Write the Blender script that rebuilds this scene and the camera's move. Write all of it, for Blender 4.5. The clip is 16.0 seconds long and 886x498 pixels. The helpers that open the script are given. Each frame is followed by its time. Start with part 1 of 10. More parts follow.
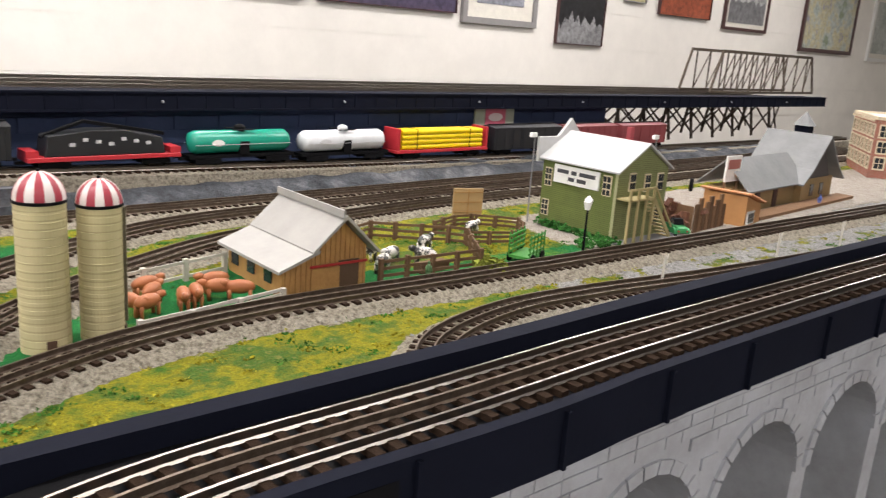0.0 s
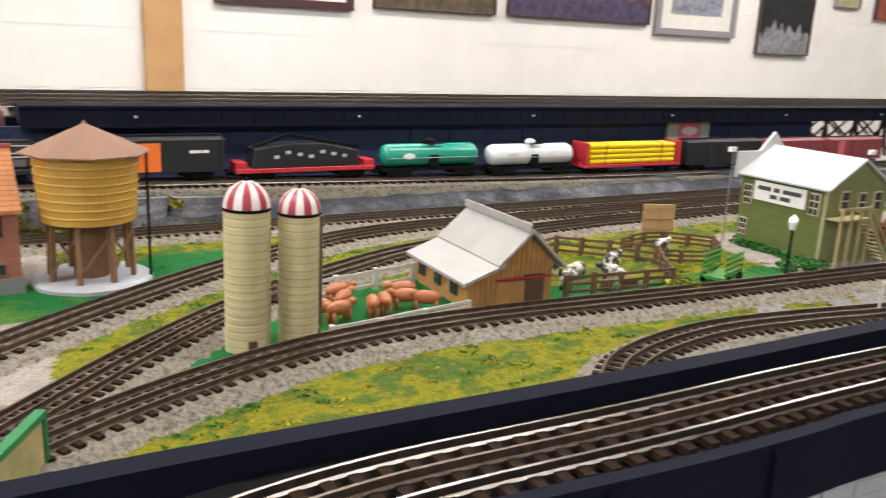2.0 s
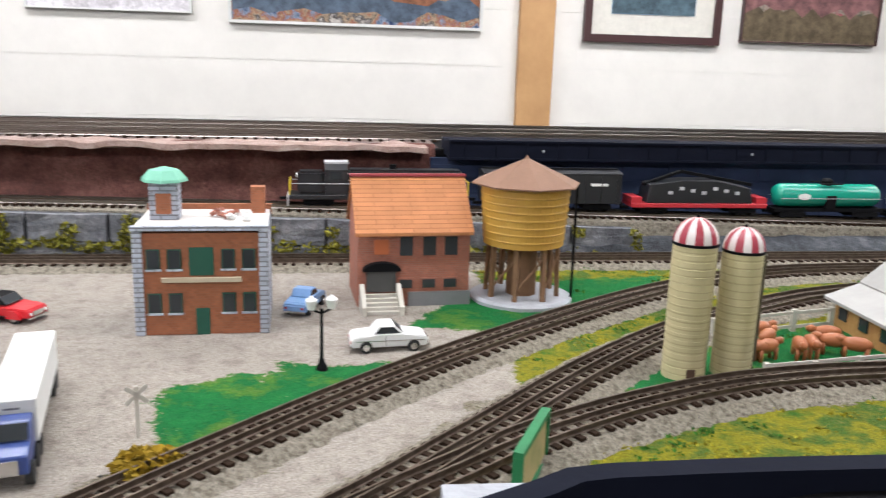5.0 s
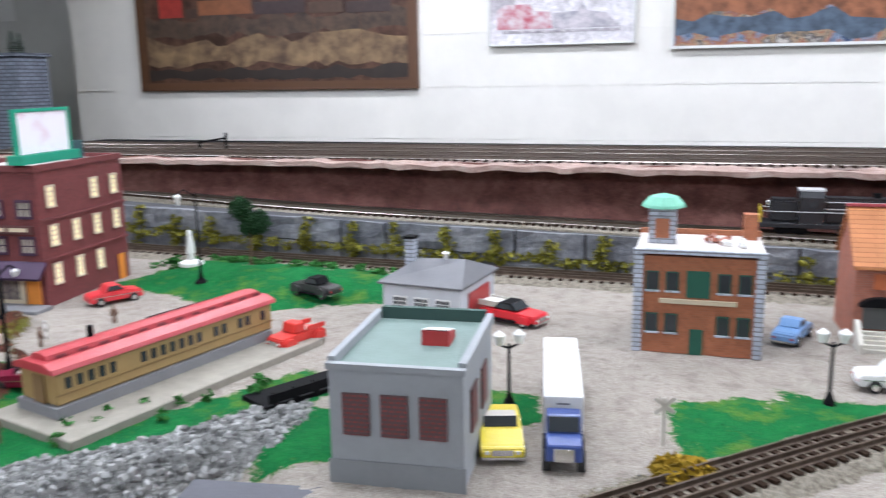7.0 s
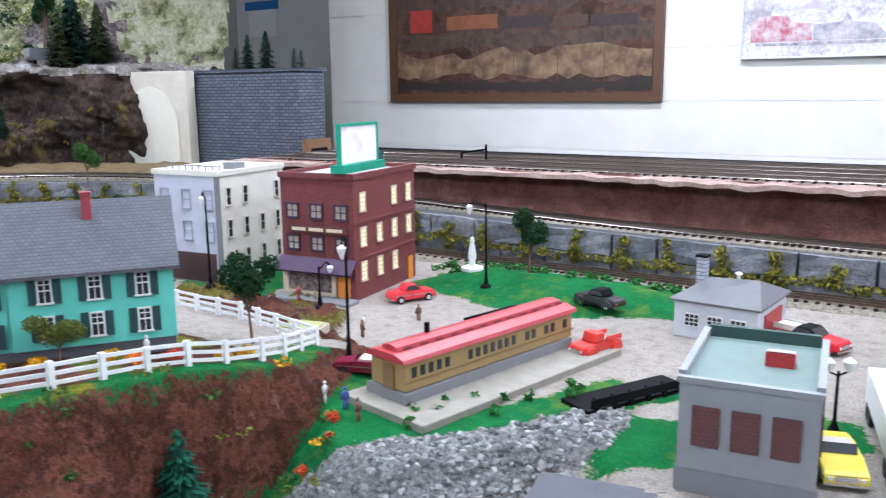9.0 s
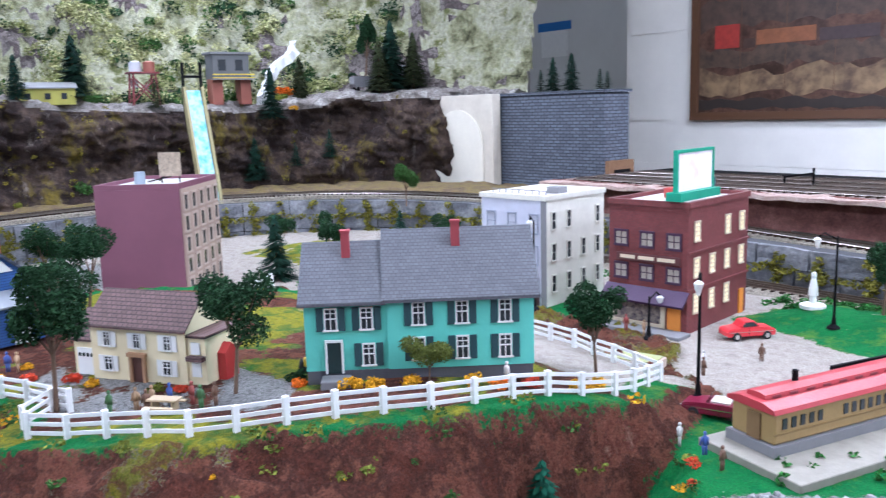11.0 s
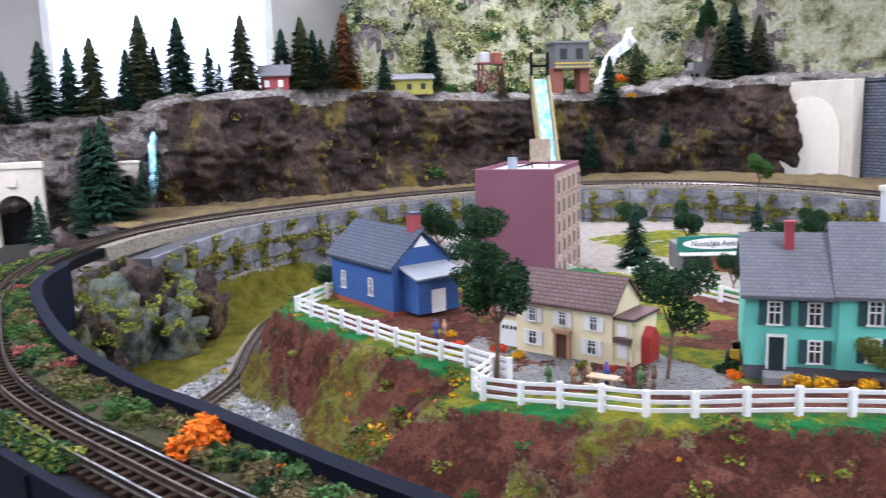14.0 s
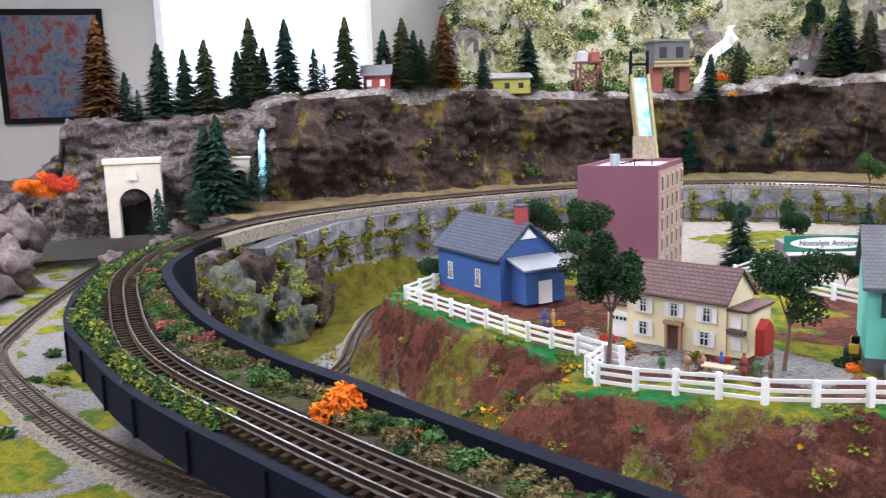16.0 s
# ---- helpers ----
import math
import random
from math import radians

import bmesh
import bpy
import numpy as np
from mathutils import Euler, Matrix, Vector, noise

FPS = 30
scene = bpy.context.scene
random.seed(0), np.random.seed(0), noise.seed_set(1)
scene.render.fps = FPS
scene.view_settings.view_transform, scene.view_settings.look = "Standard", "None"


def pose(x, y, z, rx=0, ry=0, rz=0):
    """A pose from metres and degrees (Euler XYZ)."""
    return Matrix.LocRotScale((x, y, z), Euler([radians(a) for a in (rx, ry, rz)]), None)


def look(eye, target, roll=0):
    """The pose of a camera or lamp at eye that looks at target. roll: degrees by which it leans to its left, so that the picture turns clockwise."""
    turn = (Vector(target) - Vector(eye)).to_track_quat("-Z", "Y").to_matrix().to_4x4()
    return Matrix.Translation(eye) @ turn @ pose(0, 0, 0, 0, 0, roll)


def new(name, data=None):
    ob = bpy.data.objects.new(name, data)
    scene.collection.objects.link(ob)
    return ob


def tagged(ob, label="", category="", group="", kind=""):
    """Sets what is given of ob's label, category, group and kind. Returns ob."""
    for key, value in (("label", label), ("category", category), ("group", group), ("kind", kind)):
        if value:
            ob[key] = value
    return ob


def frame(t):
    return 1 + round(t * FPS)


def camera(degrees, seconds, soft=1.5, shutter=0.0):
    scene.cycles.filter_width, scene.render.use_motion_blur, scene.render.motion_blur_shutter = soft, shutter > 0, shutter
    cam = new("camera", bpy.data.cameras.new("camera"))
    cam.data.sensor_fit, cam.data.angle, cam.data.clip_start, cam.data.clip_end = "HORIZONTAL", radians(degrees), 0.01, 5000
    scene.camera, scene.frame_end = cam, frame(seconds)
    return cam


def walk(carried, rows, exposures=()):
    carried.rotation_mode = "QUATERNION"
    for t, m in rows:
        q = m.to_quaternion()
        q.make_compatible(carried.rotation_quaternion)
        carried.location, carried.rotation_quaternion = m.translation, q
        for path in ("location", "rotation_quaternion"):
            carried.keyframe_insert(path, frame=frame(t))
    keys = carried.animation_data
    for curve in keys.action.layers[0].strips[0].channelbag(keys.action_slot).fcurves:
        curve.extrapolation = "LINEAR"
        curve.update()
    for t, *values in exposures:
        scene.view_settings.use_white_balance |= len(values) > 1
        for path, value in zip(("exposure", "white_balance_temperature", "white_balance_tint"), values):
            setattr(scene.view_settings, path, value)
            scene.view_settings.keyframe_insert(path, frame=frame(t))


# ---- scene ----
cam = camera(56.2, 16.0, soft=1.2, shutter=0.5)
PATH = [
    (0, (-0.046, 0.119, 1.485), (1.274, 1.536, 0.985), 4.2),
    (0.5, (-0.055, 0.112, 1.484), (1.2, 1.59, 0.992), 3.6),
    (1, (-0.049, 0.123, 1.484), (1.153, 1.641, 0.986), 3.6),
    (1.5, (-0.05, 0.132, 1.482), (1.073, 1.712, 0.988), 3.3),
    (2, (-0.043, 0.134, 1.481), (0.929, 1.812, 0.989), 2.8),
    (2.5, (-0.04, 0.139, 1.482), (0.778, 1.896, 0.986), 2.6),
    (3, (-0.057, 0.135, 1.483), (0.705, 1.921, 1.003), 2.6),
    (3.5, (-0.095, 0.134, 1.489), (0.556, 1.964, 1.016), 2.2),
    (3.7, (-0.114, 0.143, 1.489), (0.487, 1.99, 1.011), 2.8),
    (5.8, (-0.253, 0.094, 1.495), (-0.197, 2.049, 1.076), 0.7),
    (6, (-0.272, 0.086, 1.498), (-0.281, 2.043, 1.083), 0.8),
    (6.5, (-0.308, 0.076, 1.503), (-0.581, 2.013, 1.087), -0.3),
    (7, (-0.316, 0.066, 1.502), (-0.957, 1.917, 1.098), -0.9),
    (7.5, (-0.323, 0.05, 1.507), (-1.147, 1.829, 1.116), -0.7),
    (8, (-0.334, 0.018, 1.508), (-1.363, 1.692, 1.131), -0.9),
    (8.2, (-0.348, 0.006, 1.51), (-1.393, 1.669, 1.132), -0.8),
    (10.3, (-0.517, -0.111, 1.545), (-1.826, 1.361, 1.197), -1.3),
    (10.5, (-0.52, -0.115, 1.547), (-1.926, 1.268, 1.21), -1.6),
    (11, (-0.516, -0.101, 1.541), (-2.058, 1.129, 1.211), -1.6),
    (11.5, (-0.527, -0.103, 1.537), (-2.116, 1.065, 1.21), -1.5),
    (12, (-0.552, -0.144, 1.544), (-2.147, 1.016, 1.214), -1.3),
    (12.5, (-0.565, -0.189, 1.549), (-2.266, 0.81, 1.222), -1.8),
    (13, (-0.58, -0.217, 1.546), (-2.345, 0.663, 1.213), -1.7),
    (13.5, (-0.594, -0.236, 1.54), (-2.395, 0.564, 1.202), -1.6),
    (14, (-0.597, -0.264, 1.544), (-2.461, 0.379, 1.208), -1.9),
    (14.5, (-0.59, -0.271, 1.542), (-2.476, 0.309, 1.215), -2.0),
    (15, (-0.585, -0.282, 1.541), (-2.485, 0.251, 1.216), -1.9),
    (15.5, (-0.578, -0.296, 1.539), (-2.486, 0.2, 1.205), -1.8),
    (16, (-0.575, -0.312, 1.533), (-2.497, 0.137, 1.209), -1.9),
]
walk(cam, [(t, look(eye, target, roll)) for t, eye, target, roll in PATH],
     [(0, 0.0, 6500, 14), (3.7, -0.05, 6400, 13), (6.0, -0.15, 5700, 12), (8.2, 0.0, 5500, 12), (10.3, 0.18, 5100, 16), (11.5, 0.2, 5100, 17), (13, 0.12, 5250, 18), (14, 0.18, 5500, 20), (16, 0.25, 5800, 20)])

# ---- world, light ----
world = bpy.data.worlds.new("world")
scene.world = world
world.use_nodes = True
wn = world.node_tree.nodes
sky = wn.new("ShaderNodeTexSky")
sky.sky_type, sky.sun_disc, sky.sun_elevation, sky.sun_rotation = "NISHITA", False, radians(35), radians(-90)
world.node_tree.links.new(sky.outputs[0], wn["Background"].inputs[0])
wn["Background"].inputs[1].default_value = 0.1


# ---- material makers ----
def mat(name, color, rough=0.7, metal=0.0, color2=None, scale=40.0, amount=0.5, bump=0.2, bump_scale=None, fine=True, contrast=(0.35, 0.65), spec=0.5):
    """A surface with two scales of colour variation and fine relief."""
    m = bpy.data.materials.new(name)
    m.use_nodes = True
    n, l = m.node_tree.nodes, m.node_tree.links
    b = n["Principled BSDF"]
    b.inputs["Roughness"].default_value, b.inputs["Metallic"].default_value = rough, metal
    b.inputs["Specular IOR Level"].default_value = spec
    if color2 is None:
        color2 = tuple(c * 0.72 for c in color)
    geo = n.new("ShaderNodeNewGeometry")
    tex = n.new("ShaderNodeTexNoise")
    tex.inputs["Scale"].default_value, tex.inputs["Detail"].default_value, tex.inputs["Roughness"].default_value = scale, 6, 0.65
    l.new(geo.outputs["Position"], tex.inputs["Vector"])
    ramp = n.new("ShaderNodeValToRGB")
    ramp.color_ramp.elements[0].position, ramp.color_ramp.elements[1].position = contrast
    ramp.color_ramp.elements[0].color, ramp.color_ramp.elements[1].color = (*color2, 1), (*color, 1)
    l.new(tex.outputs["Fac"], ramp.inputs["Fac"])
    out = ramp.outputs["Color"]
    if amount < 1:
        mix = n.new("ShaderNodeMix")
        mix.data_type = "RGBA"
        mix.inputs["Factor"].default_value = amount
        mix.inputs["A"].default_value = (*color, 1)
        l.new(out, mix.inputs["B"])
        out = mix.outputs["Result"]
    l.new(out, b.inputs["Base Color"])
    if bump:
        t2 = n.new("ShaderNodeTexNoise")
        t2.inputs["Scale"].default_value, t2.inputs["Detail"].default_value = bump_scale or scale * 5, 5
        l.new(geo.outputs["Position"], t2.inputs["Vector"])
        bp = n.new("ShaderNodeBump")
        bp.inputs["Strength"].default_value, bp.inputs["Distance"].default_value = bump, 0.004
        l.new(t2.outputs["Fac"], bp.inputs["Height"])
        l.new(bp.outputs["Normal"], b.inputs["Normal"])
    return m


def mat_many(name, colors, scale, rough=0.95, bump=0.6, bump_scale=None, detail=8.0, spread=(0.3, 0.7), hard=False, dist=0.006, fleck=None):
    """Scatter-like ground covers: several colours in noisy patches."""
    m = bpy.data.materials.new(name)
    m.use_nodes = True
    n, l = m.node_tree.nodes, m.node_tree.links
    b = n["Principled BSDF"]
    b.inputs["Roughness"].default_value = rough
    b.inputs["Specular IOR Level"].default_value = 0.2
    geo = n.new("ShaderNodeNewGeometry")
    tex = n.new("ShaderNodeTexNoise")
    tex.inputs["Scale"].default_value, tex.inputs["Detail"].default_value, tex.inputs["Roughness"].default_value = scale, detail, 0.7
    l.new(geo.outputs["Position"], tex.inputs["Vector"])
    ramp = n.new("ShaderNodeValToRGB")
    el = ramp.color_ramp.elements
    k = len(colors)
    while len(el) < k:
        el.new(0.5)
    for i, c in enumerate(colors):
        el[i].position = spread[0] + (spread[1] - spread[0]) * i / (k - 1)
        el[i].color = (*c, 1)
    if hard:
        ramp.color_ramp.interpolation = "CONSTANT"
    l.new(tex.outputs["Fac"], ramp.inputs["Fac"])
    t2 = n.new("ShaderNodeTexNoise")
    t2.inputs["Scale"].default_value, t2.inputs["Detail"].default_value, t2.inputs["Roughness"].default_value = bump_scale or scale * 9, 4, 0.8
    l.new(geo.outputs["Position"], t2.inputs["Vector"])
    r2 = n.new("ShaderNodeMapRange")
    r2.inputs["From Min"].default_value, r2.inputs["From Max"].default_value = 0.3, 0.7
    r2.inputs["To Min"].default_value, r2.inputs["To Max"].default_value = 0.6, 1.25
    l.new(t2.outputs["Fac"], r2.inputs["Value"])
    mul = n.new("ShaderNodeMix")
    mul.data_type, mul.blend_type = "RGBA", "MULTIPLY"
    mul.inputs["Factor"].default_value = 1
    l.new(ramp.outputs["Color"], mul.inputs["A"])
    l.new(r2.outputs["Result"], mul.inputs["B"])
    l.new(mul.outputs["Result"], b.inputs["Base Color"])
    bp = n.new("ShaderNodeBump")
    bp.inputs["Strength"].default_value, bp.inputs["Distance"].default_value = bump, dist
    l.new(t2.outputs["Fac"], bp.inputs["Height"])
    l.new(bp.outputs["Normal"], b.inputs["Normal"])
    return m


def mat_rows(name, color, mortar, width, height, rough=0.75, gap=0.06, bump=0.5, vary=0.15, axis="wall", offset=0.5, dist=0.002):
    """Rows of small pieces (brick courses, shingles) too fine to tell apart, in object space."""
    m = bpy.data.materials.new(name)
    m.use_nodes = True
    n, l = m.node_tree.nodes, m.node_tree.links
    b = n["Principled BSDF"]
    b.inputs["Roughness"].default_value = rough
    tc = n.new("ShaderNodeTexCoord")
    sep = n.new("ShaderNodeSeparateXYZ")
    l.new(tc.outputs["Object"], sep.inputs[0])
    add = n.new("ShaderNodeMath")
    add.operation = "ADD"
    l.new(sep.outputs["X"], add.inputs[0])
    l.new(sep.outputs["Y"], add.inputs[1])
    com = n.new("ShaderNodeCombineXYZ")
    if axis == "wall":
        l.new(add.outputs[0], com.inputs["X"])
        l.new(sep.outputs["Z"], com.inputs["Y"])
    elif axis == "roof_x":
        l.new(sep.outputs["X"], com.inputs["X"])
        l.new(sep.outputs["Z"], com.inputs["Y"])
    else:
        l.new(sep.outputs["Y"], com.inputs["X"])
        l.new(sep.outputs["Z"], com.inputs["Y"])
    br = n.new("ShaderNodeTexBrick")
    br.offset = offset
    br.inputs["Scale"].default_value = 1.0
    br.inputs["Brick Width"].default_value, br.inputs["Row Height"].default_value = width, height
    br.inputs["Mortar Size"].default_value = height * gap
    br.inputs["Color1"].default_value = (*[c * (1 + vary) for c in color], 1)
    br.inputs["Color2"].default_value = (*[c * (1 - vary) for c in color], 1)
    br.inputs["Mortar"].default_value = (*mortar, 1)
    l.new(com.outputs[0], br.inputs["Vector"])
    nz = n.new("ShaderNodeTexNoise")
    nz.inputs["Scale"].default_value, nz.inputs["Detail"].default_value = 35, 6
    l.new(tc.outputs["Object"], nz.inputs["Vector"])
    mr = n.new("ShaderNodeMapRange")
    mr.inputs["To Min"].default_value, mr.inputs["To Max"].default_value = 0.75, 1.2
    l.new(nz.outputs["Fac"], mr.inputs["Value"])
    mul = n.new("ShaderNodeMix")
    mul.data_type, mul.blend_type = "RGBA", "MULTIPLY"
    mul.inputs["Factor"].default_value = 1
    l.new(br.outputs["Color"], mul.inputs["A"])
    l.new(mr.outputs["Result"], mul.inputs["B"])
    l.new(mul.outputs["Result"], b.inputs["Base Color"])
    bp = n.new("ShaderNodeBump")
    bp.invert = True
    bp.inputs["Strength"].default_value, bp.inputs["Distance"].default_value = bump, dist
    l.new(br.outputs["Fac"], bp.inputs["Height"])
    l.new(bp.outputs["Normal"], b.inputs["Normal"])
    return m


def mat_cliff(name, colors, moss, pale):
    """Painted plaster rock: brown washes in upright streaks, ochre moss and scattered pale flecks."""
    m = mat_many(name, colors, 7, bump=1.0, bump_scale=55, spread=(0.3, 0.7), dist=0.02)
    n, l = m.node_tree.nodes, m.node_tree.links
    b = n["Principled BSDF"]
    geo = n.new("ShaderNodeNewGeometry")
    col = b.inputs["Base Color"].links[0].from_socket
    for size, scale, lo, hi, tint, most in (((1, 1, 0.22), 24, 0.30, 0.62, (0.35, 0.33, 0.33), 0.75), ((1, 1, 0.6), 8, 0.55, 0.66, moss, 0.8), ((1, 1, 0.5), 34, 0.60, 0.72, pale, 0.7)):
        mp = n.new("ShaderNodeMapping")
        mp.inputs["Scale"].default_value = size
        l.new(geo.outputs["Position"], mp.inputs["Vector"])
        t = n.new("ShaderNodeTexNoise")
        t.inputs["Scale"].default_value, t.inputs["Detail"].default_value, t.inputs["Roughness"].default_value = scale, 7, 0.72
        l.new(mp.outputs["Vector"], t.inputs["Vector"])
        r = n.new("ShaderNodeMapRange")
        r.inputs["From Min"].default_value, r.inputs["From Max"].default_value = lo, hi
        r.inputs["To Max"].default_value = most
        l.new(t.outputs["Fac"], r.inputs["Value"])
        x = n.new("ShaderNodeMix")
        x.data_type = "RGBA"
        x.blend_type = "MULTIPLY" if scale == 24 else "MIX"
        l.new(r.outputs["Result"], x.inputs["Factor"])
        l.new(col, x.inputs["A"])
        x.inputs["B"].default_value = (*tint, 1)
        col = x.outputs["Result"]
    l.new(col, b.inputs["Base Color"])
    return m


def mat_leaf(name, color, vary=0.5):
    """Foliage whose clumps differ a little from one another."""
    m = bpy.data.materials.new(name)
    m.use_nodes = True
    n, l = m.node_tree.nodes, m.node_tree.links
    b = n["Principled BSDF"]
    b.inputs["Roughness"].default_value = 0.9
    b.inputs["Specular IOR Level"].default_value = 0.15
    geo = n.new("ShaderNodeNewGeometry")
    mr = n.new("ShaderNodeMapRange")
    mr.inputs["To Min"].default_value, mr.inputs["To Max"].default_value = 1 - vary, 1 + vary
    l.new(geo.outputs["Random Per Island"], mr.inputs["Value"])
    mul = n.new("ShaderNodeMix")
    mul.data_type, mul.blend_type = "RGBA", "MULTIPLY"
    mul.inputs["Factor"].default_value = 1
    mul.inputs["A"].default_value = (*color, 1)
    l.new(mr.outputs["Result"], mul.inputs["B"])
    l.new(mul.outputs["Result"], b.inputs["Base Color"])
    return m


def mat_glow(name, color, strength):
    m = bpy.data.materials.new(name)
    m.use_nodes = True
    b = m.node_tree.nodes["Principled BSDF"]
    b.inputs["Base Color"].default_value = (*color, 1)
    b.inputs["Emission Color"].default_value = (*color, 1)
    b.inputs["Emission Strength"].default_value = strength
    return m


# ---- materials ----
M_WALL = mat("painted_block", (0.80, 0.77, 0.72), 0.55, scale=6, amount=0.25, bump=0.12, bump_scale=180)
M_WALL_GREY = mat("painted_wall", (0.66, 0.66, 0.64), 0.6, scale=4, amount=0.3, bump=0.05, bump_scale=200)
M_WALL_TAN = mat("taupe_wall", (0.44, 0.425, 0.395), 0.7, scale=4, amount=0.3, bump=0.05, bump_scale=200)
M_CEIL = mat("ceiling_tile", (0.82, 0.82, 0.80), 0.9, scale=60, amount=0.2, bump=0.2)
M_FLOOR = mat("floor_tile", (0.32, 0.30, 0.27), 0.5, scale=20, amount=0.5)
M_NAVY = mat("navy_paint", (0.007, 0.0085, 0.017), 0.75, spec=0.07, scale=18, amount=0.5, bump=0.06, bump_scale=120)
M_NAVY_WALL = mat("navy_block", (0.036, 0.050, 0.102), 0.8, spec=0.15, scale=14, amount=0.6, bump=0.15, bump_scale=150)
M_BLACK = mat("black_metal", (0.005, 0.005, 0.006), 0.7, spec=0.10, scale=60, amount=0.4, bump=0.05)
M_RAIL = mat("steel_rail", (0.31, 0.28, 0.25), 0.28, 0.95, scale=90, amount=0.5, bump=0.04)
M_RAIL_DULL = mat("rusty_rail", (0.17, 0.13, 0.10), 0.45, 0.7, (0.07, 0.05, 0.036), scale=120, amount=0.8, bump=0.05)
M_TIE = mat("tie_wood", (0.034, 0.021, 0.014), 0.9, spec=0.06, scale=150, amount=0.8, bump=0.3)
M_BALLAST = mat_many("ballast", [(0.07, 0.06, 0.045), (0.24, 0.21, 0.165), (0.40, 0.36, 0.29), (0.14, 0.125, 0.10)], 150, bump=1.0, bump_scale=260)
M_TIE_GREY = mat("weathered_tie", (0.15, 0.135, 0.115), 0.9, 0, (0.07, 0.06, 0.05), spec=0.1, scale=120, amount=0.8, bump=0.3)
M_ROCK = mat_cliff("brown_rock", [(0.016, 0.012, 0.012), (0.075, 0.05, 0.042), (0.045, 0.032, 0.03), (0.13, 0.09, 0.07), (0.085, 0.06, 0.05), (0.17, 0.125, 0.095)], (0.20, 0.155, 0.02), (0.36, 0.31, 0.27))
M_ROCK_PALE = mat_many("pale_rock", [(0.035, 0.027, 0.027), (0.17, 0.135, 0.13), (0.075, 0.06, 0.058), (0.28, 0.245, 0.23), (0.12, 0.095, 0.09), (0.36, 0.33, 0.31)], 16, bump=1.0, bump_scale=70, dist=0.02)
M_LEDGE = mat_many("ledge_rock", [(0.12, 0.10, 0.095), (0.42, 0.385, 0.36), (0.25, 0.22, 0.20), (0.56, 0.53, 0.50), (0.36, 0.33, 0.29)], 18, bump=1.0, bump_scale=75, dist=0.02)
M_ROCK_GREEN = mat_many("forest_slope", [(0.03, 0.03, 0.015), (0.19, 0.19, 0.10), (0.38, 0.38, 0.23), (0.48, 0.47, 0.35), (0.18, 0.19, 0.07), (0.06, 0.075, 0.022)], 7, bump=1.0, bump_scale=60, dist=0.025)
M_STONE = mat_many("grey_stone", [(0.07, 0.075, 0.09), (0.17, 0.175, 0.195), (0.34, 0.345, 0.36)], 11, bump=0.8, bump_scale=90, rough=0.7, dist=0.006)
M_CONC = mat("concrete", (0.40, 0.415, 0.45), 0.8, 0, (0.26, 0.26, 0.27), scale=16, amount=0.7, bump=0.4, bump_scale=140)
M_WHITE = mat("white_paint", (0.78, 0.78, 0.76), 0.5, scale=60, amount=0.25, bump=0.05)
M_GLASS_DARK = mat("dark_window", (0.03, 0.035, 0.04), 0.15, scale=50, amount=0.4, bump=0)
M_ROOF_GREY = mat_rows("grey_shingle", (0.105, 0.108, 0.125), (0.06, 0.06, 0.07), 0.006, 0.0034, gap=0.10, vary=0.10, axis="roof_x")
M_TEAL = mat("teal_siding", (0.16, 0.60, 0.50), 0.6, scale=40, amount=0.2, bump=0.08)


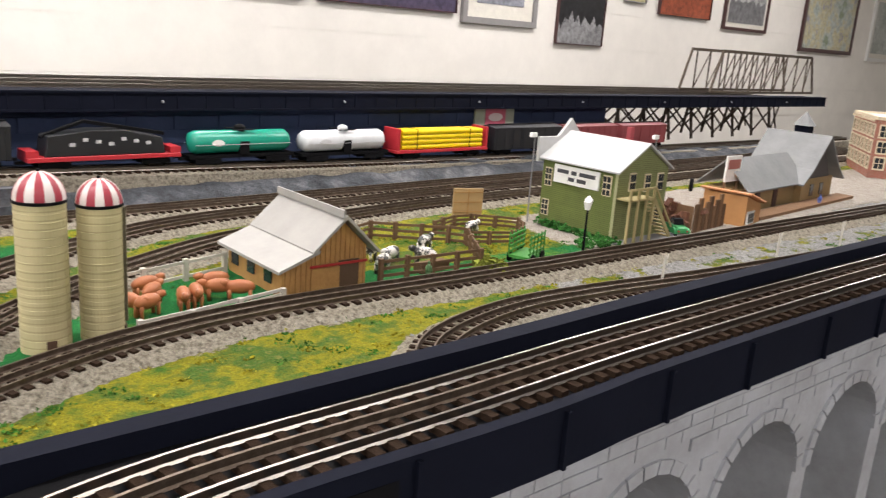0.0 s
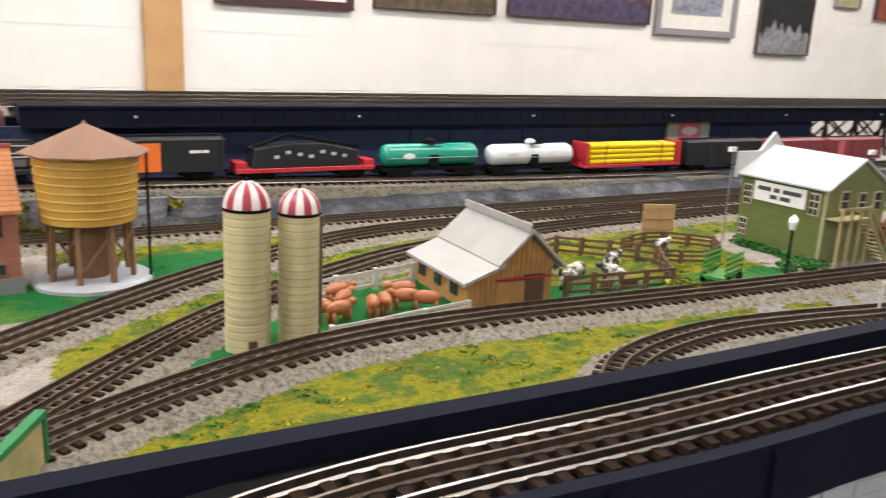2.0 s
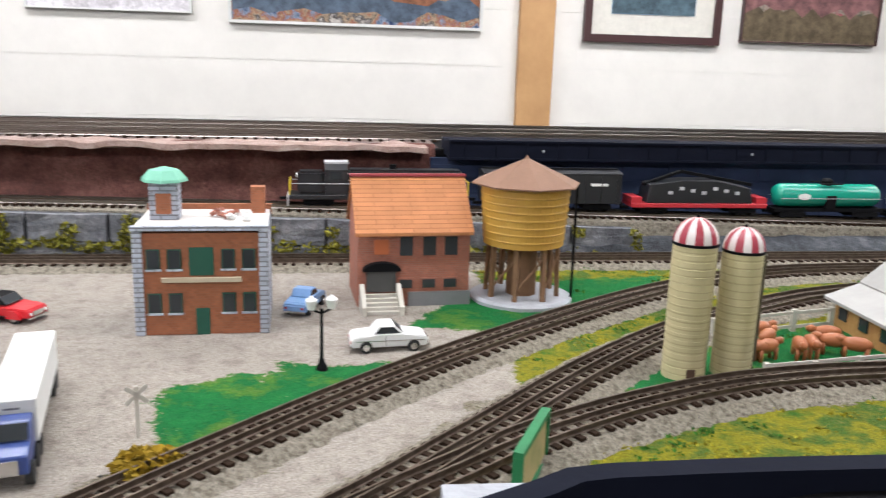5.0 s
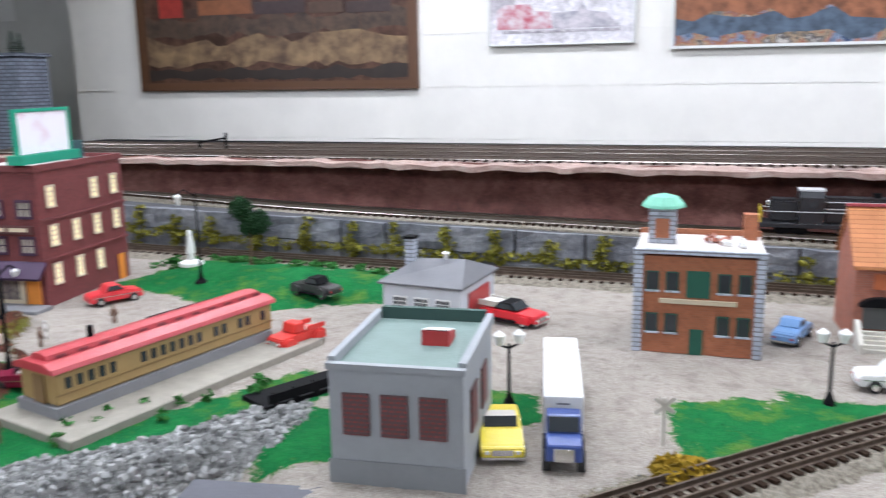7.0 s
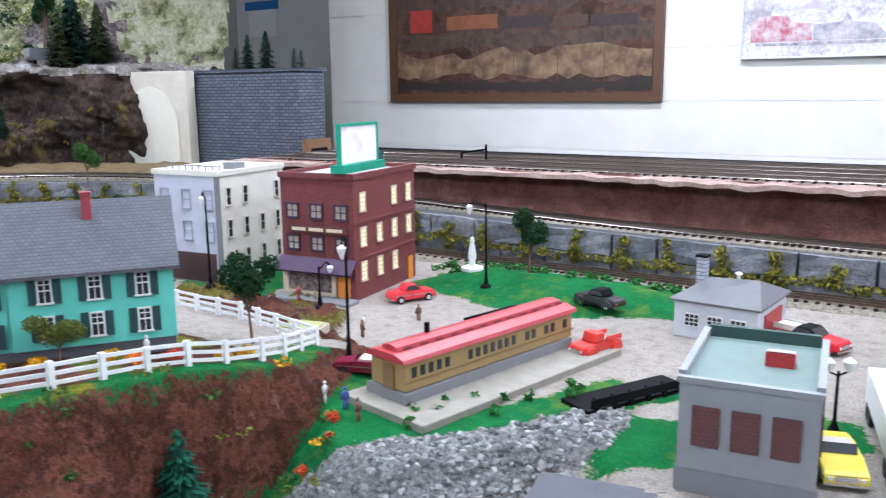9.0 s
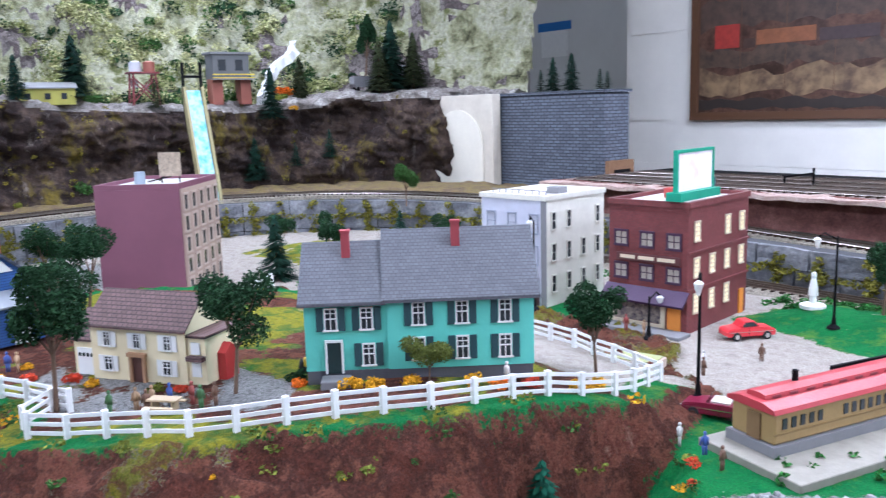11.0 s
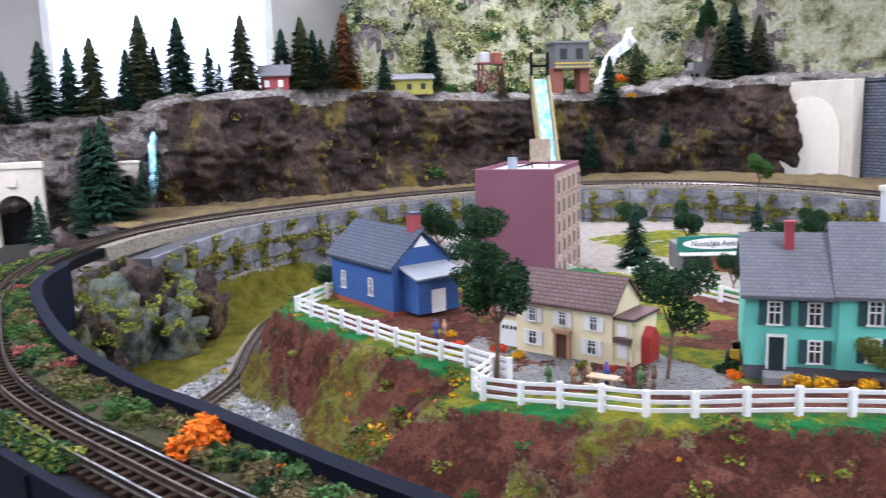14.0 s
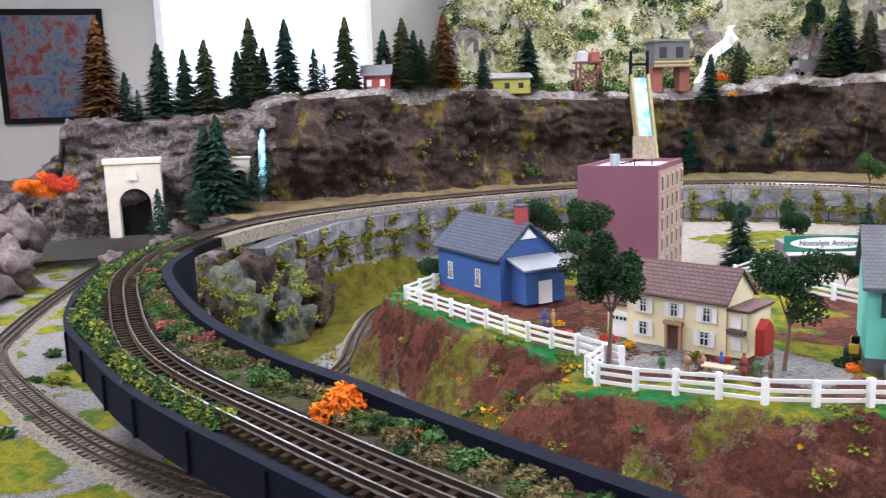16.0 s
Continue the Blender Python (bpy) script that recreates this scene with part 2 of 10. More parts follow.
# ---- mesh makers ----
class Mesh:
    """A small wrapper round one bmesh, for one part."""

    def __init__(self):
        self.bm = bmesh.new()

    def box(self, x0, x1, y0, y1, z0, z1, m=None):
        v = [self.bm.verts.new(p) for p in ((x0, y0, z0), (x1, y0, z0), (x1, y1, z0), (x0, y1, z0), (x0, y0, z1), (x1, y0, z1), (x1, y1, z1), (x0, y1, z1))]
        for f in ((3, 2, 1, 0), (4, 5, 6, 7), (0, 1, 5, 4), (1, 2, 6, 5), (2, 3, 7, 6), (3, 0, 4, 7)):
            self.bm.faces.new([v[i] for i in f])
        if m is not None:
            for p in v:
                p.co = m @ p.co
        return self

    def cyl(self, x, y, z0, z1, r0, r1=None, n=16, m=None):
        r1 = r0 if r1 is None else r1
        a = [2 * math.pi * i / n for i in range(n)]
        lo = [self.bm.verts.new((x + r0 * math.cos(t), y + r0 * math.sin(t), z0)) for t in a]
        hi = [self.bm.verts.new((x + r1 * math.cos(t), y + r1 * math.sin(t), z1)) for t in a]
        for i in range(n):
            j = (i + 1) % n
            self.bm.faces.new((lo[i], lo[j], hi[j], hi[i]))
        self.bm.faces.new(lo[::-1])
        self.bm.faces.new(hi)
        if m is not None:
            for p in lo + hi:
                p.co = m @ p.co
        return self

    def rod(self, a, b, r, n=8, r1=None):
        a, b = Vector(a), Vector(b)
        q = (b - a).to_track_quat("Z", "Y").to_matrix().to_4x4()
        return self.cyl(0, 0, 0, (b - a).length, r, r1, n, Matrix.Translation(a) @ q)

    def bar(self, a, b, w, h):
        """A square bar from a to b, w wide and h high."""
        a, b = Vector(a), Vector(b)
        d = b - a
        q = d.to_track_quat("X", "Z").to_matrix().to_4x4()
        return self.box(0, d.length, -w / 2, w / 2, -h / 2, h / 2, Matrix.Translation(a) @ q)

    def prism(self, poly, axis, a, b, m=None):
        """A polygon of (u, v), drawn out along axis from a to b; u, v are the other two axes in order."""
        k = "xyz".index(axis)
        o = [i for i in range(3) if i != k]

        def at(p, w):
            c = [0, 0, 0]
            c[k], c[o[0]], c[o[1]] = w, p[0], p[1]
            return Vector(c) if m is None else m @ Vector(c)
        lo = [self.bm.verts.new(at(p, a)) for p in poly]
        hi = [self.bm.verts.new(at(p, b)) for p in poly]
        n = len(poly)
        for i in range(n):
            j = (i + 1) % n
            self.bm.faces.new((lo[i], lo[j], hi[j], hi[i]))
        self.bm.faces.new(lo[::-1])
        self.bm.faces.new(hi)
        return self

    def ball(self, c, r, sub=2, squash=(1, 1, 1), rough=0.0, seed=0):
        out = bmesh.ops.create_icosphere(self.bm, subdivisions=sub, radius=1)
        for v in out["verts"]:
            d = v.co.copy()
            k = 1 + rough * noise.noise(d * 2.3 + Vector((seed * 3.1, seed, 0)))
            v.co = Vector(c) + Vector((d.x * squash[0], d.y * squash[1], d.z * squash[2])) * r * k
        return self

    def lathe(self, prof, n=24, x=0, y=0):
        rings = []
        for r, z in prof:
            rings.append([self.bm.verts.new((x + r * math.cos(2 * math.pi * i / n), y + r * math.sin(2 * math.pi * i / n), z)) for i in range(n)])
        for a, b in zip(rings, rings[1:]):
            for i in range(n):
                j = (i + 1) % n
                self.bm.faces.new((a[i], a[j], b[j], b[i]))
        self.bm.faces.new(rings[0][::-1])
        self.bm.faces.new(rings[-1])
        return self

    def bevel(self, w, seg=1):
        bmesh.ops.bevel(self.bm, geom=list(self.bm.edges), offset=w, segments=seg, affect="EDGES", clamp_overlap=True)
        return self

    def data(self, name, material, smooth=False):
        bmesh.ops.recalc_face_normals(self.bm, faces=list(self.bm.faces))
        d = bpy.data.meshes.new(name)
        self.bm.to_mesh(d)
        self.bm.free()
        d.materials.append(material)
        if smooth:
            d.shade_smooth()
        return d


def part(name, me, material, parent=None, label="", smooth=False):
    ob = new(name, me.data(name, material, smooth))
    ob.parent = parent
    return tagged(ob, label)


def thing(name, x, y, z, rz, label, category, group=""):
    ob = new(name)
    ob.empty_display_size = 0.02
    ob.matrix_basis = pose(x, y, z, 0, 0, rz)
    return tagged(ob, label, category, group)


def solid(name, me, material, label, category="", kind="", smooth=False):
    return tagged(new(name, me.data(name, material, smooth)), label, category, "", kind)


def spline(pts, step):
    """Points at even steps along a smooth curve through pts."""
    p = [Vector(q) for q in pts]
    p = [2 * p[0] - p[1]] + p + [2 * p[-1] - p[-2]]
    fine = []
    for i in range(1, len(p) - 2):
        a, b, c, d = p[i - 1:i + 3]
        steps = max(24, int((c - b).length / step * 3))
        for k in range(steps):
            t = k / steps
            fine.append(0.5 * (2 * b + (c - a) * t + (2 * a - 5 * b + 4 * c - d) * t * t + (3 * b - a - 3 * c + d) * t ** 3))
    fine.append(p[-2])
    out, gone = [fine[0]], 0.0
    for a, b in zip(fine, fine[1:]):
        gone += (b - a).length
        if gone >= step:
            out.append(b)
            gone = 0.0
    return out


def sides(line):
    """The level sideways unit vector at each point of a line."""
    out = []
    for i in range(len(line)):
        d = line[min(i + 1, len(line) - 1)] - line[max(i - 1, 0)]
        out.append(Vector((-d.y, d.x, 0)).normalized())
    return out


def sweep(me, line, section):
    """Draws a closed section of (sideways, up) along a line."""
    side = sides(line)
    rings = [[me.bm.verts.new(p + s * u + Vector((0, 0, v))) for u, v in section] for p, s in zip(line, side)]
    n = len(section)
    for a, b in zip(rings, rings[1:]):
        for i in range(n):
            j = (i + 1) % n
            me.bm.faces.new((a[i], a[j], b[j], b[i]))
    me.bm.faces.new(rings[0][::-1])
    me.bm.faces.new(rings[-1])
    return me


def rect(u, w, v0, v1):
    return [(u - w / 2, v0), (u + w / 2, v0), (u + w / 2, v1), (u - w / 2, v1)]

# ---- room ----
WY, WX0, WX1, WY0, CEIL = 3.23, -4.7, 8.8, -3.2, 2.75
room = [
    ("floor", (WX0, WX1, WY0, 4.2, -0.1, 0.0), M_FLOOR, "dull brown tiled club room floor"),
    ("ceiling", (WX0, WX1, WY0, 4.2, CEIL, CEIL + 0.1), M_CEIL, "white ceiling of the club room"),
    ("wall_back", (-3.2, WX1 + 0.15, WY, WY + 0.15, 0.0, CEIL), M_WALL, "cream painted concrete block wall"),
    ("wall_return", (-3.2, -3.05, WY + 0.15, 4.05, 0.0, CEIL), M_WALL_GREY, "grey painted wall return"),
    ("wall_alcove", (WX0 - 0.15, -3.05, 4.05, 4.2, 0.0, CEIL), M_WALL_GREY, "grey painted wall behind the mountain"),
    ("wall_right", (WX1, WX1 + 0.15, WY0, WY, 0.0, CEIL), M_WALL, "cream painted concrete block wall"),
    ("wall_front", (WX0 - 0.15, WX1 + 0.15, WY0 - 0.15, WY0, 0.0, CEIL), M_WALL_GREY, "grey painted wall behind the visitor"),
]
for name, b, m, label in room:
    solid(name, Mesh().box(*b), m, label, "", "structure")
# left wall with one window opening
WIN = (-0.64, 0.30, 1.62, 2.45)
me = Mesh()
me.box(WX0 - 0.15, WX0, WY0, WIN[0], 0, CEIL).box(WX0 - 0.15, WX0, WIN[1], 4.05, 0, CEIL)
me.box(WX0 - 0.15, WX0, WIN[0], WIN[1], 0, WIN[2]).box(WX0 - 0.15, WX0, WIN[0], WIN[1], WIN[3], CEIL)
solid("wall_left", me, M_WALL_TAN, "grey painted wall with a bright window", "", "structure")
M_BLIND = mat_glow("sunlit_blind", (0.93, 0.96, 1.0), 0.75)
win = solid("window_1", Mesh().box(WX0 - 0.10, WX0 - 0.09, WIN[0], WIN[1], WIN[2], WIN[3]), mat_glow("bright_sky", (0.93, 0.96, 1.0), 1.3), "bright window with closed white blinds", "window", "structure")
slat = Mesh().box(-0.012, 0.012, WIN[0] + 0.01, WIN[1] - 0.01, -0.0008, 0.0008, pose(0, 0, 0, 0, 55, 0)).data("slat", M_BLIND)
for i in range(37):
    s = new("slat", slat)
    s.parent, s.location = win, (WX0 - 0.05, 0, WIN[2] + 0.012 + i * 0.0218)
me = Mesh().box(WX0 - 0.002, WX0 + 0.012, WIN[0] - 0.03, WIN[0], WIN[2], WIN[3]).box(WX0 - 0.002, WX0 + 0.012, WIN[1], WIN[1] + 0.03, WIN[2], WIN[3])
part("window_frame", me, M_WHITE, win)

# courses of blocks on the back wall
blk = Mesh().box(-0.2, 0.2, -0.006, 0, -0.1008, 0.1008).data("block", M_WALL)
for r in range(8):
    for c in range(29):
        o = new("block", blk)
        o.parent = bpy.data.objects["wall_back"]
        o.location = (-2.98 + 0.4 * c + (0.2 if r % 2 else 0), WY, 1.161 + 0.203 * r)
me = Mesh().box(0.506, 0.637, WY - 0.04, WY - 0.007, 1.1, CEIL)
solid("wall_post", me.bevel(0.002), mat("pine_board", (0.52, 0.30, 0.13), 0.6, 0, (0.38, 0.2, 0.08), scale=9, amount=0.6, bump=0.1), "varnished pine board fixed upright on the wall", "trim", "structure")

# assumed ceiling lamps, out of view: long fluorescent panels over the layout
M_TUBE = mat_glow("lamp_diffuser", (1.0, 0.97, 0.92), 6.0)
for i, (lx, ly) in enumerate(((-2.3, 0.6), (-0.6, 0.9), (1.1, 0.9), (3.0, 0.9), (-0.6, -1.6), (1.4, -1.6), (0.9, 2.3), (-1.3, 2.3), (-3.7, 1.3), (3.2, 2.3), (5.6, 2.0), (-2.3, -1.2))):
    f = thing("unseen_ceiling_light", lx, ly, CEIL, 0, "assumed white fluorescent ceiling light, out of view, with a frosted diffuser", "lamp", "ceiling lights")
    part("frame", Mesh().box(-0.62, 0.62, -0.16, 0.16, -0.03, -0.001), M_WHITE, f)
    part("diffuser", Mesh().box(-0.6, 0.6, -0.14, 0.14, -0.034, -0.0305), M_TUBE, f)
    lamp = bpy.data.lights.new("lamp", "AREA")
    # the front left panel is added, and stronger, to brighten the lower left
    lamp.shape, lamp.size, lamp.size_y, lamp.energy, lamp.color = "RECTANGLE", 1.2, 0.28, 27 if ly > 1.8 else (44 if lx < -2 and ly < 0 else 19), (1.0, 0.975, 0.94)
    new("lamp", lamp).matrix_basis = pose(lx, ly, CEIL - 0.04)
day = bpy.data.lights.new("window_daylight", "AREA")
day.shape, day.size, day.size_y, day.energy, day.color = "RECTANGLE", 0.9, 0.8, 18, (0.85, 0.93, 1.0)
new("window_daylight", day).matrix_basis = look((WX0 + 0.03, -0.15, 2.03), (0, -0.15, 1.8))

# ---- lines of the layout ----
G = 1.155
MAIN = [(3.6, 1.6, 1.175), (2.2, 1.6, 1.182), (1.2, 1.6, 1.190), (0.3, 1.6, 1.21), (-0.5, 1.6, 1.225), (-1.1, 1.62, 1.232), (-1.7, 1.70, 1.240), (-2.3, 1.75, 1.248),
        (-2.75, 1.64, 1.255), (-3.05, 1.40, 1.26), (-3.2, 1.0, 1.265), (-3.17, 0.6, 1.268), (-3.05, 0.2, 1.27), (-2.87, -0.13, 1.272), (-2.65, -0.34, 1.274), (-2.35, -0.475, 1.275),
        (-2.05, -0.515, 1.275), (-1.8, -0.492, 1.275), (-1.5, -0.428, 1.275), (-1.22, -0.285, 1.275), (-0.9, -0.09, 1.275), (-0.3, 0.29, 1.272), (0.02, 0.437, 1.268), (0.3, 0.449, 1.268), (0.85, 0.435, 1.268), (3.4, 0.335, 1.268)]
PARAPET = [(-2.2, -0.425, 1.285), (-1.995, -0.45, 1.285), (-1.661, -0.385, 1.285), (-1.446, -0.305, 1.285), (-1.312, -0.232, 1.285), (-1.05, -0.09, 1.285), (-0.4, 0.32, 1.278), (-0.1, 0.487, 1.274), (-0.02, 0.507, 1.274), (0.33, 0.497, 1.274), (1.0, 0.483, 1.274), (3.4, 0.385, 1.274)]
GIRDER = [(-2.42, -0.46, 1.275), (-2.3, -0.54, 1.278), (-2.047, -0.578, 1.28), (-1.74, -0.557, 1.28), (-1.546, -0.498, 1.28), (-1.337, -0.41, 1.28), (-1.0, -0.21, 1.28), (-0.3, 0.2, 1.28), (0.0, 0.392, 1.277), (0.32, 0.398, 1.277), (0.765, 0.387, 1.277), (3.4, 0.29, 1.277)]
RETAIN = [(0.35, 1.53, 1.205), (-0.3, 1.53, 1.222), (-1.2, 1.53, 1.237), (-1.8, 1.585, 1.243), (-2.3, 1.62, 1.25), (-2.68, 1.52, 1.255), (-2.93, 1.28, 1.26), (-3.06, 0.95, 1.262), (-3.03, 0.55, 1.265), (-2.9, 0.2, 1.266), (-2.73, -0.07, 1.266), (-2.56, -0.2, 1.262), (-2.42, -0.29, 1.255)]
FENCE = [(-2.10, 0.05), (-1.99, -0.052), (-1.697, 0.049), (-1.50, 0.13)]
FENCE2 = [(-1.52, 0.115), (-1.469, 0.058), (-1.272, 0.20), (-1.156, 0.415), (-1.125, 0.65), (-1.17, 0.785), (-1.36, 0.83), (-1.55, 0.84)]
PLATEAU = [(-2.2, 0.02), (-2.02, -0.085), (-1.70, 0.015), (-1.53, 0.075), (-1.465, 0.02), (-1.25, 0.18), (-1.13, 0.405), (-1.095, 0.66), (-1.14, 0.82), (-1.4, 0.87), (-1.62, 0.88), (-1.9, 0.7), (-2.1, 0.45), (-2.2, 0.25)]
main_line = spline(MAIN, 0.0067)


def sd(X, Y, poly):
    """Signed distance to a polygon on a grid; negative inside."""
    d = np.full(X.shape, 1e9)
    inside = np.zeros(X.shape, bool)
    n = len(poly)
    for i in range(n):
        (x0, y0), (x1, y1) = poly[i][:2], poly[(i + 1) % n][:2]
        ex, ey = x1 - x0, y1 - y0
        t = np.clip(((X - x0) * ex + (Y - y0) * ey) / (ex * ex + ey * ey + 1e-12), 0, 1)
        d = np.minimum(d, np.hypot(X - x0 - t * ex, Y - y0 - t * ey))
        if y0 != y1:
            inside ^= ((y0 > Y) != (y1 > Y)) & (X < x0 + (Y - y0) / (y1 - y0) * ex)
    return np.where(inside, -d, d)


def smooth(a, b, v):
    t = np.clip((v - a) / (b - a), 0, 1)
    return t * t * (3 - 2 * t)


# ---- terrain: one sheet, with ground covers by zone ----
STEP = 0.0085
gx, gy = np.arange(-3.45, 3.4, STEP), np.arange(-1.15, 1.60, STEP)
X, Y = np.meshgrid(gx, gy)
flat = [Vector((x, y, 0)) for x, y in zip(X.ravel(), Y.ravel())]
N1 = np.array([noise.noise(v * 9) for v in flat]).reshape(X.shape)
N2 = np.array([noise.noise(v * 38) for v in flat]).reshape(X.shape)
N3 = np.array([noise.noise(v * 120) for v in flat]).reshape(X.shape)
Xw, Yw = X + 0.012 * N2 + 0.006 * N3, Y + 0.012 * np.roll(N2, 77, 1) + 0.006 * np.roll(N3, 55, 0)
SUNK = [(-2.95, 0.3), (-2.7, -0.02), (-2.5, -0.22), (-2.35, -0.40), (-2.0, -0.44), (-1.45, -0.30), (-1.0, -0.05), (-0.7, 0.15), (-0.78, 0.5), (-1.0, 0.56), (-1.12, 0.7), (-1.2, 0.5), (-2.1, 0.2), (-2.4, 0.55), (-2.8, 0.75)]
STONES = [(-1.13, 0.50), (-0.97, 0.575), (-0.86, 0.68), (-0.80, 0.78), (-0.765, 0.84), (-0.72, 0.82), (-0.73, 0.72), (-0.79, 0.60), (-0.9, 0.50), (-1.02, 0.44)]
ROAD = [(-1.05, 0.40), (-0.83, 0.62), (-0.76, 0.71), (-0.70, 0.68), (-0.62, 0.5), (-0.6, 0.2), (-0.9, 0.1)]
dp, ds, dst, droad = sd(Xw, Yw, PLATEAU), sd(Xw, Yw, SUNK), sd(Xw, Yw, STONES), sd(X, Y, ROAD)
outside = smooth(-0.62, -0.55, -(Y + 0.10 * np.cos((X + 2.0) * 1.2)))
Z = np.full(X.shape, G)
Z -= 0.085 * (1 - smooth(-0.05, 0.05, ds))
Z -= 0.035 * (1 - smooth(-0.03, 0.03, droad)) * (ds > -0.05)
Z = np.where((Y < -0.30) & (ds > 0.02), G - 0.055, Z)
top = 1.207 + 0.02 * smooth(-1.5, -1.2, X) + 0.01 * smooth(0.0, 0.35, Y)
back = smooth(0.45, 0.95, Y + 0.12 * (X + 1.6))
top = top * (1 - back) + (G + 0.012) * back
steep = smooth(-1.33, -1.18, X) * smooth(0.30, 0.45, Y)
fall = np.clip((dp + 0.004 * N3) / (0.15 - 0.115 * steep - 0.085 * smooth(1.5, 1.85, -X) * (1 - steep) + 0.05 * N1 * (1 - 0.8 * steep) * (1 - 0.7 * smooth(1.5, 1.85, -X))), 0, 1)
fall = fall + 0.045 * np.sin(fall * 19 + N1 * 4) * (fall > 0.02) * (fall < 0.98)
Z = np.where(dp < 0, top, top + (np.minimum(Z, top) - top) * np.clip(fall, 0, 1.05))
cliff = (dp > 0) & (fall < 1.0)
Z += cliff * (0.020 * N2 + 0.012 * N3)
HILL = [(-1.33, 1.20), (-1.0, 1.13), (-0.80, 1.22), (-0.74, 1.36), (-0.9, 1.45), (-1.3, 1.45)]
dh = sd(Xw, Yw, HILL)
Z += 0.022 * (1 - smooth(-0.12, 0.0, dh))
Z += 0.0012 * N2 + 0.0010 * N3
Z += (dst < 0) * 0.004 * N3
# zones: 0 gravel 1 scatter grass 2 lawn 3 clay 4 moss 5 pale gravel 6 stones 7 brown rock
zone = np.zeros(X.shape, int)
zone[(X > 0.02 + 0.05 * N1) & (Y > 0.4)] = 1
zone[sd(Xw, Yw, [(1.02, 0.92), (1.08, 1.16), (1.45, 1.22), (3.4, 1.2), (3.4, 0.84), (1.3, 0.87)]) < 0] = 0
zone[(X > 0.9 + 0.1 * N1) & (Y < 0.9) & (N2 + 0.5 * N3 > -0.15)] = 5
lawns = [
    [(-0.38, 0.92), (-0.30, 0.96), (-0.228, 0.995), (-0.123, 1.01), (-0.05, 1.0), (-0.17, 0.915), (-0.30, 0.79), (-0.34, 0.80)],
    [(-0.06, 1.20), (0.05, 1.30), (0.2, 1.36), (0.36, 1.37), (0.22, 1.26), (0.08, 1.13), (0.0, 1.11), (-0.1, 1.12)],
    HILL,
    [(-1.2, 0.78), (-1.09, 0.80), (-1.03, 0.70), (-0.93, 0.66), (-0.85, 0.80), (-0.79, 0.93), (-0.76, 0.90), (-0.82, 0.76), (-0.94, 0.61), (-1.12, 0.53)],
    [(-0.77, 0.80), (-0.66, 0.83), (-0.64, 0.72), (-0.72, 0.68)],
    [(-0.57, 0.92), (-0.49, 0.92), (-0.48, 0.87), (-0.54, 0.85)],
    [(-0.24, 1.0), (-0.16, 1.0), (-0.16, 0.96), (-0.24, 0.96)],
    [(0.12, 0.90), (0.22, 0.885), (0.62, 0.935), (0.80, 0.925), (0.95, 0.93), (1.03, 0.905), (1.05, 0.97), (0.75, 0.99), (0.66, 1.0), (0.62, 1.16), (0.47, 1.12), (0.30, 1.04), (0.14, 1.02), (0.08, 0.95)],
    [(-1.72, 1.0), (-1.5, 1.0), (-1.5, 1.25), (-1.72, 1.25)],
    [(-2.0, 0.62), (-1.86, 0.55), (-1.80, 0.66), (-1.95, 0.72)],
    [(-0.95, 0.67), (-0.70, 0.98), (-0.66, 0.95), (-0.86, 0.66)],
    [(-1.15, 0.72), (-1.02, 0.80), (-1.02, 0.70), (-1.1, 0.66)],
    [(-1.15, 0.80), (-0.93, 0.66), (-0.79, 0.90), (-0.74, 0.88), (-0.86, 0.62), (-1.0, 0.52), (-1.16, 0.50)],
]
LAWN_BACK = [[(-2.7, 0.9), (-2.1, 0.95), (-1.85, 1.2), (-1.85, 1.42), (-2.3, 1.45), (-2.75, 1.2)], [(-2.6, 0.25), (-2.3, 0.35), (-2.45, 0.7), (-2.75, 0.7)]]
Xl, Yl = Xw + 0.022 * N1, Yw + 0.022 * np.roll(N1, 41, 0)
for p in lawns:
    zone[(sd(Xl, Yl, p) < 0.01 * N2) & (N3 + N2 < 0.62)] = 2
for p in LAWN_BACK:
    zone[(sd(Xl, Yl, p) < 0) & (N2 < 0.25)] = 1
zone[(dp < 0) & (back < 0.55)] = 3
zone[(dp < 0) & (back < 0.5) & (dp > -0.035)] = 2
zone[(dp < 0) & (back < 0.5) & (N1 + 0.4 * N2 > 0.05)] = 1
zone[(dp < 0) & (back < 0.6) & (sd(Xw, Yw, [(-1.72, 0.16), (-1.43, 0.28), (-1.38, 0.22), (-1.5, 0.12), (-1.6, 0.10)]) < 0) & (N2 > -0.1)] = 5
zone[(dp < 0) & (sd(Xw, Yw, [(-1.52, 0.33), (-1.36, 0.36), (-1.30, 0.27), (-1.36, 0.24)]) < 0)] = 5
zone[cliff] = 3
scruff = cliff & (X < -1.15) & (N1 + 0.45 * N2 + 0.55 * fall * smooth(1.2, 1.6, -X) > 0.30)
zone[scruff] = 8
low = (dp > 0) & ~cliff & (ds < 0.03)
zone[low] = 5
for p in lawns[3:5] + lawns[10:]:
    zone[(sd(Xw, Yw, p) < 0) & (dp > 0) & ~cliff] = 2
zone[low & (X < -1.95) & (sd(Xw, Yw, [(-2.2, -0.42), (-2.0, -0.31), (-2.2, -0.17), (-2.45, 0.0), (-2.6, 0.1), (-2.9, 0.4), (-2.8, 0.0), (-2.45, -0.35)]) < 0)] = 4
zone[(Y < -0.3) & (ds > 0.02)] = 5
zone[(Y < -0.3) & (ds > 0.02) & (N1 + 0.3 * N2 > 0.0)] = 1
zone[(dst < 0) & ~cliff & (dp > 0.03)] = 6
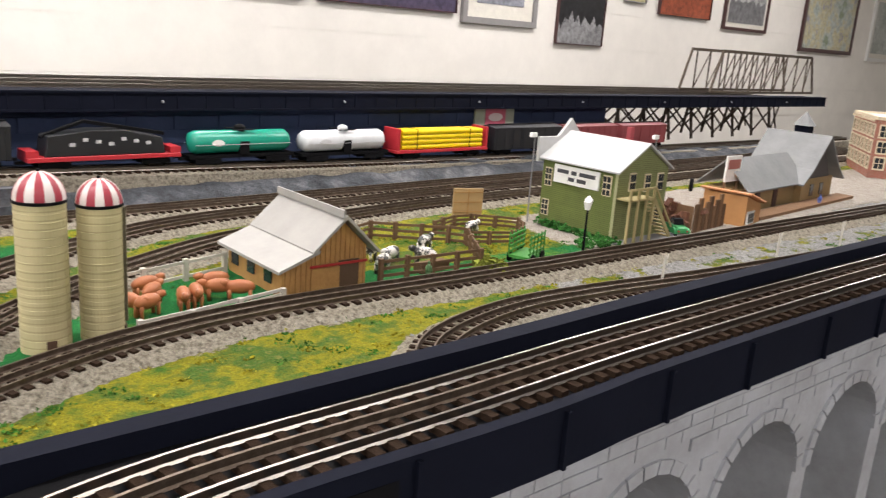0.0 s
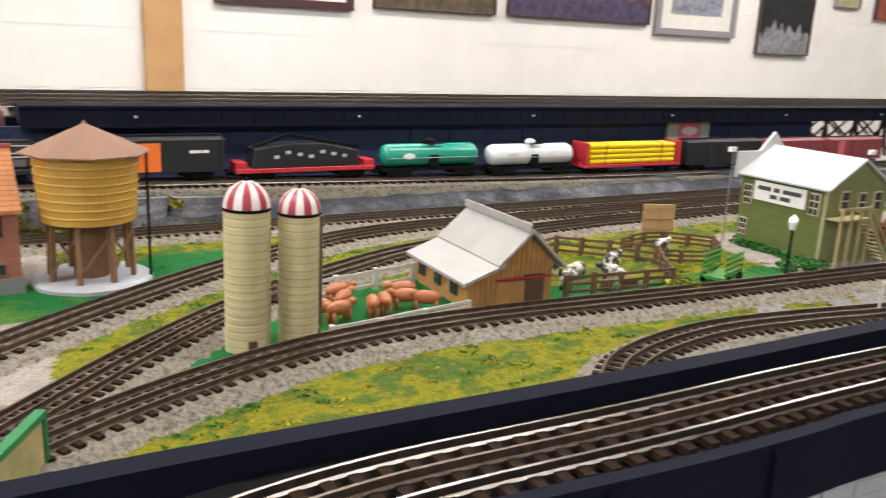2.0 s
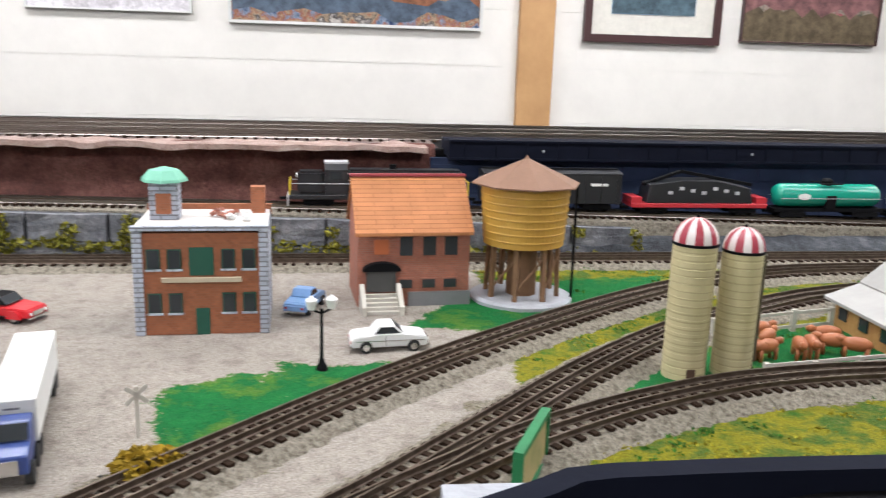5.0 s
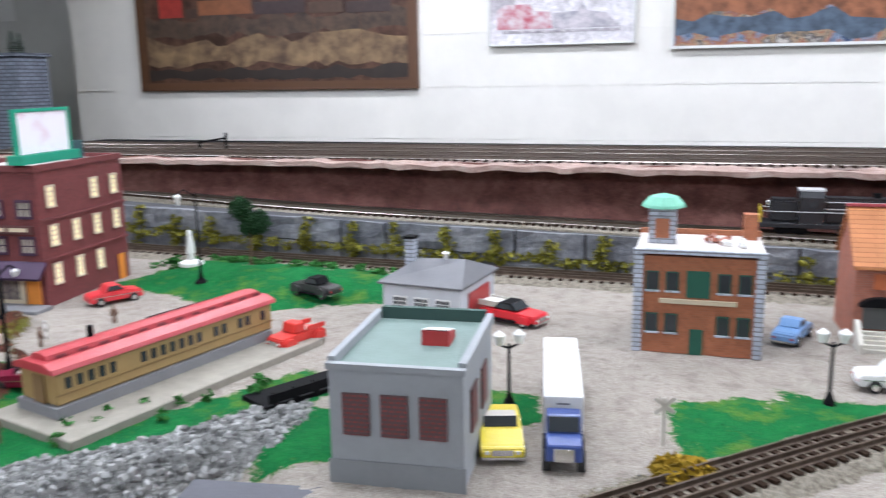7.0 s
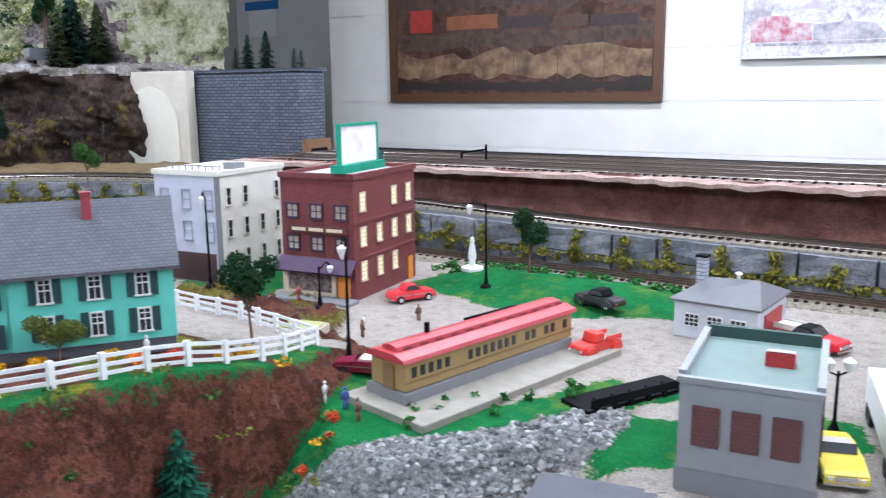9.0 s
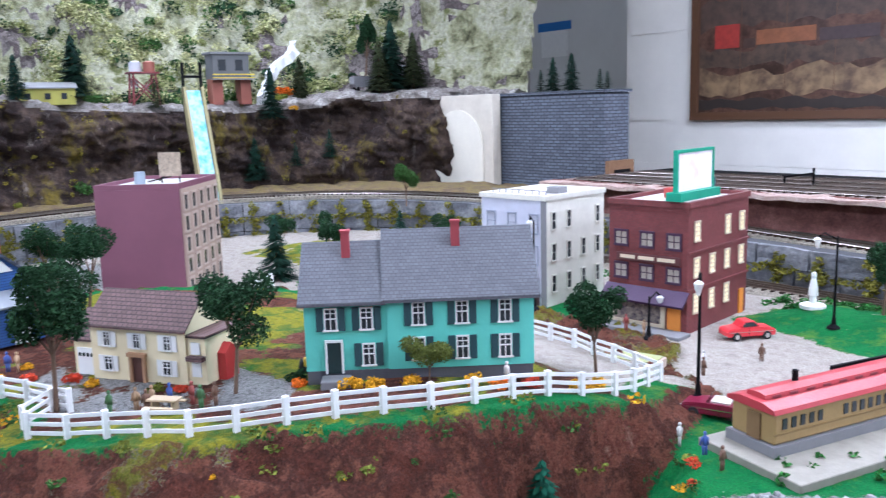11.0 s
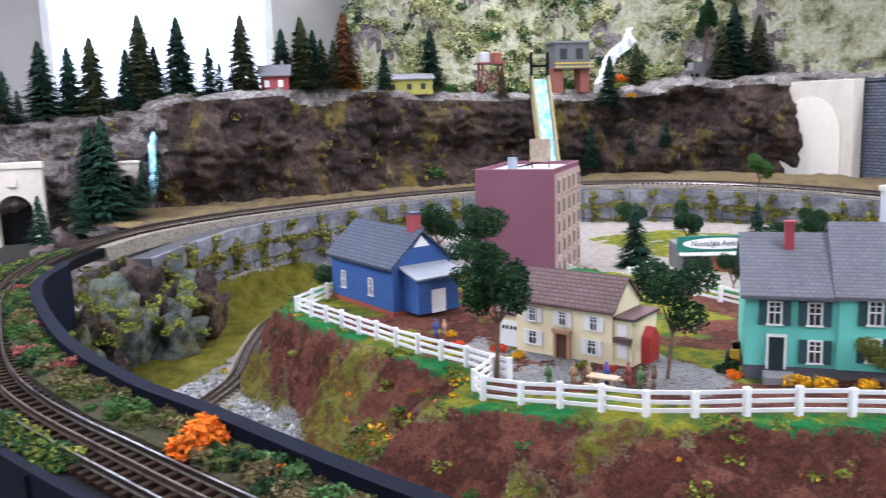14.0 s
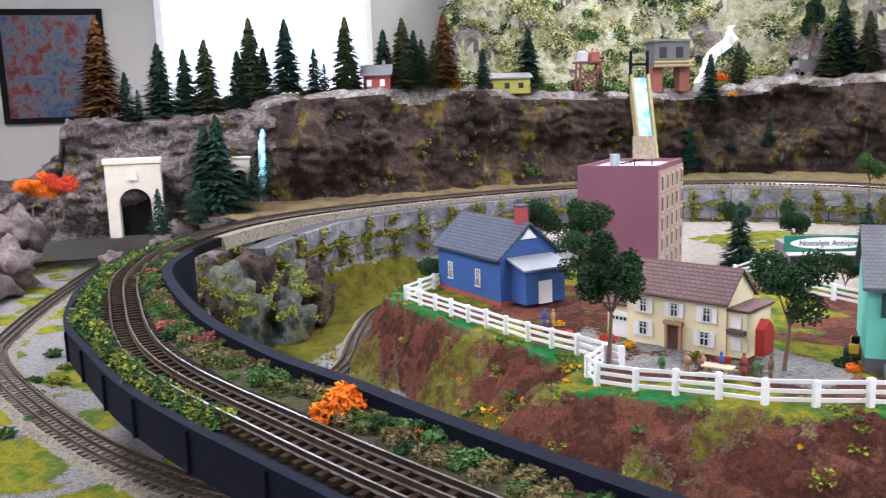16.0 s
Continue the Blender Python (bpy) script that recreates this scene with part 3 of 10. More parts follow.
# grey-tan ballast spilling beside the yard tracks
YARD = [
    [(-0.62, 0.42), (-0.45, 0.61), (-0.16, 0.905), (0.1, 1.12), (0.336, 1.274), (0.55, 1.355), (0.9, 1.372), (1.4, 1.385), (3.3, 1.40)],
    [(-0.36, 0.55), (-0.2, 0.66), (-0.069, 0.785), (0.09, 0.945), (0.239, 1.068), (0.38, 1.15), (0.56, 1.225), (0.88, 1.285), (1.3, 1.297), (3.3, 1.30)],
    [(-0.22, 0.63), (-0.1, 0.72), (0.0, 0.79), (0.13, 0.853), (0.27, 0.895), (0.444, 0.908), (0.743, 0.888), (1.045, 0.869), (2.0, 0.818), (3.3, 0.75)],
    [(0.45, 0.66), (0.539, 0.735), (0.676, 0.768), (0.83, 0.758), (1.112, 0.712), (1.577, 0.665), (3.3, 0.52)],
    [(-2.0, 1.47), (-1.2, 1.45), (-0.4, 1.445), (0.25, 1.45), (1.0, 1.455), (3.3, 1.47)],
]
for pts in YARD:
    near = np.abs(sd(Xw, Yw, pts + pts[-2:0:-1]))
    zone[(near < 0.034 + 0.02 * N1 + 0.02 * N2) & (Z > G - 0.02)] = 9
ny, nx = X.shape
idx = np.arange(ny * nx).reshape(ny, nx)
quads = np.stack([idx[:-1, :-1], idx[:-1, 1:], idx[1:, 1:], idx[1:, :-1]], -1).reshape(-1, 4)
cx, cy = X[:-1, :-1].ravel(), Y[:-1, :-1].ravel()
# drop the cells in front of the girder
path_pts = [(p.x, p.y) for p in spline(GIRDER, 0.05) if -1.6 < p.x < -0.6] + [(p.x, p.y) for p in spline(PARAPET, 0.05) if -0.6 < p.x < 3.4]
front = [(-1.6, -1.3)] + path_pts + [(3.6, 0.3), (3.6, -1.3)]
keep = sd(cx, cy, front) > -0.02
quads = quads[keep]
d = bpy.data.meshes.new("ground")
d.from_pydata(np.stack([X.ravel(), Y.ravel(), Z.ravel()], -1).tolist(), [], quads.tolist())
ground_mat = bpy.data.materials.new("ground_cover")
ground_mat.use_nodes = True
gn, gk = ground_mat.node_tree.nodes, ground_mat.node_tree.links
gb_ = gn["Principled BSDF"]
gb_.inputs["Roughness"].default_value = 0.95
gb_.inputs["Specular IOR Level"].default_value = 0.15
geo = gn.new("ShaderNodeNewGeometry")


def ground_noise(scale, detail=6.0, rough=0.7):
    t = gn.new("ShaderNodeTexNoise")
    t.inputs["Scale"].default_value, t.inputs["Detail"].default_value, t.inputs["Roughness"].default_value = scale, detail, rough
    gk.new(geo.outputs["Position"], t.inputs["Vector"])
    return t.outputs["Fac"]


def ground_ramp(colors, fac, spread):
    r = gn.new("ShaderNodeValToRGB")
    el = r.color_ramp.elements
    while len(el) < len(colors):
        el.new(0.5)
    for i, c in enumerate(colors):
        el[i].position = spread[0] + (spread[1] - spread[0]) * i / (len(colors) - 1)
        el[i].color = (*c, 1)
    gk.new(fac, r.inputs["Fac"])
    return r.outputs["Color"]


edge, grain = ground_noise(140, 4), ground_noise(420, 3, 0.8)
COVERS = [
    ([(0.28, 0.24, 0.205), (0.38, 0.335, 0.29), (0.45, 0.405, 0.355), (0.31, 0.27, 0.23)], 45, (0.30, 0.70)),
    ([(0.02, 0.12, 0.016), (0.06, 0.14, 0.014), (0.16, 0.18, 0.016), (0.27, 0.245, 0.014), (0.13, 0.16, 0.02), (0.055, 0.13, 0.02), (0.21, 0.20, 0.05), (0.30, 0.27, 0.19)], 13, (0.30, 0.72)),
    ([(0.006, 0.13, 0.038), (0.02, 0.19, 0.045), (0.012, 0.15, 0.04), (0.085, 0.21, 0.03), (0.13, 0.20, 0.05)], 12, (0.32, 0.72)),
    ([(0.05, 0.019, 0.014), (0.17, 0.056, 0.036), (0.085, 0.034, 0.024), (0.23, 0.088, 0.056), (0.15, 0.047, 0.032), (0.28, 0.16, 0.11)], 17, (0.32, 0.70)),
    ([(0.07, 0.07, 0.006), (0.16, 0.145, 0.012), (0.21, 0.20, 0.03)], 25, (0.32, 0.68)),
    ([(0.12, 0.115, 0.11), (0.28, 0.275, 0.265), (0.42, 0.41, 0.40), (0.2, 0.195, 0.185)], 150, (0.32, 0.68)),
    ([(0.08, 0.08, 0.08), (0.22, 0.22, 0.215), (0.40, 0.40, 0.385), (0.14, 0.14, 0.14)], 120, (0.32, 0.68)),
    ([(0.05, 0.03, 0.02), (0.13, 0.075, 0.05), (0.22, 0.14, 0.09), (0.10, 0.09, 0.04)], 18, (0.32, 0.68)),
    ([(0.07, 0.085, 0.012), (0.25, 0.22, 0.02), (0.15, 0.07, 0.035), (0.19, 0.20, 0.022), (0.30, 0.23, 0.09), (0.12, 0.05, 0.03)], 20, (0.32, 0.70)),
    ([(0.09, 0.08, 0.06), (0.27, 0.24, 0.185), (0.40, 0.36, 0.29), (0.20, 0.18, 0.12), (0.20, 0.19, 0.05)], 130, (0.30, 0.74)),
]
col = ground_ramp(COVERS[0][0], ground_noise(COVERS[0][1]), COVERS[0][2])
for k in range(1, 10):
    w = (zone >= k).astype(float)
    for _ in range(2):
        w = (w + np.roll(w, 1, 0) + np.roll(w, -1, 0) + np.roll(w, 1, 1) + np.roll(w, -1, 1)) / 5
    at = d.attributes.new("cover_%d" % k, "FLOAT", "POINT")
    at.data.foreach_set("value", w.ravel().astype(np.float32))
    an = gn.new("ShaderNodeAttribute")
    an.attribute_name = "cover_%d" % k
    add = gn.new("ShaderNodeMath")
    add.operation = "MULTIPLY_ADD"
    gk.new(edge, add.inputs[0])
    add.inputs[1].default_value = 1.6
    gk.new(an.outputs["Fac"], add.inputs[2])
    mr = gn.new("ShaderNodeMapRange")
    mr.inputs["From Min"].default_value, mr.inputs["From Max"].default_value = 1.2, 1.4
    gk.new(add.outputs[0], mr.inputs["Value"])
    mx = gn.new("ShaderNodeMix")
    mx.data_type = "RGBA"
    gk.new(mr.outputs["Result"], mx.inputs["Factor"])
    gk.new(col, mx.inputs["A"])
    gk.new(ground_ramp(COVERS[k][0], ground_noise(COVERS[k][1]), COVERS[k][2]), mx.inputs["B"])
    col = mx.outputs["Result"]
gr = gn.new("ShaderNodeMapRange")
gr.inputs["From Min"].default_value, gr.inputs["From Max"].default_value, gr.inputs["To Min"].default_value, gr.inputs["To Max"].default_value = 0.3, 0.7, 0.55, 1.35
gk.new(grain, gr.inputs["Value"])
mx = gn.new("ShaderNodeMix")
mx.data_type, mx.blend_type = "RGBA", "MULTIPLY"
mx.inputs["Factor"].default_value = 1
gk.new(col, mx.inputs["A"])
gk.new(gr.outputs["Result"], mx.inputs["B"])
gk.new(mx.outputs["Result"], gb_.inputs["Base Color"])
gbp = gn.new("ShaderNodeBump")
gbp.inputs["Strength"].default_value, gbp.inputs["Distance"].default_value = 0.9, 0.005
gk.new(grain, gbp.inputs["Height"])
gk.new(gbp.outputs["Normal"], gb_.inputs["Normal"])
clay = gn.new("ShaderNodeAttribute")
clay.attribute_name = "cover_3"
crag = gn.new("ShaderNodeMath")
crag.operation = "MULTIPLY"
gk.new(ground_noise(55, 7, 0.75), crag.inputs[0])
gk.new(clay.outputs["Fac"], crag.inputs[1])
gb2 = gn.new("ShaderNodeBump")
gb2.inputs["Strength"].default_value, gb2.inputs["Distance"].default_value = 0.8, 0.022
gk.new(crag.outputs[0], gb2.inputs["Height"])
gk.new(gbp.outputs["Normal"], gb2.inputs["Normal"])
gk.new(gb2.outputs["Normal"], gb_.inputs["Normal"])
d.materials.append(ground_mat)
d.shade_smooth()
ground = tagged(new("ground", d), "modelled layout ground of gravel, scatter grass and clay banks", "", "", "structure")


def zat(x, y):
    """Height of the ground."""
    i = int(np.clip(round((y - gy[0]) / STEP), 0, ny - 1))
    j = int(np.clip(round((x - gx[0]) / STEP), 0, nx - 1))
    return float(Z[i, j])


# benchwork under the layout
me = Mesh().box(-3.4, 3.4, 0.62, 1.5, 0.75, 1.02).box(-3.4, -1.75, -1.1, 0.62, 0.75, 0.98)
solid("benchwork", me, M_BLACK, "black painted timber benchwork under the layout", "", "structure")

# ---- tracks ----
def track(name, line, label, gauge=0.036, tie=0.056, ballast=True, bright=False, single=None, pitch=0.0135, wood=None):
    """Three-rail track on wooden ties; the ties in the stretch `single` are parts of their own."""
    tr = thing(name, 0, 0, 0, 0, label, "track")
    for u in (-gauge / 2, 0, gauge / 2):
        part("rail", sweep(Mesh(), line, [(u - 0.0016, 0.004), (u + 0.0016, 0.004), (u + 0.0006, 0.0056), (u + 0.0010, 0.0105), (u - 0.0010, 0.0105), (u - 0.0006, 0.0056)]), (M_RAIL if bright and u else M_RAIL_DULL), tr, "bright steel rail" if bright and u else "")
    side = sides(line)
    one = Mesh().box(-0.0033, 0.0033, -tie / 2, tie / 2, 0, 0.0045).data("tie", wood or M_TIE)
    rest, gone = Mesh(), 0.0
    for i in range(1, len(line)):
        gone += (line[i] - line[i - 1]).length
        if gone < pitch:
            continue
        gone = 0.0
        m = Matrix.Translation(line[i]) @ Matrix.Rotation(math.atan2(-side[i].x, side[i].y) + random.gauss(0, 0.02), 4, "Z")
        if single and single(line[i]):
            o = new("tie", one)
            o.parent, o.matrix_basis = tr, m
        else:
            rest.box(-0.0033, 0.0033, -tie / 2, tie / 2, 0, 0.0045, m)
    if len(rest.bm.verts):
        o = part("tie_run", rest, wood or M_TIE, tr)
        o["kind"] = "stuff"
    else:
        rest.bm.free()
    if ballast:
        me = Mesh()
        w = tie / 2
        n = len(line)
        prof = [(-w - 0.024, -0.011), (-w - 0.003, 0.0018), (0, 0.0025), (w + 0.003, 0.0018), (w + 0.024, -0.011)]
        rings = []
        for i in range(n):
            rings.append([me.bm.verts.new(line[i] + side[i] * (u * random.uniform(0.94, 1.06)) + Vector((0, 0, v + random.uniform(-0.0012, 0.0012)))) for u, v in prof])
        for a, b in zip(rings, rings[1:]):
            for k in range(4):
                me.bm.faces.new((a[k], a[k + 1], b[k + 1], b[k]))
        o = part("ballast", me, M_BALLAST, tr)
        o["kind"] = "stuff"
    return tr


track("main_track", main_line, "three-rail main line track with bright rails and brown ties", 0.040, 0.062, False, True, single=lambda p: p.y < 0.5 and -1.9 < p.x < 0.95)
k = next(i for i, p in enumerate(main_line) if p.x < -2.0 and p.y < -0.42)
me = sweep(Mesh(), main_line[:k + 1], [(-0.06, -0.03), (0.06, -0.03), (0.055, 0.0), (-0.055, 0.0)])
solid("roadbed", me, M_BALLAST, "grey ballast roadbed of the rear main line", "roadbed")
me = sweep(Mesh(), main_line[k:], [(-0.05, -0.02), (0.05, -0.02), (0.05, -0.0005), (-0.05, -0.0005)])
solid("viaduct_deck", me, M_BLACK, "black painted viaduct deck under the track", "deck")


def ground_line(pts, lift=0.002):
    return [Vector((p.x, p.y, zat(p.x, p.y) + lift)) for p in spline([(x, y, 0) for x, y in pts], 0.0067)]


def level_line(pts, z):
    return spline([(x, y, z) for x, y in pts], 0.0067)


T = G + 0.006
yard = "weathered three-rail yard track on grey ballast"
for lift, pts in zip((0.0, 0.001, 0.002), YARD):
    track("yard_track", level_line(pts, T + lift), yard)
track("siding_track", level_line(YARD[3], T), "weathered siding track beside the platform edge")
track("yard_track", level_line(YARD[4], T), yard)
track("quarry_track", level_line([(-2.75, 0.35), (-2.52, 0.01), (-2.307, -0.09), (-2.08, -0.15), (-1.95, -0.22), (-1.80, -0.31), (-1.6, -0.33)], G - 0.083), "pale grey narrow track round the foot of the clay bank", 0.03, 0.046, wood=M_TIE_GREY)
track("outer_track", level_line([(-1.45, -0.30), (-1.571, -0.43), (-1.759, -0.565), (-2.037, -0.715), (-2.25, -0.80), (-2.4, -0.81), (-2.7, -0.80), (-3.3, -0.75)], G - 0.05), "three-rail loop track on the lower level", 0.032, 0.05, wood=M_TIE_GREY)

# girder, parapet and viaduct
gl = spline(GIRDER, 0.02)
g = thing("girder_fascia", 0, 0, 0, 0, "navy painted plate girder along the viaduct edge", "girder")
part("web", sweep(Mesh(), gl, rect(0, 0.006, -0.040, 0.0)), M_NAVY, g)
part("top_flange", sweep(Mesh(), gl, rect(0, 0.009, 0.0, 0.003)), M_NAVY, g)
gs = sides(gl)
gone = 0.0
rib = Mesh().box(-0.0016, 0.0016, -0.0035, 0.0, -0.039, -0.001).data("rib", M_NAVY)
for i in range(1, len(gl)):
    gone += (gl[i] - gl[i - 1]).length
    if gone > 0.094:
        gone = 0.0
        o = new("rib", rib)
        o.parent = g
        o.matrix_basis = Matrix.Translation(gl[i] - gs[i] * 0.0031 * (1 if gs[i].y > 0 else -1)) @ Matrix.Rotation(math.atan2(-gs[i].x, gs[i].y), 4, "Z")
pl = spline(PARAPET, 0.02)
pp = thing("parapet", 0, 0, 0, 0, "navy painted parapet boards between track and scenery", "parapet")
for i in range(0, len(pl) - 1, 30):
    run = pl[i:i + 31]
    if len(run) > 1:
        part("board", sweep(Mesh(), run, rect(0, 0.014, -0.14, 0.0045)), M_NAVY, pp)
        part("cap_strip", sweep(Mesh(), run, rect(0, 0.016, 0.0046, 0.007)), M_NAVY, pp)
va = thing("stone_viaduct", 0, 0.418, 0, -2.2, "grey stone viaduct with round arches", "viaduct")
me = Mesh()
R, PITCH, C0, SPRING = 0.068, 0.163, 0.60, 1.121
for i in range(-4, 15):
    c = C0 + i * PITCH
    arc = [(c + R * math.cos(math.pi * k / 14), SPRING + R * math.sin(math.pi * k / 14)) for k in range(15)]
    me.prism([(c - PITCH / 2, 0.85), (c - PITCH / 2, 1.2345)] + [(c + PITCH / 2, 1.2345), (c + PITCH / 2, 0.85), (c + R, 0.85)] + arc + [(c - R, 0.85)], "y", 0.004, 0.16)
part("arcade", me, M_CONC, va)
for i in range(-4, 15):
    c = C0 + i * PITCH
    for k in range(13):
        a0, a1 = math.pi * (k + 0.06) / 13, math.pi * (k + 0.94) / 13
        q = [(c + r * math.cos(a), SPRING + r * math.sin(a)) for r, a in ((R, a0), (R + 0.011, a0), (R + 0.011, a1), (R, a1))]
        part("voussoir", Mesh().prism(q, "y", 0.0012, 0.006), M_CONC, va)
rs = random.Random(4)
stone = Mesh()
for r in range(10):
    x = -0.15 + rs.uniform(0, 0.03)
    while x < 3.0:
        w = rs.uniform(0.02, 0.045)
        z0 = 1.116 + r * 0.0112
        c = C0 + PITCH * round((x + w / 2 - C0) / PITCH)
        if math.hypot(min(abs(x - c), abs(x + w - c), abs(x + w / 2 - c)), z0 + 0.005 - SPRING) > R + 0.013 and (abs(x + w / 2 - c) > R + w / 2 or z0 > SPRING + R):
            stone.box(x + 0.0006, x + w - 0.0006, 0.0025 - rs.uniform(0, 0.0008), 0.0041, z0 + 0.0006, z0 + 0.0106)
        x += w
part("facing_stones", stone, M_CONC, va)["kind"] = "stuff"
part("ledge", Mesh().box(-0.2, 3.1, -0.006, 0.012, 1.2348, 1.2375), M_CONC, va)

# retaining wall of large stones under the rear line
rl = spline(RETAIN, 0.03)
rsd = sides(rl)
rw = thing("retaining_wall", 0, 0, 0, 0, "grey stone retaining wall overgrown with moss", "wall")
me = Mesh()
sweep(me, rl, [(-0.045, -0.2), (0.004, -0.2), (0.004, -0.004), (-0.045, -0.004)])
part("backing", me, mat("dark_joint", (0.05, 0.05, 0.055), 0.9), rw)
rng = random.Random(8)
for course in range(3):
    i = 0
    while i < len(rl) - 2:
        n = rng.randint(3, 5)
        j = min(i + n, len(rl) - 1)
        me = Mesh()
        a, b = rl[i], rl[j]
        t = (b - a).normalized()
        nrm = Vector((-t.y, t.x, 0))
        h = 0.047
        z1 = -0.002 - course * h
        L = (b - a).length
        m = Matrix.Translation(a + Vector((0, 0, 0))) @ Matrix(((t.x, nrm.x, 0, 0), (t.y, nrm.y, 0, 0), (t.z, 0, 1, 0), (0, 0, 0, 1)))
        me.box(0.003, L - 0.003, 0.003, 0.013 + rng.uniform(0, 0.006), z1 - h + 0.003, z1, m)
        bmesh.ops.subdivide_edges(me.bm, edges=list(me.bm.edges), cuts=2, use_grid_fill=True)
        for v in me.bm.verts:
            v.co += nrm * 0.006 * noise.noise(v.co * 40) + Vector((0, 0, 0.003 * noise.noise(v.co * 33 + Vector((9, 0, 0)))))
        part("stone", me, M_STONE, rw)
        i = j
# rear upper shelf: navy wall, girder, shelf board with tracks
def band(name, x0, x1, y0, y1, z0, z1, m, label, cat):
    return solid(name, Mesh().box(x0, x1, y0, y1, z0, z1).bevel(0.002), m, label, cat)


nw = thing("navy_block_wall", 0, 0, 0, 0, "navy painted block-pattern wall behind the train", "wall")
part("panel", Mesh().box(0.0, 2.05, 1.685, 1.70, 1.1, 1.305), M_NAVY_WALL, nw)
for r in range(5):
    for c in range(22):
        x0 = 0.002 + c * 0.095 + (0.047 if r % 2 else 0)
        if x0 + 0.09 < 2.05:
            part("block", Mesh().box(x0, x0 + 0.092, 1.6825, 1.6845, 1.155 + r * 0.028, 1.1812 + r * 0.028), M_NAVY_WALL, nw)
sg_ = thing("shelf_girder", 0.03, 1.65, 1.306, 0, "navy girder edge of the upper shelf with bolt heads", "girder")
part("web", Mesh().box(0, 3.47, 0.003, 0.034, 0, 0.037), M_NAVY, sg_)
part("flange", Mesh().box(0, 3.47, 0, 0.0028, 0.033, 0.037), M_NAVY, sg_)
part("flange", Mesh().box(0, 3.47, 0, 0.0028, 0, 0.004), M_NAVY, sg_)
stiff = Mesh().box(-0.0012, 0.0012, 0.001, 0.0029, 0.0041, 0.0329).data("stiffener", M_NAVY)
for i in range(58):
    o = new("stiffener", stiff)
    o.parent, o.location = sg_, (0.03 + i * 0.06, 0, 0)
bolt = Mesh().cyl(0, 0, 0, 0.003, 0.003, 0.002, 10, pose(0, 0, 0, 90, 0, 0)).data("bolt", M_CONC)
for i in range(8):
    o = new("bolt", bolt)
    o.parent, o.location = sg_, (0.18 + i * 0.42, 0.001, 0.018)
band("upper_shelf", -2.3, 3.5, 1.72, 2.35, 1.30, 1.318, M_BLACK, "black shelf board carrying the upper tracks", "shelf")
band("shelf_filler", 0.03, 3.5, 1.684, 1.76, 1.308, 1.339, M_NAVY, "navy shelf top board", "shelf")
solid("shelf_roadbed", Mesh().box(-2.3, 0.02, 1.735, 2.24, 1.3182, 1.3192), mat_many("pink_brown_bed", [(0.12, 0.09, 0.08), (0.24, 0.18, 0.16), (0.34, 0.27, 0.24)], 20, bump=0.8), "pinkish brown plaster bed under the upper tracks", "roadbed")
for k, y in enumerate((1.84, 1.93, 2.03, 2.14)):
    track("upper_track", spline([(3.4, y + 0.02, 1.320), (0.5, y + 0.02, 1.320), (-1.2, y, 1.319), (-2.25, y - 0.03, 1.319)], 0.02), "bright three-rail track on the upper shelf", 0.036, 0.056, False, True)
# crumpled red-brown cloth fascia under the upper tracks
me = Mesh()
rows, cols = 8, 240
vs = [[me.bm.verts.new((-2.25 + 2.26 * c / (cols - 1), 1.71 - 0.025 * (1 - r / (rows - 1)) + 0.012 * noise.noise(Vector((c * 0.11, r * 0.35, 3))), 1.20 + (0.128 + 0.006 * noise.noise(Vector((c * 0.07, 7, 0)))) * r / (rows - 1))) for r in range(rows)] for c in range(cols)]
for c in range(cols - 1):
    for r in range(rows - 1):
        me.bm.faces.new((vs[c][r], vs[c + 1][r], vs[c + 1][r + 1], vs[c][r + 1]))
o = solid("fascia_cloth", me, mat_many("red_brown_cloth", [(0.07, 0.03, 0.025), (0.14, 0.06, 0.05), (0.22, 0.11, 0.09)], 18, bump=0.5), "crumpled red-brown rock cloth below the upper tracks", "cloth", smooth=True)
o.modifiers.new("thick", "SOLIDIFY").thickness = 0.004
me = Mesh()
lip = spline([(-2.25, 1.70, 1.322), (-1.2, 1.70, 1.325), (0.0, 1.70, 1.325)], 0.015)
sweep(me, lip, [(-0.05, -0.006), (0.02, -0.012), (0.025, 0.004), (-0.05, 0.004)])
for v in me.bm.verts:
    v.co += Vector((0, 0.008, 0.006)) * noise.noise(v.co * 22)
solid("ledge_cloth", me, mat_many("pink_rock", [(0.3, 0.2, 0.17), (0.42, 0.30, 0.26), (0.5, 0.4, 0.35)], 30), "pale pinkish plaster ledge in front of the upper tracks", "ledge")

# ---- foliage makers ----
def leaf_data(name, clumps, size, material, rng, up=0.0):
    """Many small leaf tufts: clumps of (centre, radii, count)."""
    vs, fs = [], []
    for c, r, n in clumps:
        for _ in range(n):
            d = Vector((rng.gauss(0, 1), rng.gauss(0, 1), rng.gauss(0, 1))).normalized() * rng.uniform(0.55, 1.0)
            p = Vector((c[0] + d.x * r[0], c[1] + d.y * r[1], c[2] + d.z * r[2]))
            a = Vector((rng.gauss(0, 1), rng.gauss(0, 1), rng.gauss(0, 0.6))).normalized()
            b = a.cross(Vector((rng.gauss(0, 1), rng.gauss(0, 1), rng.gauss(0, 1) + up))).normalized()
            s = size * rng.uniform(0.6, 1.3)
            k = len(vs)
            nn = a.cross(b) * s * 0.5
            vs += [p - a * s, p + b * s * 0.7 + nn, p + a * s, p - b * s * 0.7 + nn]
            fs.append((k, k + 1, k + 2, k + 3))
    d = bpy.data.meshes.new(name)
    d.from_pydata(vs, [], fs)
    d.materials.append(material)
    return d


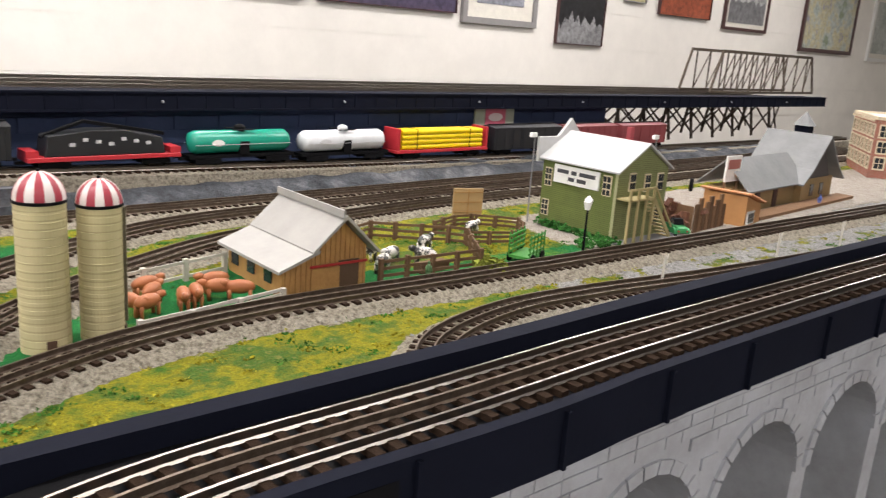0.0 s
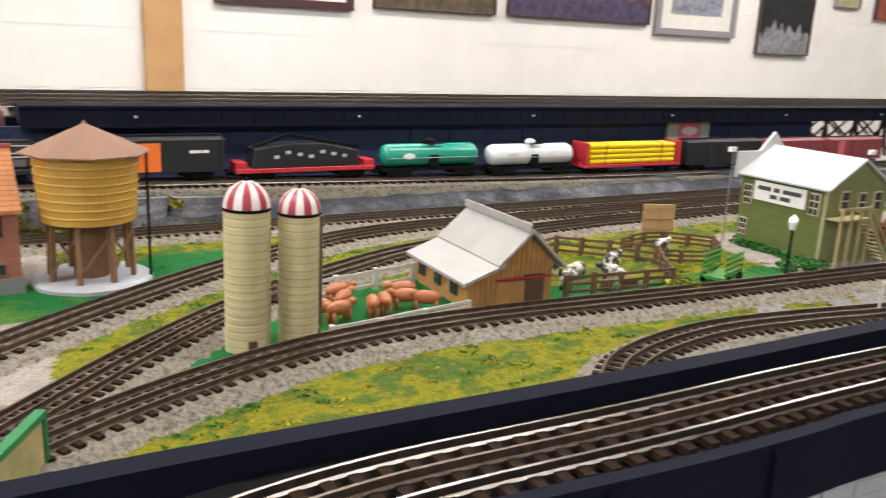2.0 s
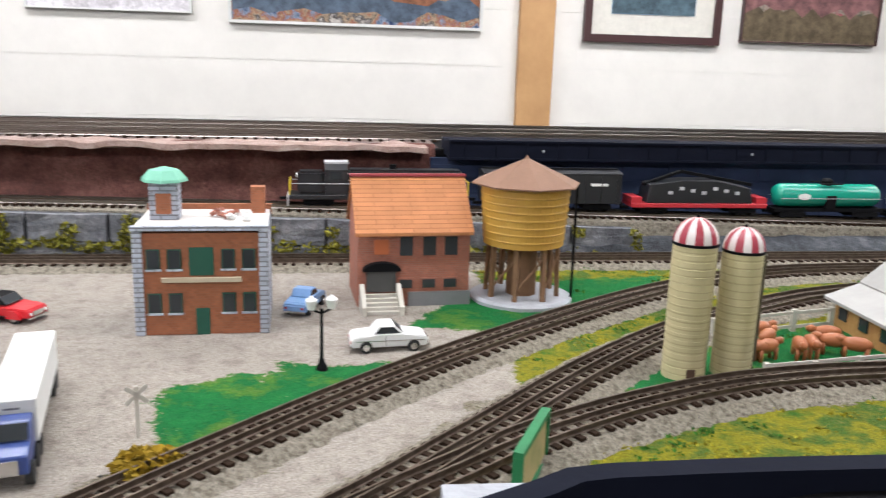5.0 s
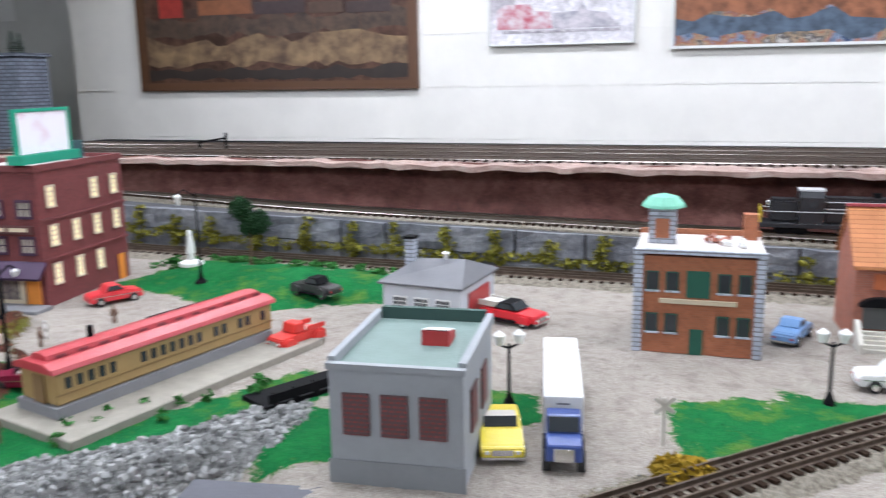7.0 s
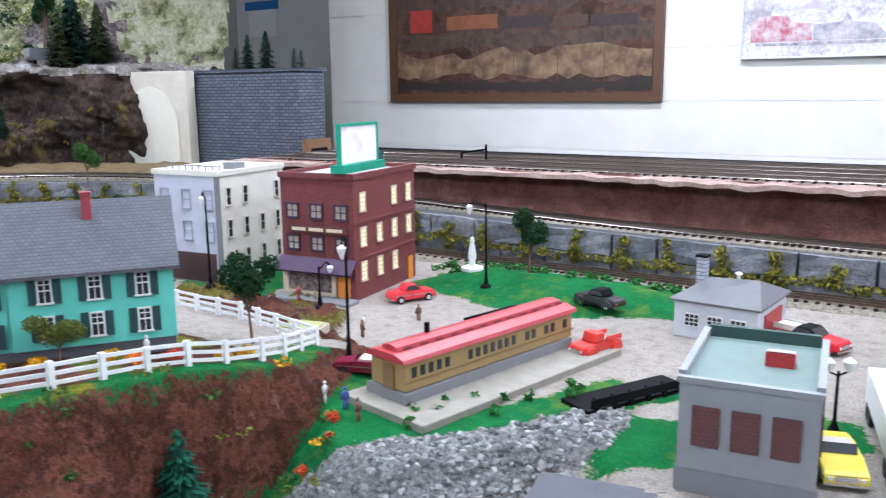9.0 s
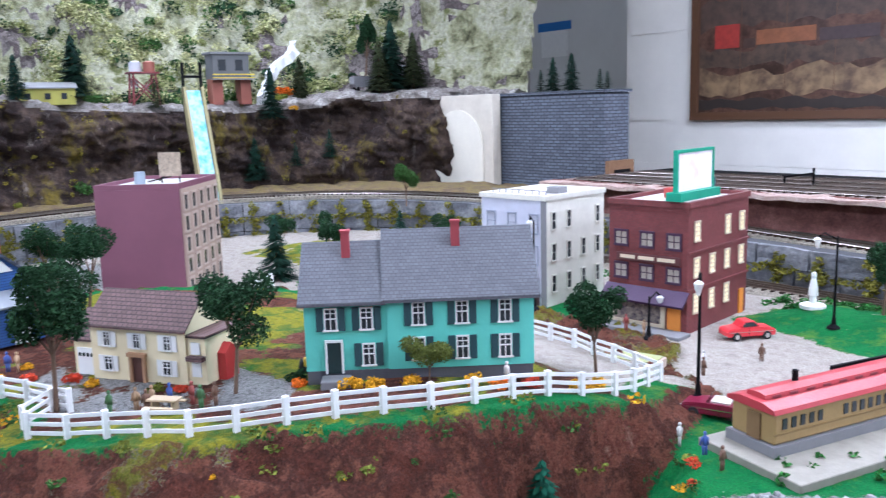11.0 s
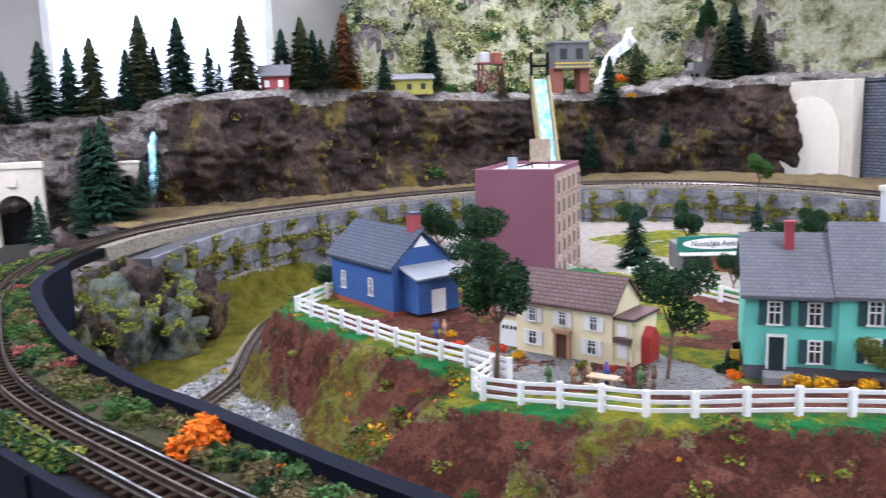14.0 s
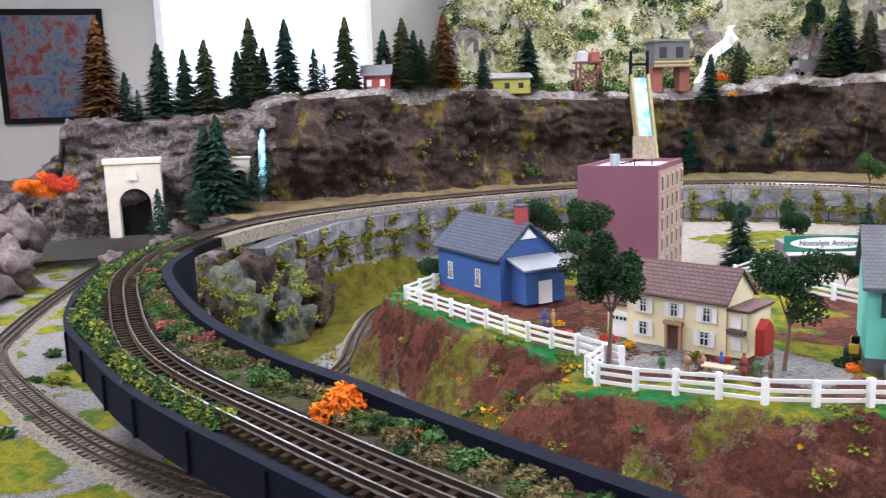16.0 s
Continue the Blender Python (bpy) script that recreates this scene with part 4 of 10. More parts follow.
M_BARK = mat("bark", (0.16, 0.10, 0.065), 0.9, scale=90, amount=0.8, bump=0.5)
M_LEAF_DK = mat_leaf("dark_foliage", (0.022, 0.055, 0.022))
M_LEAF_MID = mat_leaf("mid_foliage", (0.05, 0.11, 0.025))
M_LEAF_OLIVE = mat_leaf("olive_foliage", (0.17, 0.19, 0.03))
M_LEAF_YEL = mat_leaf("yellow_foliage", (0.62, 0.33, 0.01))
M_LEAF_ORA = mat_leaf("orange_foliage", (0.75, 0.20, 0.015))
M_LEAF_RED = mat_leaf("red_foliage", (0.55, 0.07, 0.03))
M_FIR = mat_leaf("fir_needles", (0.012, 0.035, 0.022), 0.6)
M_FIR2 = mat_leaf("fir_needles_olive", (0.04, 0.05, 0.02), 0.6)


def bush(x, y, r, m, label, z=None, flat=0.7, dense=1.0, rng=random.Random(12)):
    z = zat(x, y) if z is None else z
    n = int(170 * dense)
    cl = [((rng.uniform(-0.5, 0.5) * r, rng.uniform(-0.5, 0.5) * r, r * flat * rng.uniform(0.3, 0.75)), (r * 0.55, r * 0.55, r * flat * 0.5), n // 4) for _ in range(5)]
    o = new("bush", leaf_data("bush", cl, r * 0.17, m, rng))
    o.location = (x, y, z)
    return tagged(o, label, "bush")


def tree(x, y, h, spread, label, m=None, z=None, lean=0.1, low=0.55, rng=random.Random(5)):
    """A forked trunk with an uneven, layered crown."""
    z = zat(x, y) if z is None else z
    m = m or M_LEAF_DK
    t = thing("tree", x, y, z - 0.002, 0, label, "tree")
    me = Mesh()
    top = Vector((rng.uniform(-lean, lean) * h, rng.uniform(-lean, lean) * h, h * 0.8))
    fork = top * low * rng.uniform(0.7, 0.9)
    me.rod((0, 0, 0), fork, h * 0.018, 7, h * 0.013)
    cl = []
    for k in range(6):
        a = k * 1.05 + rng.uniform(-0.3, 0.3)
        e = fork + Vector((math.cos(a) * spread * rng.uniform(0.25, 0.6), math.sin(a) * spread * rng.uniform(0.25, 0.6), h * rng.uniform(0.15, 0.5)))
        e.z = min(e.z, h * 0.93)
        me.rod(fork, e, h * 0.009, 5, h * 0.004)
        cl.append((e, (spread * 0.42, spread * 0.42, h * 0.13), 420))
        cl.append((e + Vector((rng.uniform(-0.2, 0.2) * spread, rng.uniform(-0.2, 0.2) * spread, h * 0.05)), (spread * 0.34, spread * 0.34, h * 0.11), 260))
    part("trunk", me, M_BARK, t)
    o = new("crown", leaf_data("crown", cl, h * 0.017, m, rng))
    o.parent = t
    return t


def fir(x, y, h, label, m=None, z=None, rng=random.Random(3)):
    """A bottle-brush fir in drooping whorls."""
    z = zat(x, y) if z is None else z
    m = m or M_FIR
    t = thing("fir_tree", x, y, z - 0.004, rng.uniform(0, 360), label, "tree", "fir trees")
    part("trunk", Mesh().cyl(0, 0, 0, h * 0.95, h * 0.022, h * 0.004, 6), M_BARK, t)
    vs, fs = [], []
    rows = max(12, int(h / 0.0065))
    for i in range(rows):
        f = i / rows
        zz = h * (0.06 + 0.93 * f)
        r = h * 0.37 * (1 - f) ** 0.75 * (0.86 + 0.14 * math.cos(i * 1.9)) * rng.uniform(0.88, 1.1) + h * 0.012
        for _ in range(int(44 * (1 - f) + 12)):
            a = rng.uniform(0, 6.283)
            q = r * rng.uniform(0.72, 1.12)
            w = h * 0.022 * rng.uniform(0.7, 1.4)
            dz = rng.uniform(-0.014, 0.014) * h
            c, s = math.cos(a), math.sin(a)
            k = len(vs)
            vs += [(c * q * 0.1, s * q * 0.1, zz + dz + h * 0.035), (c * q * 0.65 - s * w, s * q * 0.65 + c * w, zz + dz), (c * q, s * q, zz + dz - h * 0.02), (c * q * 0.65 + s * w, s * q * 0.65 - c * w, zz + dz)]
            fs.append((k, k + 1, k + 2, k + 3))
    d = bpy.data.meshes.new("crown")
    d.from_pydata(vs, [], fs)
    d.materials.append(m)
    o = new("crown", d)
    o.parent = t
    return t


# ---- mountain on the left ----
FOOT = [(-2.78, 2.06), (-3.05, 2.0), (-3.30, 1.75), (-3.40, 1.35), (-3.42, 0.95), (-3.38, 0.55), (-3.25, 0.15), (-3.13, -0.15), (-3.12, -0.35), (-3.26, -0.50), (-3.24, -0.75), (-3.2, -1.0), (-3.1, -1.4)]
fl = spline([(x, y, 0) for x, y in FOOT], 0.012)
fsd = sides(fl)
PROF = 120
mv, mf, mz = [], [], []
for i, (p, s) in enumerate(zip(fl, fsd)):
    s = -s if s.x > 0 else s
    tall = float(smooth(-0.15, 0.25, np.array(p.y)))
    topz = 1.60 + 0.02 * math.sin(i * 0.05) if p.y > -0.1 else 1.60 - 0.06 * float(smooth(0.1, 0.45, np.array(-p.y)))
    if p.y < -0.85:
        topz = 1.44 - 0.14 * float(smooth(0.85, 1.05, np.array(-p.y)))
    for k in range(PROF + 1):
        u = k / PROF
        if u < 0.5:
            q = u / 0.5
            out, z = 0.10 * q ** 1.3 + 0.02 * math.sin(q * 9 + i * 0.03), 1.19 + (topz - 1.19) * q
        else:
            q = (u - 0.5) / 0.5
            out = 0.12 + 1.15 * q
            z = topz + tall * (0.03 * q + 0.62 * float(smooth(0.22, 0.95, np.array(q)))) + 0.01 * q
        c = Vector((p.x + s.x * out, p.y + s.y * out * (0.35 if p.y > 1.5 or p.y < -0.3 else 1), z))
        if u >= 0.5:
            tall = float(smooth(0.12 + 0.3 * out, 0.45 + 0.3 * out, np.array(c.y)))
            c.z = topz + tall * (0.03 * q + 0.62 * float(smooth(0.22, 0.95, np.array(q)))) + 0.01 * q
        n1, n2, n3 = noise.noise(c * 5), noise.noise(c * 15), noise.noise(c * 45)
        ridge = 1 - abs(noise.noise(Vector((c.x * 9, c.y * 9, c.z * 2.2)))) * 2
        amp = 0.088 * min(1, 4 * u) if u < 0.5 else 0.035
        ledge = 0.005 * math.sin(c.z * 80 + n1 * 14 + n2 * 5) if u < 0.5 else 0
        o = s * (-(n1 * amp + n2 * amp * 0.5 + n3 * amp * 0.34 + ridge * amp * 0.5) + ledge * 0.6)
        mv.append(c + o + Vector((0, 0, 0 if u < 0.5 else (0.02 + 0.05 * tall * min(1, 4 * max(0, u - 0.62))) * (n2 + 0.6 * n3) + 0.10 * n1 * tall * min(1, 4 * max(0, u - 0.62)))))
        tip = n2 + 0.6 * n3
        if u < 0.5:
            pale = u > 0.46 + 0.05 * n1
            z_ = 1 if p.y < -0.24 + 0.12 * n1 + 0.08 * n2 else (2 if pale else 0)
        else:
            z_ = 1 if p.y < -0.05 else (2 if u < 0.58 + 0.05 * n1 else (1 if n1 + 0.7 * n2 > 0.3 else 3))
        mz.append(z_)
W = PROF + 1
for i in range(len(fl) - 1):
    for k in range(PROF):
        a = i * W + k
        mf.append((a, a + W, a + W + 1, a + 1))
d = bpy.data.meshes.new("mountain")
d.from_pydata(mv, [], mf)
for m in (M_ROCK, M_ROCK_PALE, M_LEDGE, M_ROCK_GREEN):
    d.materials.append(m)
d.polygons.foreach_set("material_index", np.array([mz[f[0]] for f in mf], np.int32))
mountain = tagged(new("mountain", d), "brown plaster rock cliff with a pale snowy forest slope", "mountain")
d.shade_smooth()
# bank between the cliff foot and the rear curve
me = Mesh()
bank = [main_line[i] for i in range(len(main_line)) if main_line[i].x < -2.3 and main_line[i].y > -0.27][::3]
bs = sides(bank)
rings = []
for p, s in zip(bank, bs):
    s = s if s.x * (p.x + 2.0) + s.y * (p.y - 0.6) > 0 else -s
    rings.append([me.bm.verts.new(p + s * u + Vector((0, 0, v + 0.012 * noise.noise((p + s * u) * 25)))) for u, v in ((0.035, -0.012), (0.08, -0.004), (0.14, 0.002), (0.2, 0.006), (0.27, 0.01), (0.36, 0.012))])
for a, b in zip(rings, rings[1:]):
    for k in range(5):
        me.bm.faces.new((a[k], a[k + 1], b[k + 1], b[k]))
solid("cliff_bank", me, mat_many("brown_bank", [(0.08, 0.06, 0.04), (0.18, 0.13, 0.08), (0.24, 0.18, 0.07), (0.12, 0.12, 0.05)], 22, bump=1.0), "earthy brown bank between cliff and track", "bank", smooth=True)
# rock end of the retaining wall
M_WALLROCK = mat_many("grey_green_rock", [(0.02, 0.022, 0.018), (0.07, 0.085, 0.075), (0.14, 0.16, 0.145), (0.10, 0.10, 0.025), (0.05, 0.055, 0.05)], 20, bump=1.0, bump_scale=90, dist=0.012)
for k, (rx, ry, rz_, rr) in enumerate(((-2.50, -0.26, 1.15, 0.085), (-2.40, -0.31, 1.14, 0.09), (-2.30, -0.36, 1.12, 0.085), (-2.22, -0.40, 1.10, 0.07), (-2.36, -0.25, 1.09, 0.07), (-2.46, -0.19, 1.11, 0.07), (-2.13, -0.42, 1.09, 0.06))):
    one = Mesh().ball((0, 0, 0), rr, 4, (1.25, 0.8, 1.25), 0.5, k)
    for v in one.bm.verts:
        away = v.co.normalized()
        crag = abs(noise.noise(Vector((v.co.x * 26, v.co.y * 26, v.co.z * 9 + k))))
        v.co += away * (noise.noise(v.co * 22 + Vector((k, 0, 0))) * 0.026 + noise.noise(v.co * 60) * 0.012 - crag * 0.03) + Vector((rx, ry, rz_))
        v.co.z = min(v.co.z, 1.246 + 0.016 * noise.noise(v.co * 50))
    solid("boulder", one, (M_WALLROCK, M_ROCK)[k % 2], "craggy mossy rock at the end of the retaining wall", "rock", smooth=True)
# black-painted rock bank in front of the rear line
me = Mesh()
cols = 260
rows = [[me.bm.verts.new((0.12 + 3.2 * c / cols, y + 0.012 * noise.noise(Vector((c * 0.2, y * 60, 1))), z + 0.008 * noise.noise(Vector((c * 0.17, y * 40, 5))))) for y, z in ((1.575, 1.198 - 0.018 * c / cols), (1.55, 1.192 - 0.018 * c / cols), (1.525, 1.176), (1.50, 1.164), (1.485, 1.150))] for c in range(cols + 1)]
for a, b in zip(rows, rows[1:]):
    for k in range(4):
        me.bm.faces.new((a[k], b[k], b[k + 1], a[k + 1]))
solid("rock_bank", me, mat_many("blackened_rock", [(0.02, 0.022, 0.025), (0.07, 0.075, 0.085), (0.20, 0.20, 0.21)], 14, bump=0.9), "blackened plaster rock bank below the rear line", "rock", smooth=True)


# tunnel portals, waterfall, stone tower
def portal(x, y, z, rz, w, h, label, m):
    p = thing("tunnel_portal", x, y, z, rz, label, "portal")
    r = w * 0.29
    arc = [(r * math.cos(math.pi * k / 12), h * 0.42 + r * math.sin(math.pi * k / 12)) for k in range(13)]
    part("face", Mesh().prism([(-w / 2, 0), (-w / 2, h * 0.92), (w / 2, h * 0.92), (w / 2, 0), (r, 0)] + arc + [(-r, 0)], "y", -0.015, 0.03), m, p)
    part("coping", Mesh().box(-w / 2 - 0.004, w / 2 + 0.004, -0.019, 0.03, h * 0.923, h).bevel(0.002), m, p)
    part("keystone", Mesh().box(-0.012, 0.012, -0.021, -0.0152, h * 0.72, h * 0.82), m, p)
    # solid black block behind the arch stands in for the darkness inside
    part("tunnel_dark", Mesh().box(-r - 0.004, r + 0.004, 0.031, 0.25, 0, h * 0.42 + r + 0.01), M_BLACK, p)
    return p


M_PLASTER = mat("cream_plaster", (0.62, 0.57, 0.48), 0.8, 0, (0.45, 0.40, 0.33), scale=20, amount=0.5, bump=0.15)
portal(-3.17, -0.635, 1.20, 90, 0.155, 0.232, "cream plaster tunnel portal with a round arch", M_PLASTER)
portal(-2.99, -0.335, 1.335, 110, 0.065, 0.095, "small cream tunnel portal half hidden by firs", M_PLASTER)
q = thing("tunnel_portal", -3.02, 2.0, 1.25, 0, "tall cream portal panel with a blind arch", "portal")
part("face", Mesh().box(-0.2, 0.2, -0.012, 0.03, 0, 0.345).bevel(0.003), M_PLASTER, q)
r = 0.15
arc = [(r * math.cos(math.pi * k / 16), 0.14 + r * math.sin(math.pi * k / 16)) for k in range(17)]
part("arch_panel", Mesh().prism([(-r, 0.0)] + arc[::-1] + [(r, 0.0)], "y", -0.018, -0.0125), mat("pale_cream", (0.72, 0.68, 0.58), 0.8, scale=30, amount=0.2), q)
M_SLATE = mat_rows("grey_stone_sheet", (0.11, 0.125, 0.16), (0.04, 0.045, 0.06), 0.03, 0.011, gap=0.16, bump=0.9, vary=0.2, dist=0.004)
tw = thing("stone_tower", -2.60, 2.08, 1.25, 0, "dark grey stone-sheeted tunnel block with a timber mouth", "tower")
part("block", Mesh().box(-0.27, 0.27, -0.04, 0.09, 0, 0.335).bevel(0.006), M_SLATE, tw)
part("coping", Mesh().box(-0.275, 0.275, -0.045, 0.095, 0.3355, 0.345), M_SLATE, tw)
M_TIMBER = mat("timber", (0.22, 0.12, 0.06), 0.85, scale=60, amount=0.7, bump=0.3)
part("timber_mouth", Mesh().box(0.271, 0.29, -0.038, 0.088, 0.0, 0.11), M_TIMBER, tw)
# no hole here: a black sheet paints the dark inside of the mouth
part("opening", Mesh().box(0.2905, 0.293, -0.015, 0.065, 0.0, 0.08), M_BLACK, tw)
M_WATER = mat("blue_water", (0.16, 0.50, 0.66), 0.12, 0, (0.6, 0.8, 0.86), scale=40, amount=0.7, bump=0.5, bump_scale=90, contrast=(0.4, 0.6))
fl_ = thing("flume", -3.14, 1.02, 1.20, 90, "water chute with pale blue water and timber sides", "chute")
part("water", Mesh().box(-0.026, 0.026, -0.008, 0.0, 0.0, 0.44, pose(0, 0, 0, -14, 0, 0)), M_WATER, fl_)
for s in (-1, 1):
    part("side_board", Mesh().box(-0.004, 0.004, -0.02, 0.006, 0.0, 0.45, pose(s * 0.031, 0, 0, -14, 0, 0)), mat("weathered_board", (0.42, 0.36, 0.18), 0.8, scale=60, amount=0.7), fl_)
    part("post", Mesh().box(-0.004, 0.004, -0.004, 0.004, 0.36, 0.52, pose(s * 0.031, 0.10, 0)), M_BLACK, fl_)
part("crossbar", Mesh().box(-0.03, 0.03, 0.097, 0.103, 0.47, 0.478), M_BLACK, fl_)
me = Mesh()
ws = spline([(-3.30, -0.25, 1.56), (-3.20, -0.25, 1.51), (-3.12, -0.265, 1.45), (-3.07, -0.26, 1.40), (-3.04, -0.275, 1.35)], 0.01)
sweep(me, ws, [(-0.009, -0.03), (0.009, -0.03), (0.006, 0.012), (-0.006, 0.012)])
for v in me.bm.verts:
    v.co += Vector((0.01, 0.006, 0.004)) * noise.noise(v.co * 60)
solid("waterfall", me, M_WATER, "narrow blue resin waterfall down the cliff", "waterfall")
me = Mesh()
ws = spline([(-3.74, 1.68, 1.84), (-3.66, 1.62, 1.79), (-3.62, 1.53, 1.74), (-3.55, 1.45, 1.66), (-3.52, 1.40, 1.60)], 0.008)
sweep(me, ws, [(-0.018, -0.03), (0.018, -0.03), (0.010, 0.008), (-0.010, 0.008)])
for v in me.bm.verts:
    v.co += Vector((0.012, 0.016, 0.012)) * noise.noise(v.co * 40)
solid("snow_chute", me, mat("white_plaster", (0.6, 0.61, 0.6), 0.8, scale=40, amount=0.4), "white stream bed running down the slope", "stream")

# ---- building makers ----
def text(parent, words, size, m, mtx):
    c = bpy.data.curves.new("lettering", "FONT")
    c.body, c.size, c.extrude, c.align_x, c.align_y = words, size, 0.0004, "CENTER", "CENTER"
    c.materials.append(m)
    o = new("lettering", c)
    o.parent, o.matrix_basis = parent, mtx
    return o


def P(name, c, rough=0.6, **k):
    return mat(name, c, rough, scale=k.pop("scale", 45), amount=k.pop("amount", 0.35), bump=k.pop("bump", 0.1), **k)


M_NAVY_SH = P("dark_green_paint", (0.02, 0.06, 0.07))
M_RED = P("red_paint", (0.40, 0.03, 0.03), 0.45)
M_CHIM = P("chimney_red", (0.32, 0.05, 0.06), 0.7)
M_ROOF_BROWN = mat_rows("brown_shingle", (0.13, 0.075, 0.07), (0.05, 0.03, 0.03), 0.009, 0.0045, gap=0.14, axis="roof_x")
M_GREYPAINT = P("grey_paint", (0.20, 0.20, 0.21))

# ---- village houses ----
# teal house: a high block and a lower wing in one row
x0, y0, x1, y1 = -1.345, 0.352, -1.188, 0.568
ang = math.degrees(math.atan2(y1 - y0, x1 - x0))
L = math.hypot(x1 - x0, y1 - y0)
zt = zat(-1.26, 0.47)
h = thing("teal_house", x0, y0, zt, ang, "teal two-storey wooden house with dark shutters and grey roof", "house")
HB = 1.332 - zt
D = 0.135
wing, big = L * 0.36, L * 0.64


part("wall", Mesh().prism([(0.003, 0.012), (D - 0.003, 0.012), (D - 0.003, HB - 0.003), (D / 2, HB + 0.052), (0.003, HB - 0.003)], "x", 0, wing), M_TEAL, h)
part("wall", Mesh().prism([(0, 0.012), (D, 0.012), (D, HB), (D / 2, HB + 0.062), (0, HB)], "x", wing + 0.0002, L), M_TEAL, h)
part("foundation", Mesh().box(0.001, L - 0.001, 0.002, D - 0.002, -0.006, 0.0118), P("foundation_grey", (0.10, 0.10, 0.12)), h)
for a, b, e, t in ((-0.006, wing - 0.001, 0.052, 0.0), (wing - 0.006, L + 0.007, 0.062, 0.003)):
    k = e / (D / 2)
    o = 0.009
    z = HB + t - 0.002
    part("roof", Mesh().prism([(-o, z - k * o), (D / 2, z + e), (D + o, z - k * o), (D + o, z - k * o + 0.004), (D / 2, z + e + 0.005), (-o, z - k * o + 0.004)], "x", a, b), M_ROOF_GREY, h)
for u, zz in ((wing * 0.50, HB + 0.034), (wing + big * 0.49, HB + 0.042)):
    c = part("chimney", Mesh().box(u - 0.005, u + 0.005, D / 2 - 0.022, D / 2 - 0.012, zz - 0.01, zz + 0.034), M_CHIM, h)
    part("chimney_cap", Mesh().box(u - 0.006, u + 0.006, D / 2 - 0.023, D / 2 - 0.011, zz + 0.0342, zz + 0.037), M_CHIM, c)
def win_at(parent, u, z, w, hh, shutter=None):
    fr = Mesh()
    t = 0.0017
    fr.box(u - w / 2, u - w / 2 + t, -0.0026, -0.0002, z, z + hh).box(u + w / 2 - t, u + w / 2, -0.0026, -0.0002, z, z + hh)
    fr.box(u - w / 2 + t, u + w / 2 - t, -0.0026, -0.0002, z + hh - t, z + hh).box(u - w / 2 - t, u + w / 2 + t, -0.0036, -0.0002, z - t, z)
    fr.box(u - 0.0005, u + 0.0005, -0.002, -0.001, z, z + hh - t).box(u - w / 2 + t, u + w / 2 - t, -0.0024, -0.001, z + hh * 0.48, z + hh * 0.53)
    fr.box(u - w / 2 + t, u + w / 2 - t, -0.002, -0.001, z + hh * 0.74, z + hh * 0.77)
    o = part("window", fr, M_WHITE, parent)
    part("pane", Mesh().box(u - w / 2 + t, u + w / 2 - t, -0.0009, -0.0003, z, z + hh - t), M_GLASS_DARK, o)
    if shutter:
        for s in (-1, 1):
            c = u + s * (w / 2 + 0.0052)
            part("shutter", Mesh().box(c - 0.0042, c + 0.0042, -0.002, -0.0002, z - t, z + hh).bevel(0.0004), shutter, parent)


S = M_NAVY_SH
Z2, Z1 = HB * 0.62, HB * 0.20
for u in (0.115, 0.27):
    win_at(h, L * u, Z2, 0.015, 0.026, S)
for u in (0.495, 0.685, 0.873):
    win_at(h, L * u, Z2 + 0.003, 0.015, 0.027, S)
    win_at(h, L * u, Z1 + 0.003, 0.015, 0.027, S)
win_at(h, L * 0.275, Z1 - 0.001, 0.015, 0.026, S)
part("door", Mesh().box(L * 0.125 - 0.008, L * 0.125 + 0.008, -0.0016, -0.0002, 0.010, 0.047), P("door_green", (0.012, 0.03, 0.03), 0.4), h)
part("door_frame", Mesh().box(L * 0.125 - 0.0105, L * 0.125 - 0.0082, -0.003, -0.0002, 0.010, 0.050).box(L * 0.125 + 0.0082, L * 0.125 + 0.0105, -0.003, -0.0002, 0.010, 0.050).box(L * 0.125 - 0.0082, L * 0.125 + 0.0082, -0.003, -0.0002, 0.0472, 0.050), M_WHITE, h)
part("porch_step", Mesh().box(L * 0.07, L * 0.195, -0.03, -0.004, -0.012, 0.009).bevel(0.001), M_GREYPAINT, h)
part("side_window", Mesh().box(L + 0.0002, L + 0.002, 0.05, 0.065, Z2, Z2 + 0.026), M_WHITE, h)

# yellow house: main block, garage wing, side wing with a red porch
M_YEL = P("cream_yellow", (0.80, 0.70, 0.45), amount=0.2)
a0, a1 = (-1.605, 0.187), (-1.462, 0.275)
ang = math.degrees(math.atan2(a1[1] - a0[1], a1[0] - a0[0]))
L2 = math.hypot(a1[0] - a0[0], a1[1] - a0[1])
zy = zat(-1.53, 0.25) - 0.002
h = thing("yellow_house", a0[0], a0[1], zy, ang, "cream yellow house with brown roof and white windows", "house")
HY, DY = 0.078, 0.085
h.scale = (0.86, 0.90, 0.94)
part("wall", Mesh().prism([(0, 0), (DY, 0), (DY, HY), (DY / 2, HY + 0.036), (0, HY)], "x", 0, L2), M_YEL, h)
k = 0.036 / (DY / 2)
part("roof", Mesh().prism([(-0.006, HY - 0.006 * k), (DY / 2, HY + 0.036), (DY + 0.006, HY - 0.006 * k), (DY + 0.006, HY - 0.006 * k + 0.003), (DY / 2, HY + 0.040), (-0.006, HY - 0.006 * k + 0.003)], "x", -0.005, L2 + 0.005), M_ROOF_BROWN, h)
part("garage", Mesh().box(-0.045, -0.0003, 0.012, DY - 0.004, 0, 0.050), M_YEL, h)
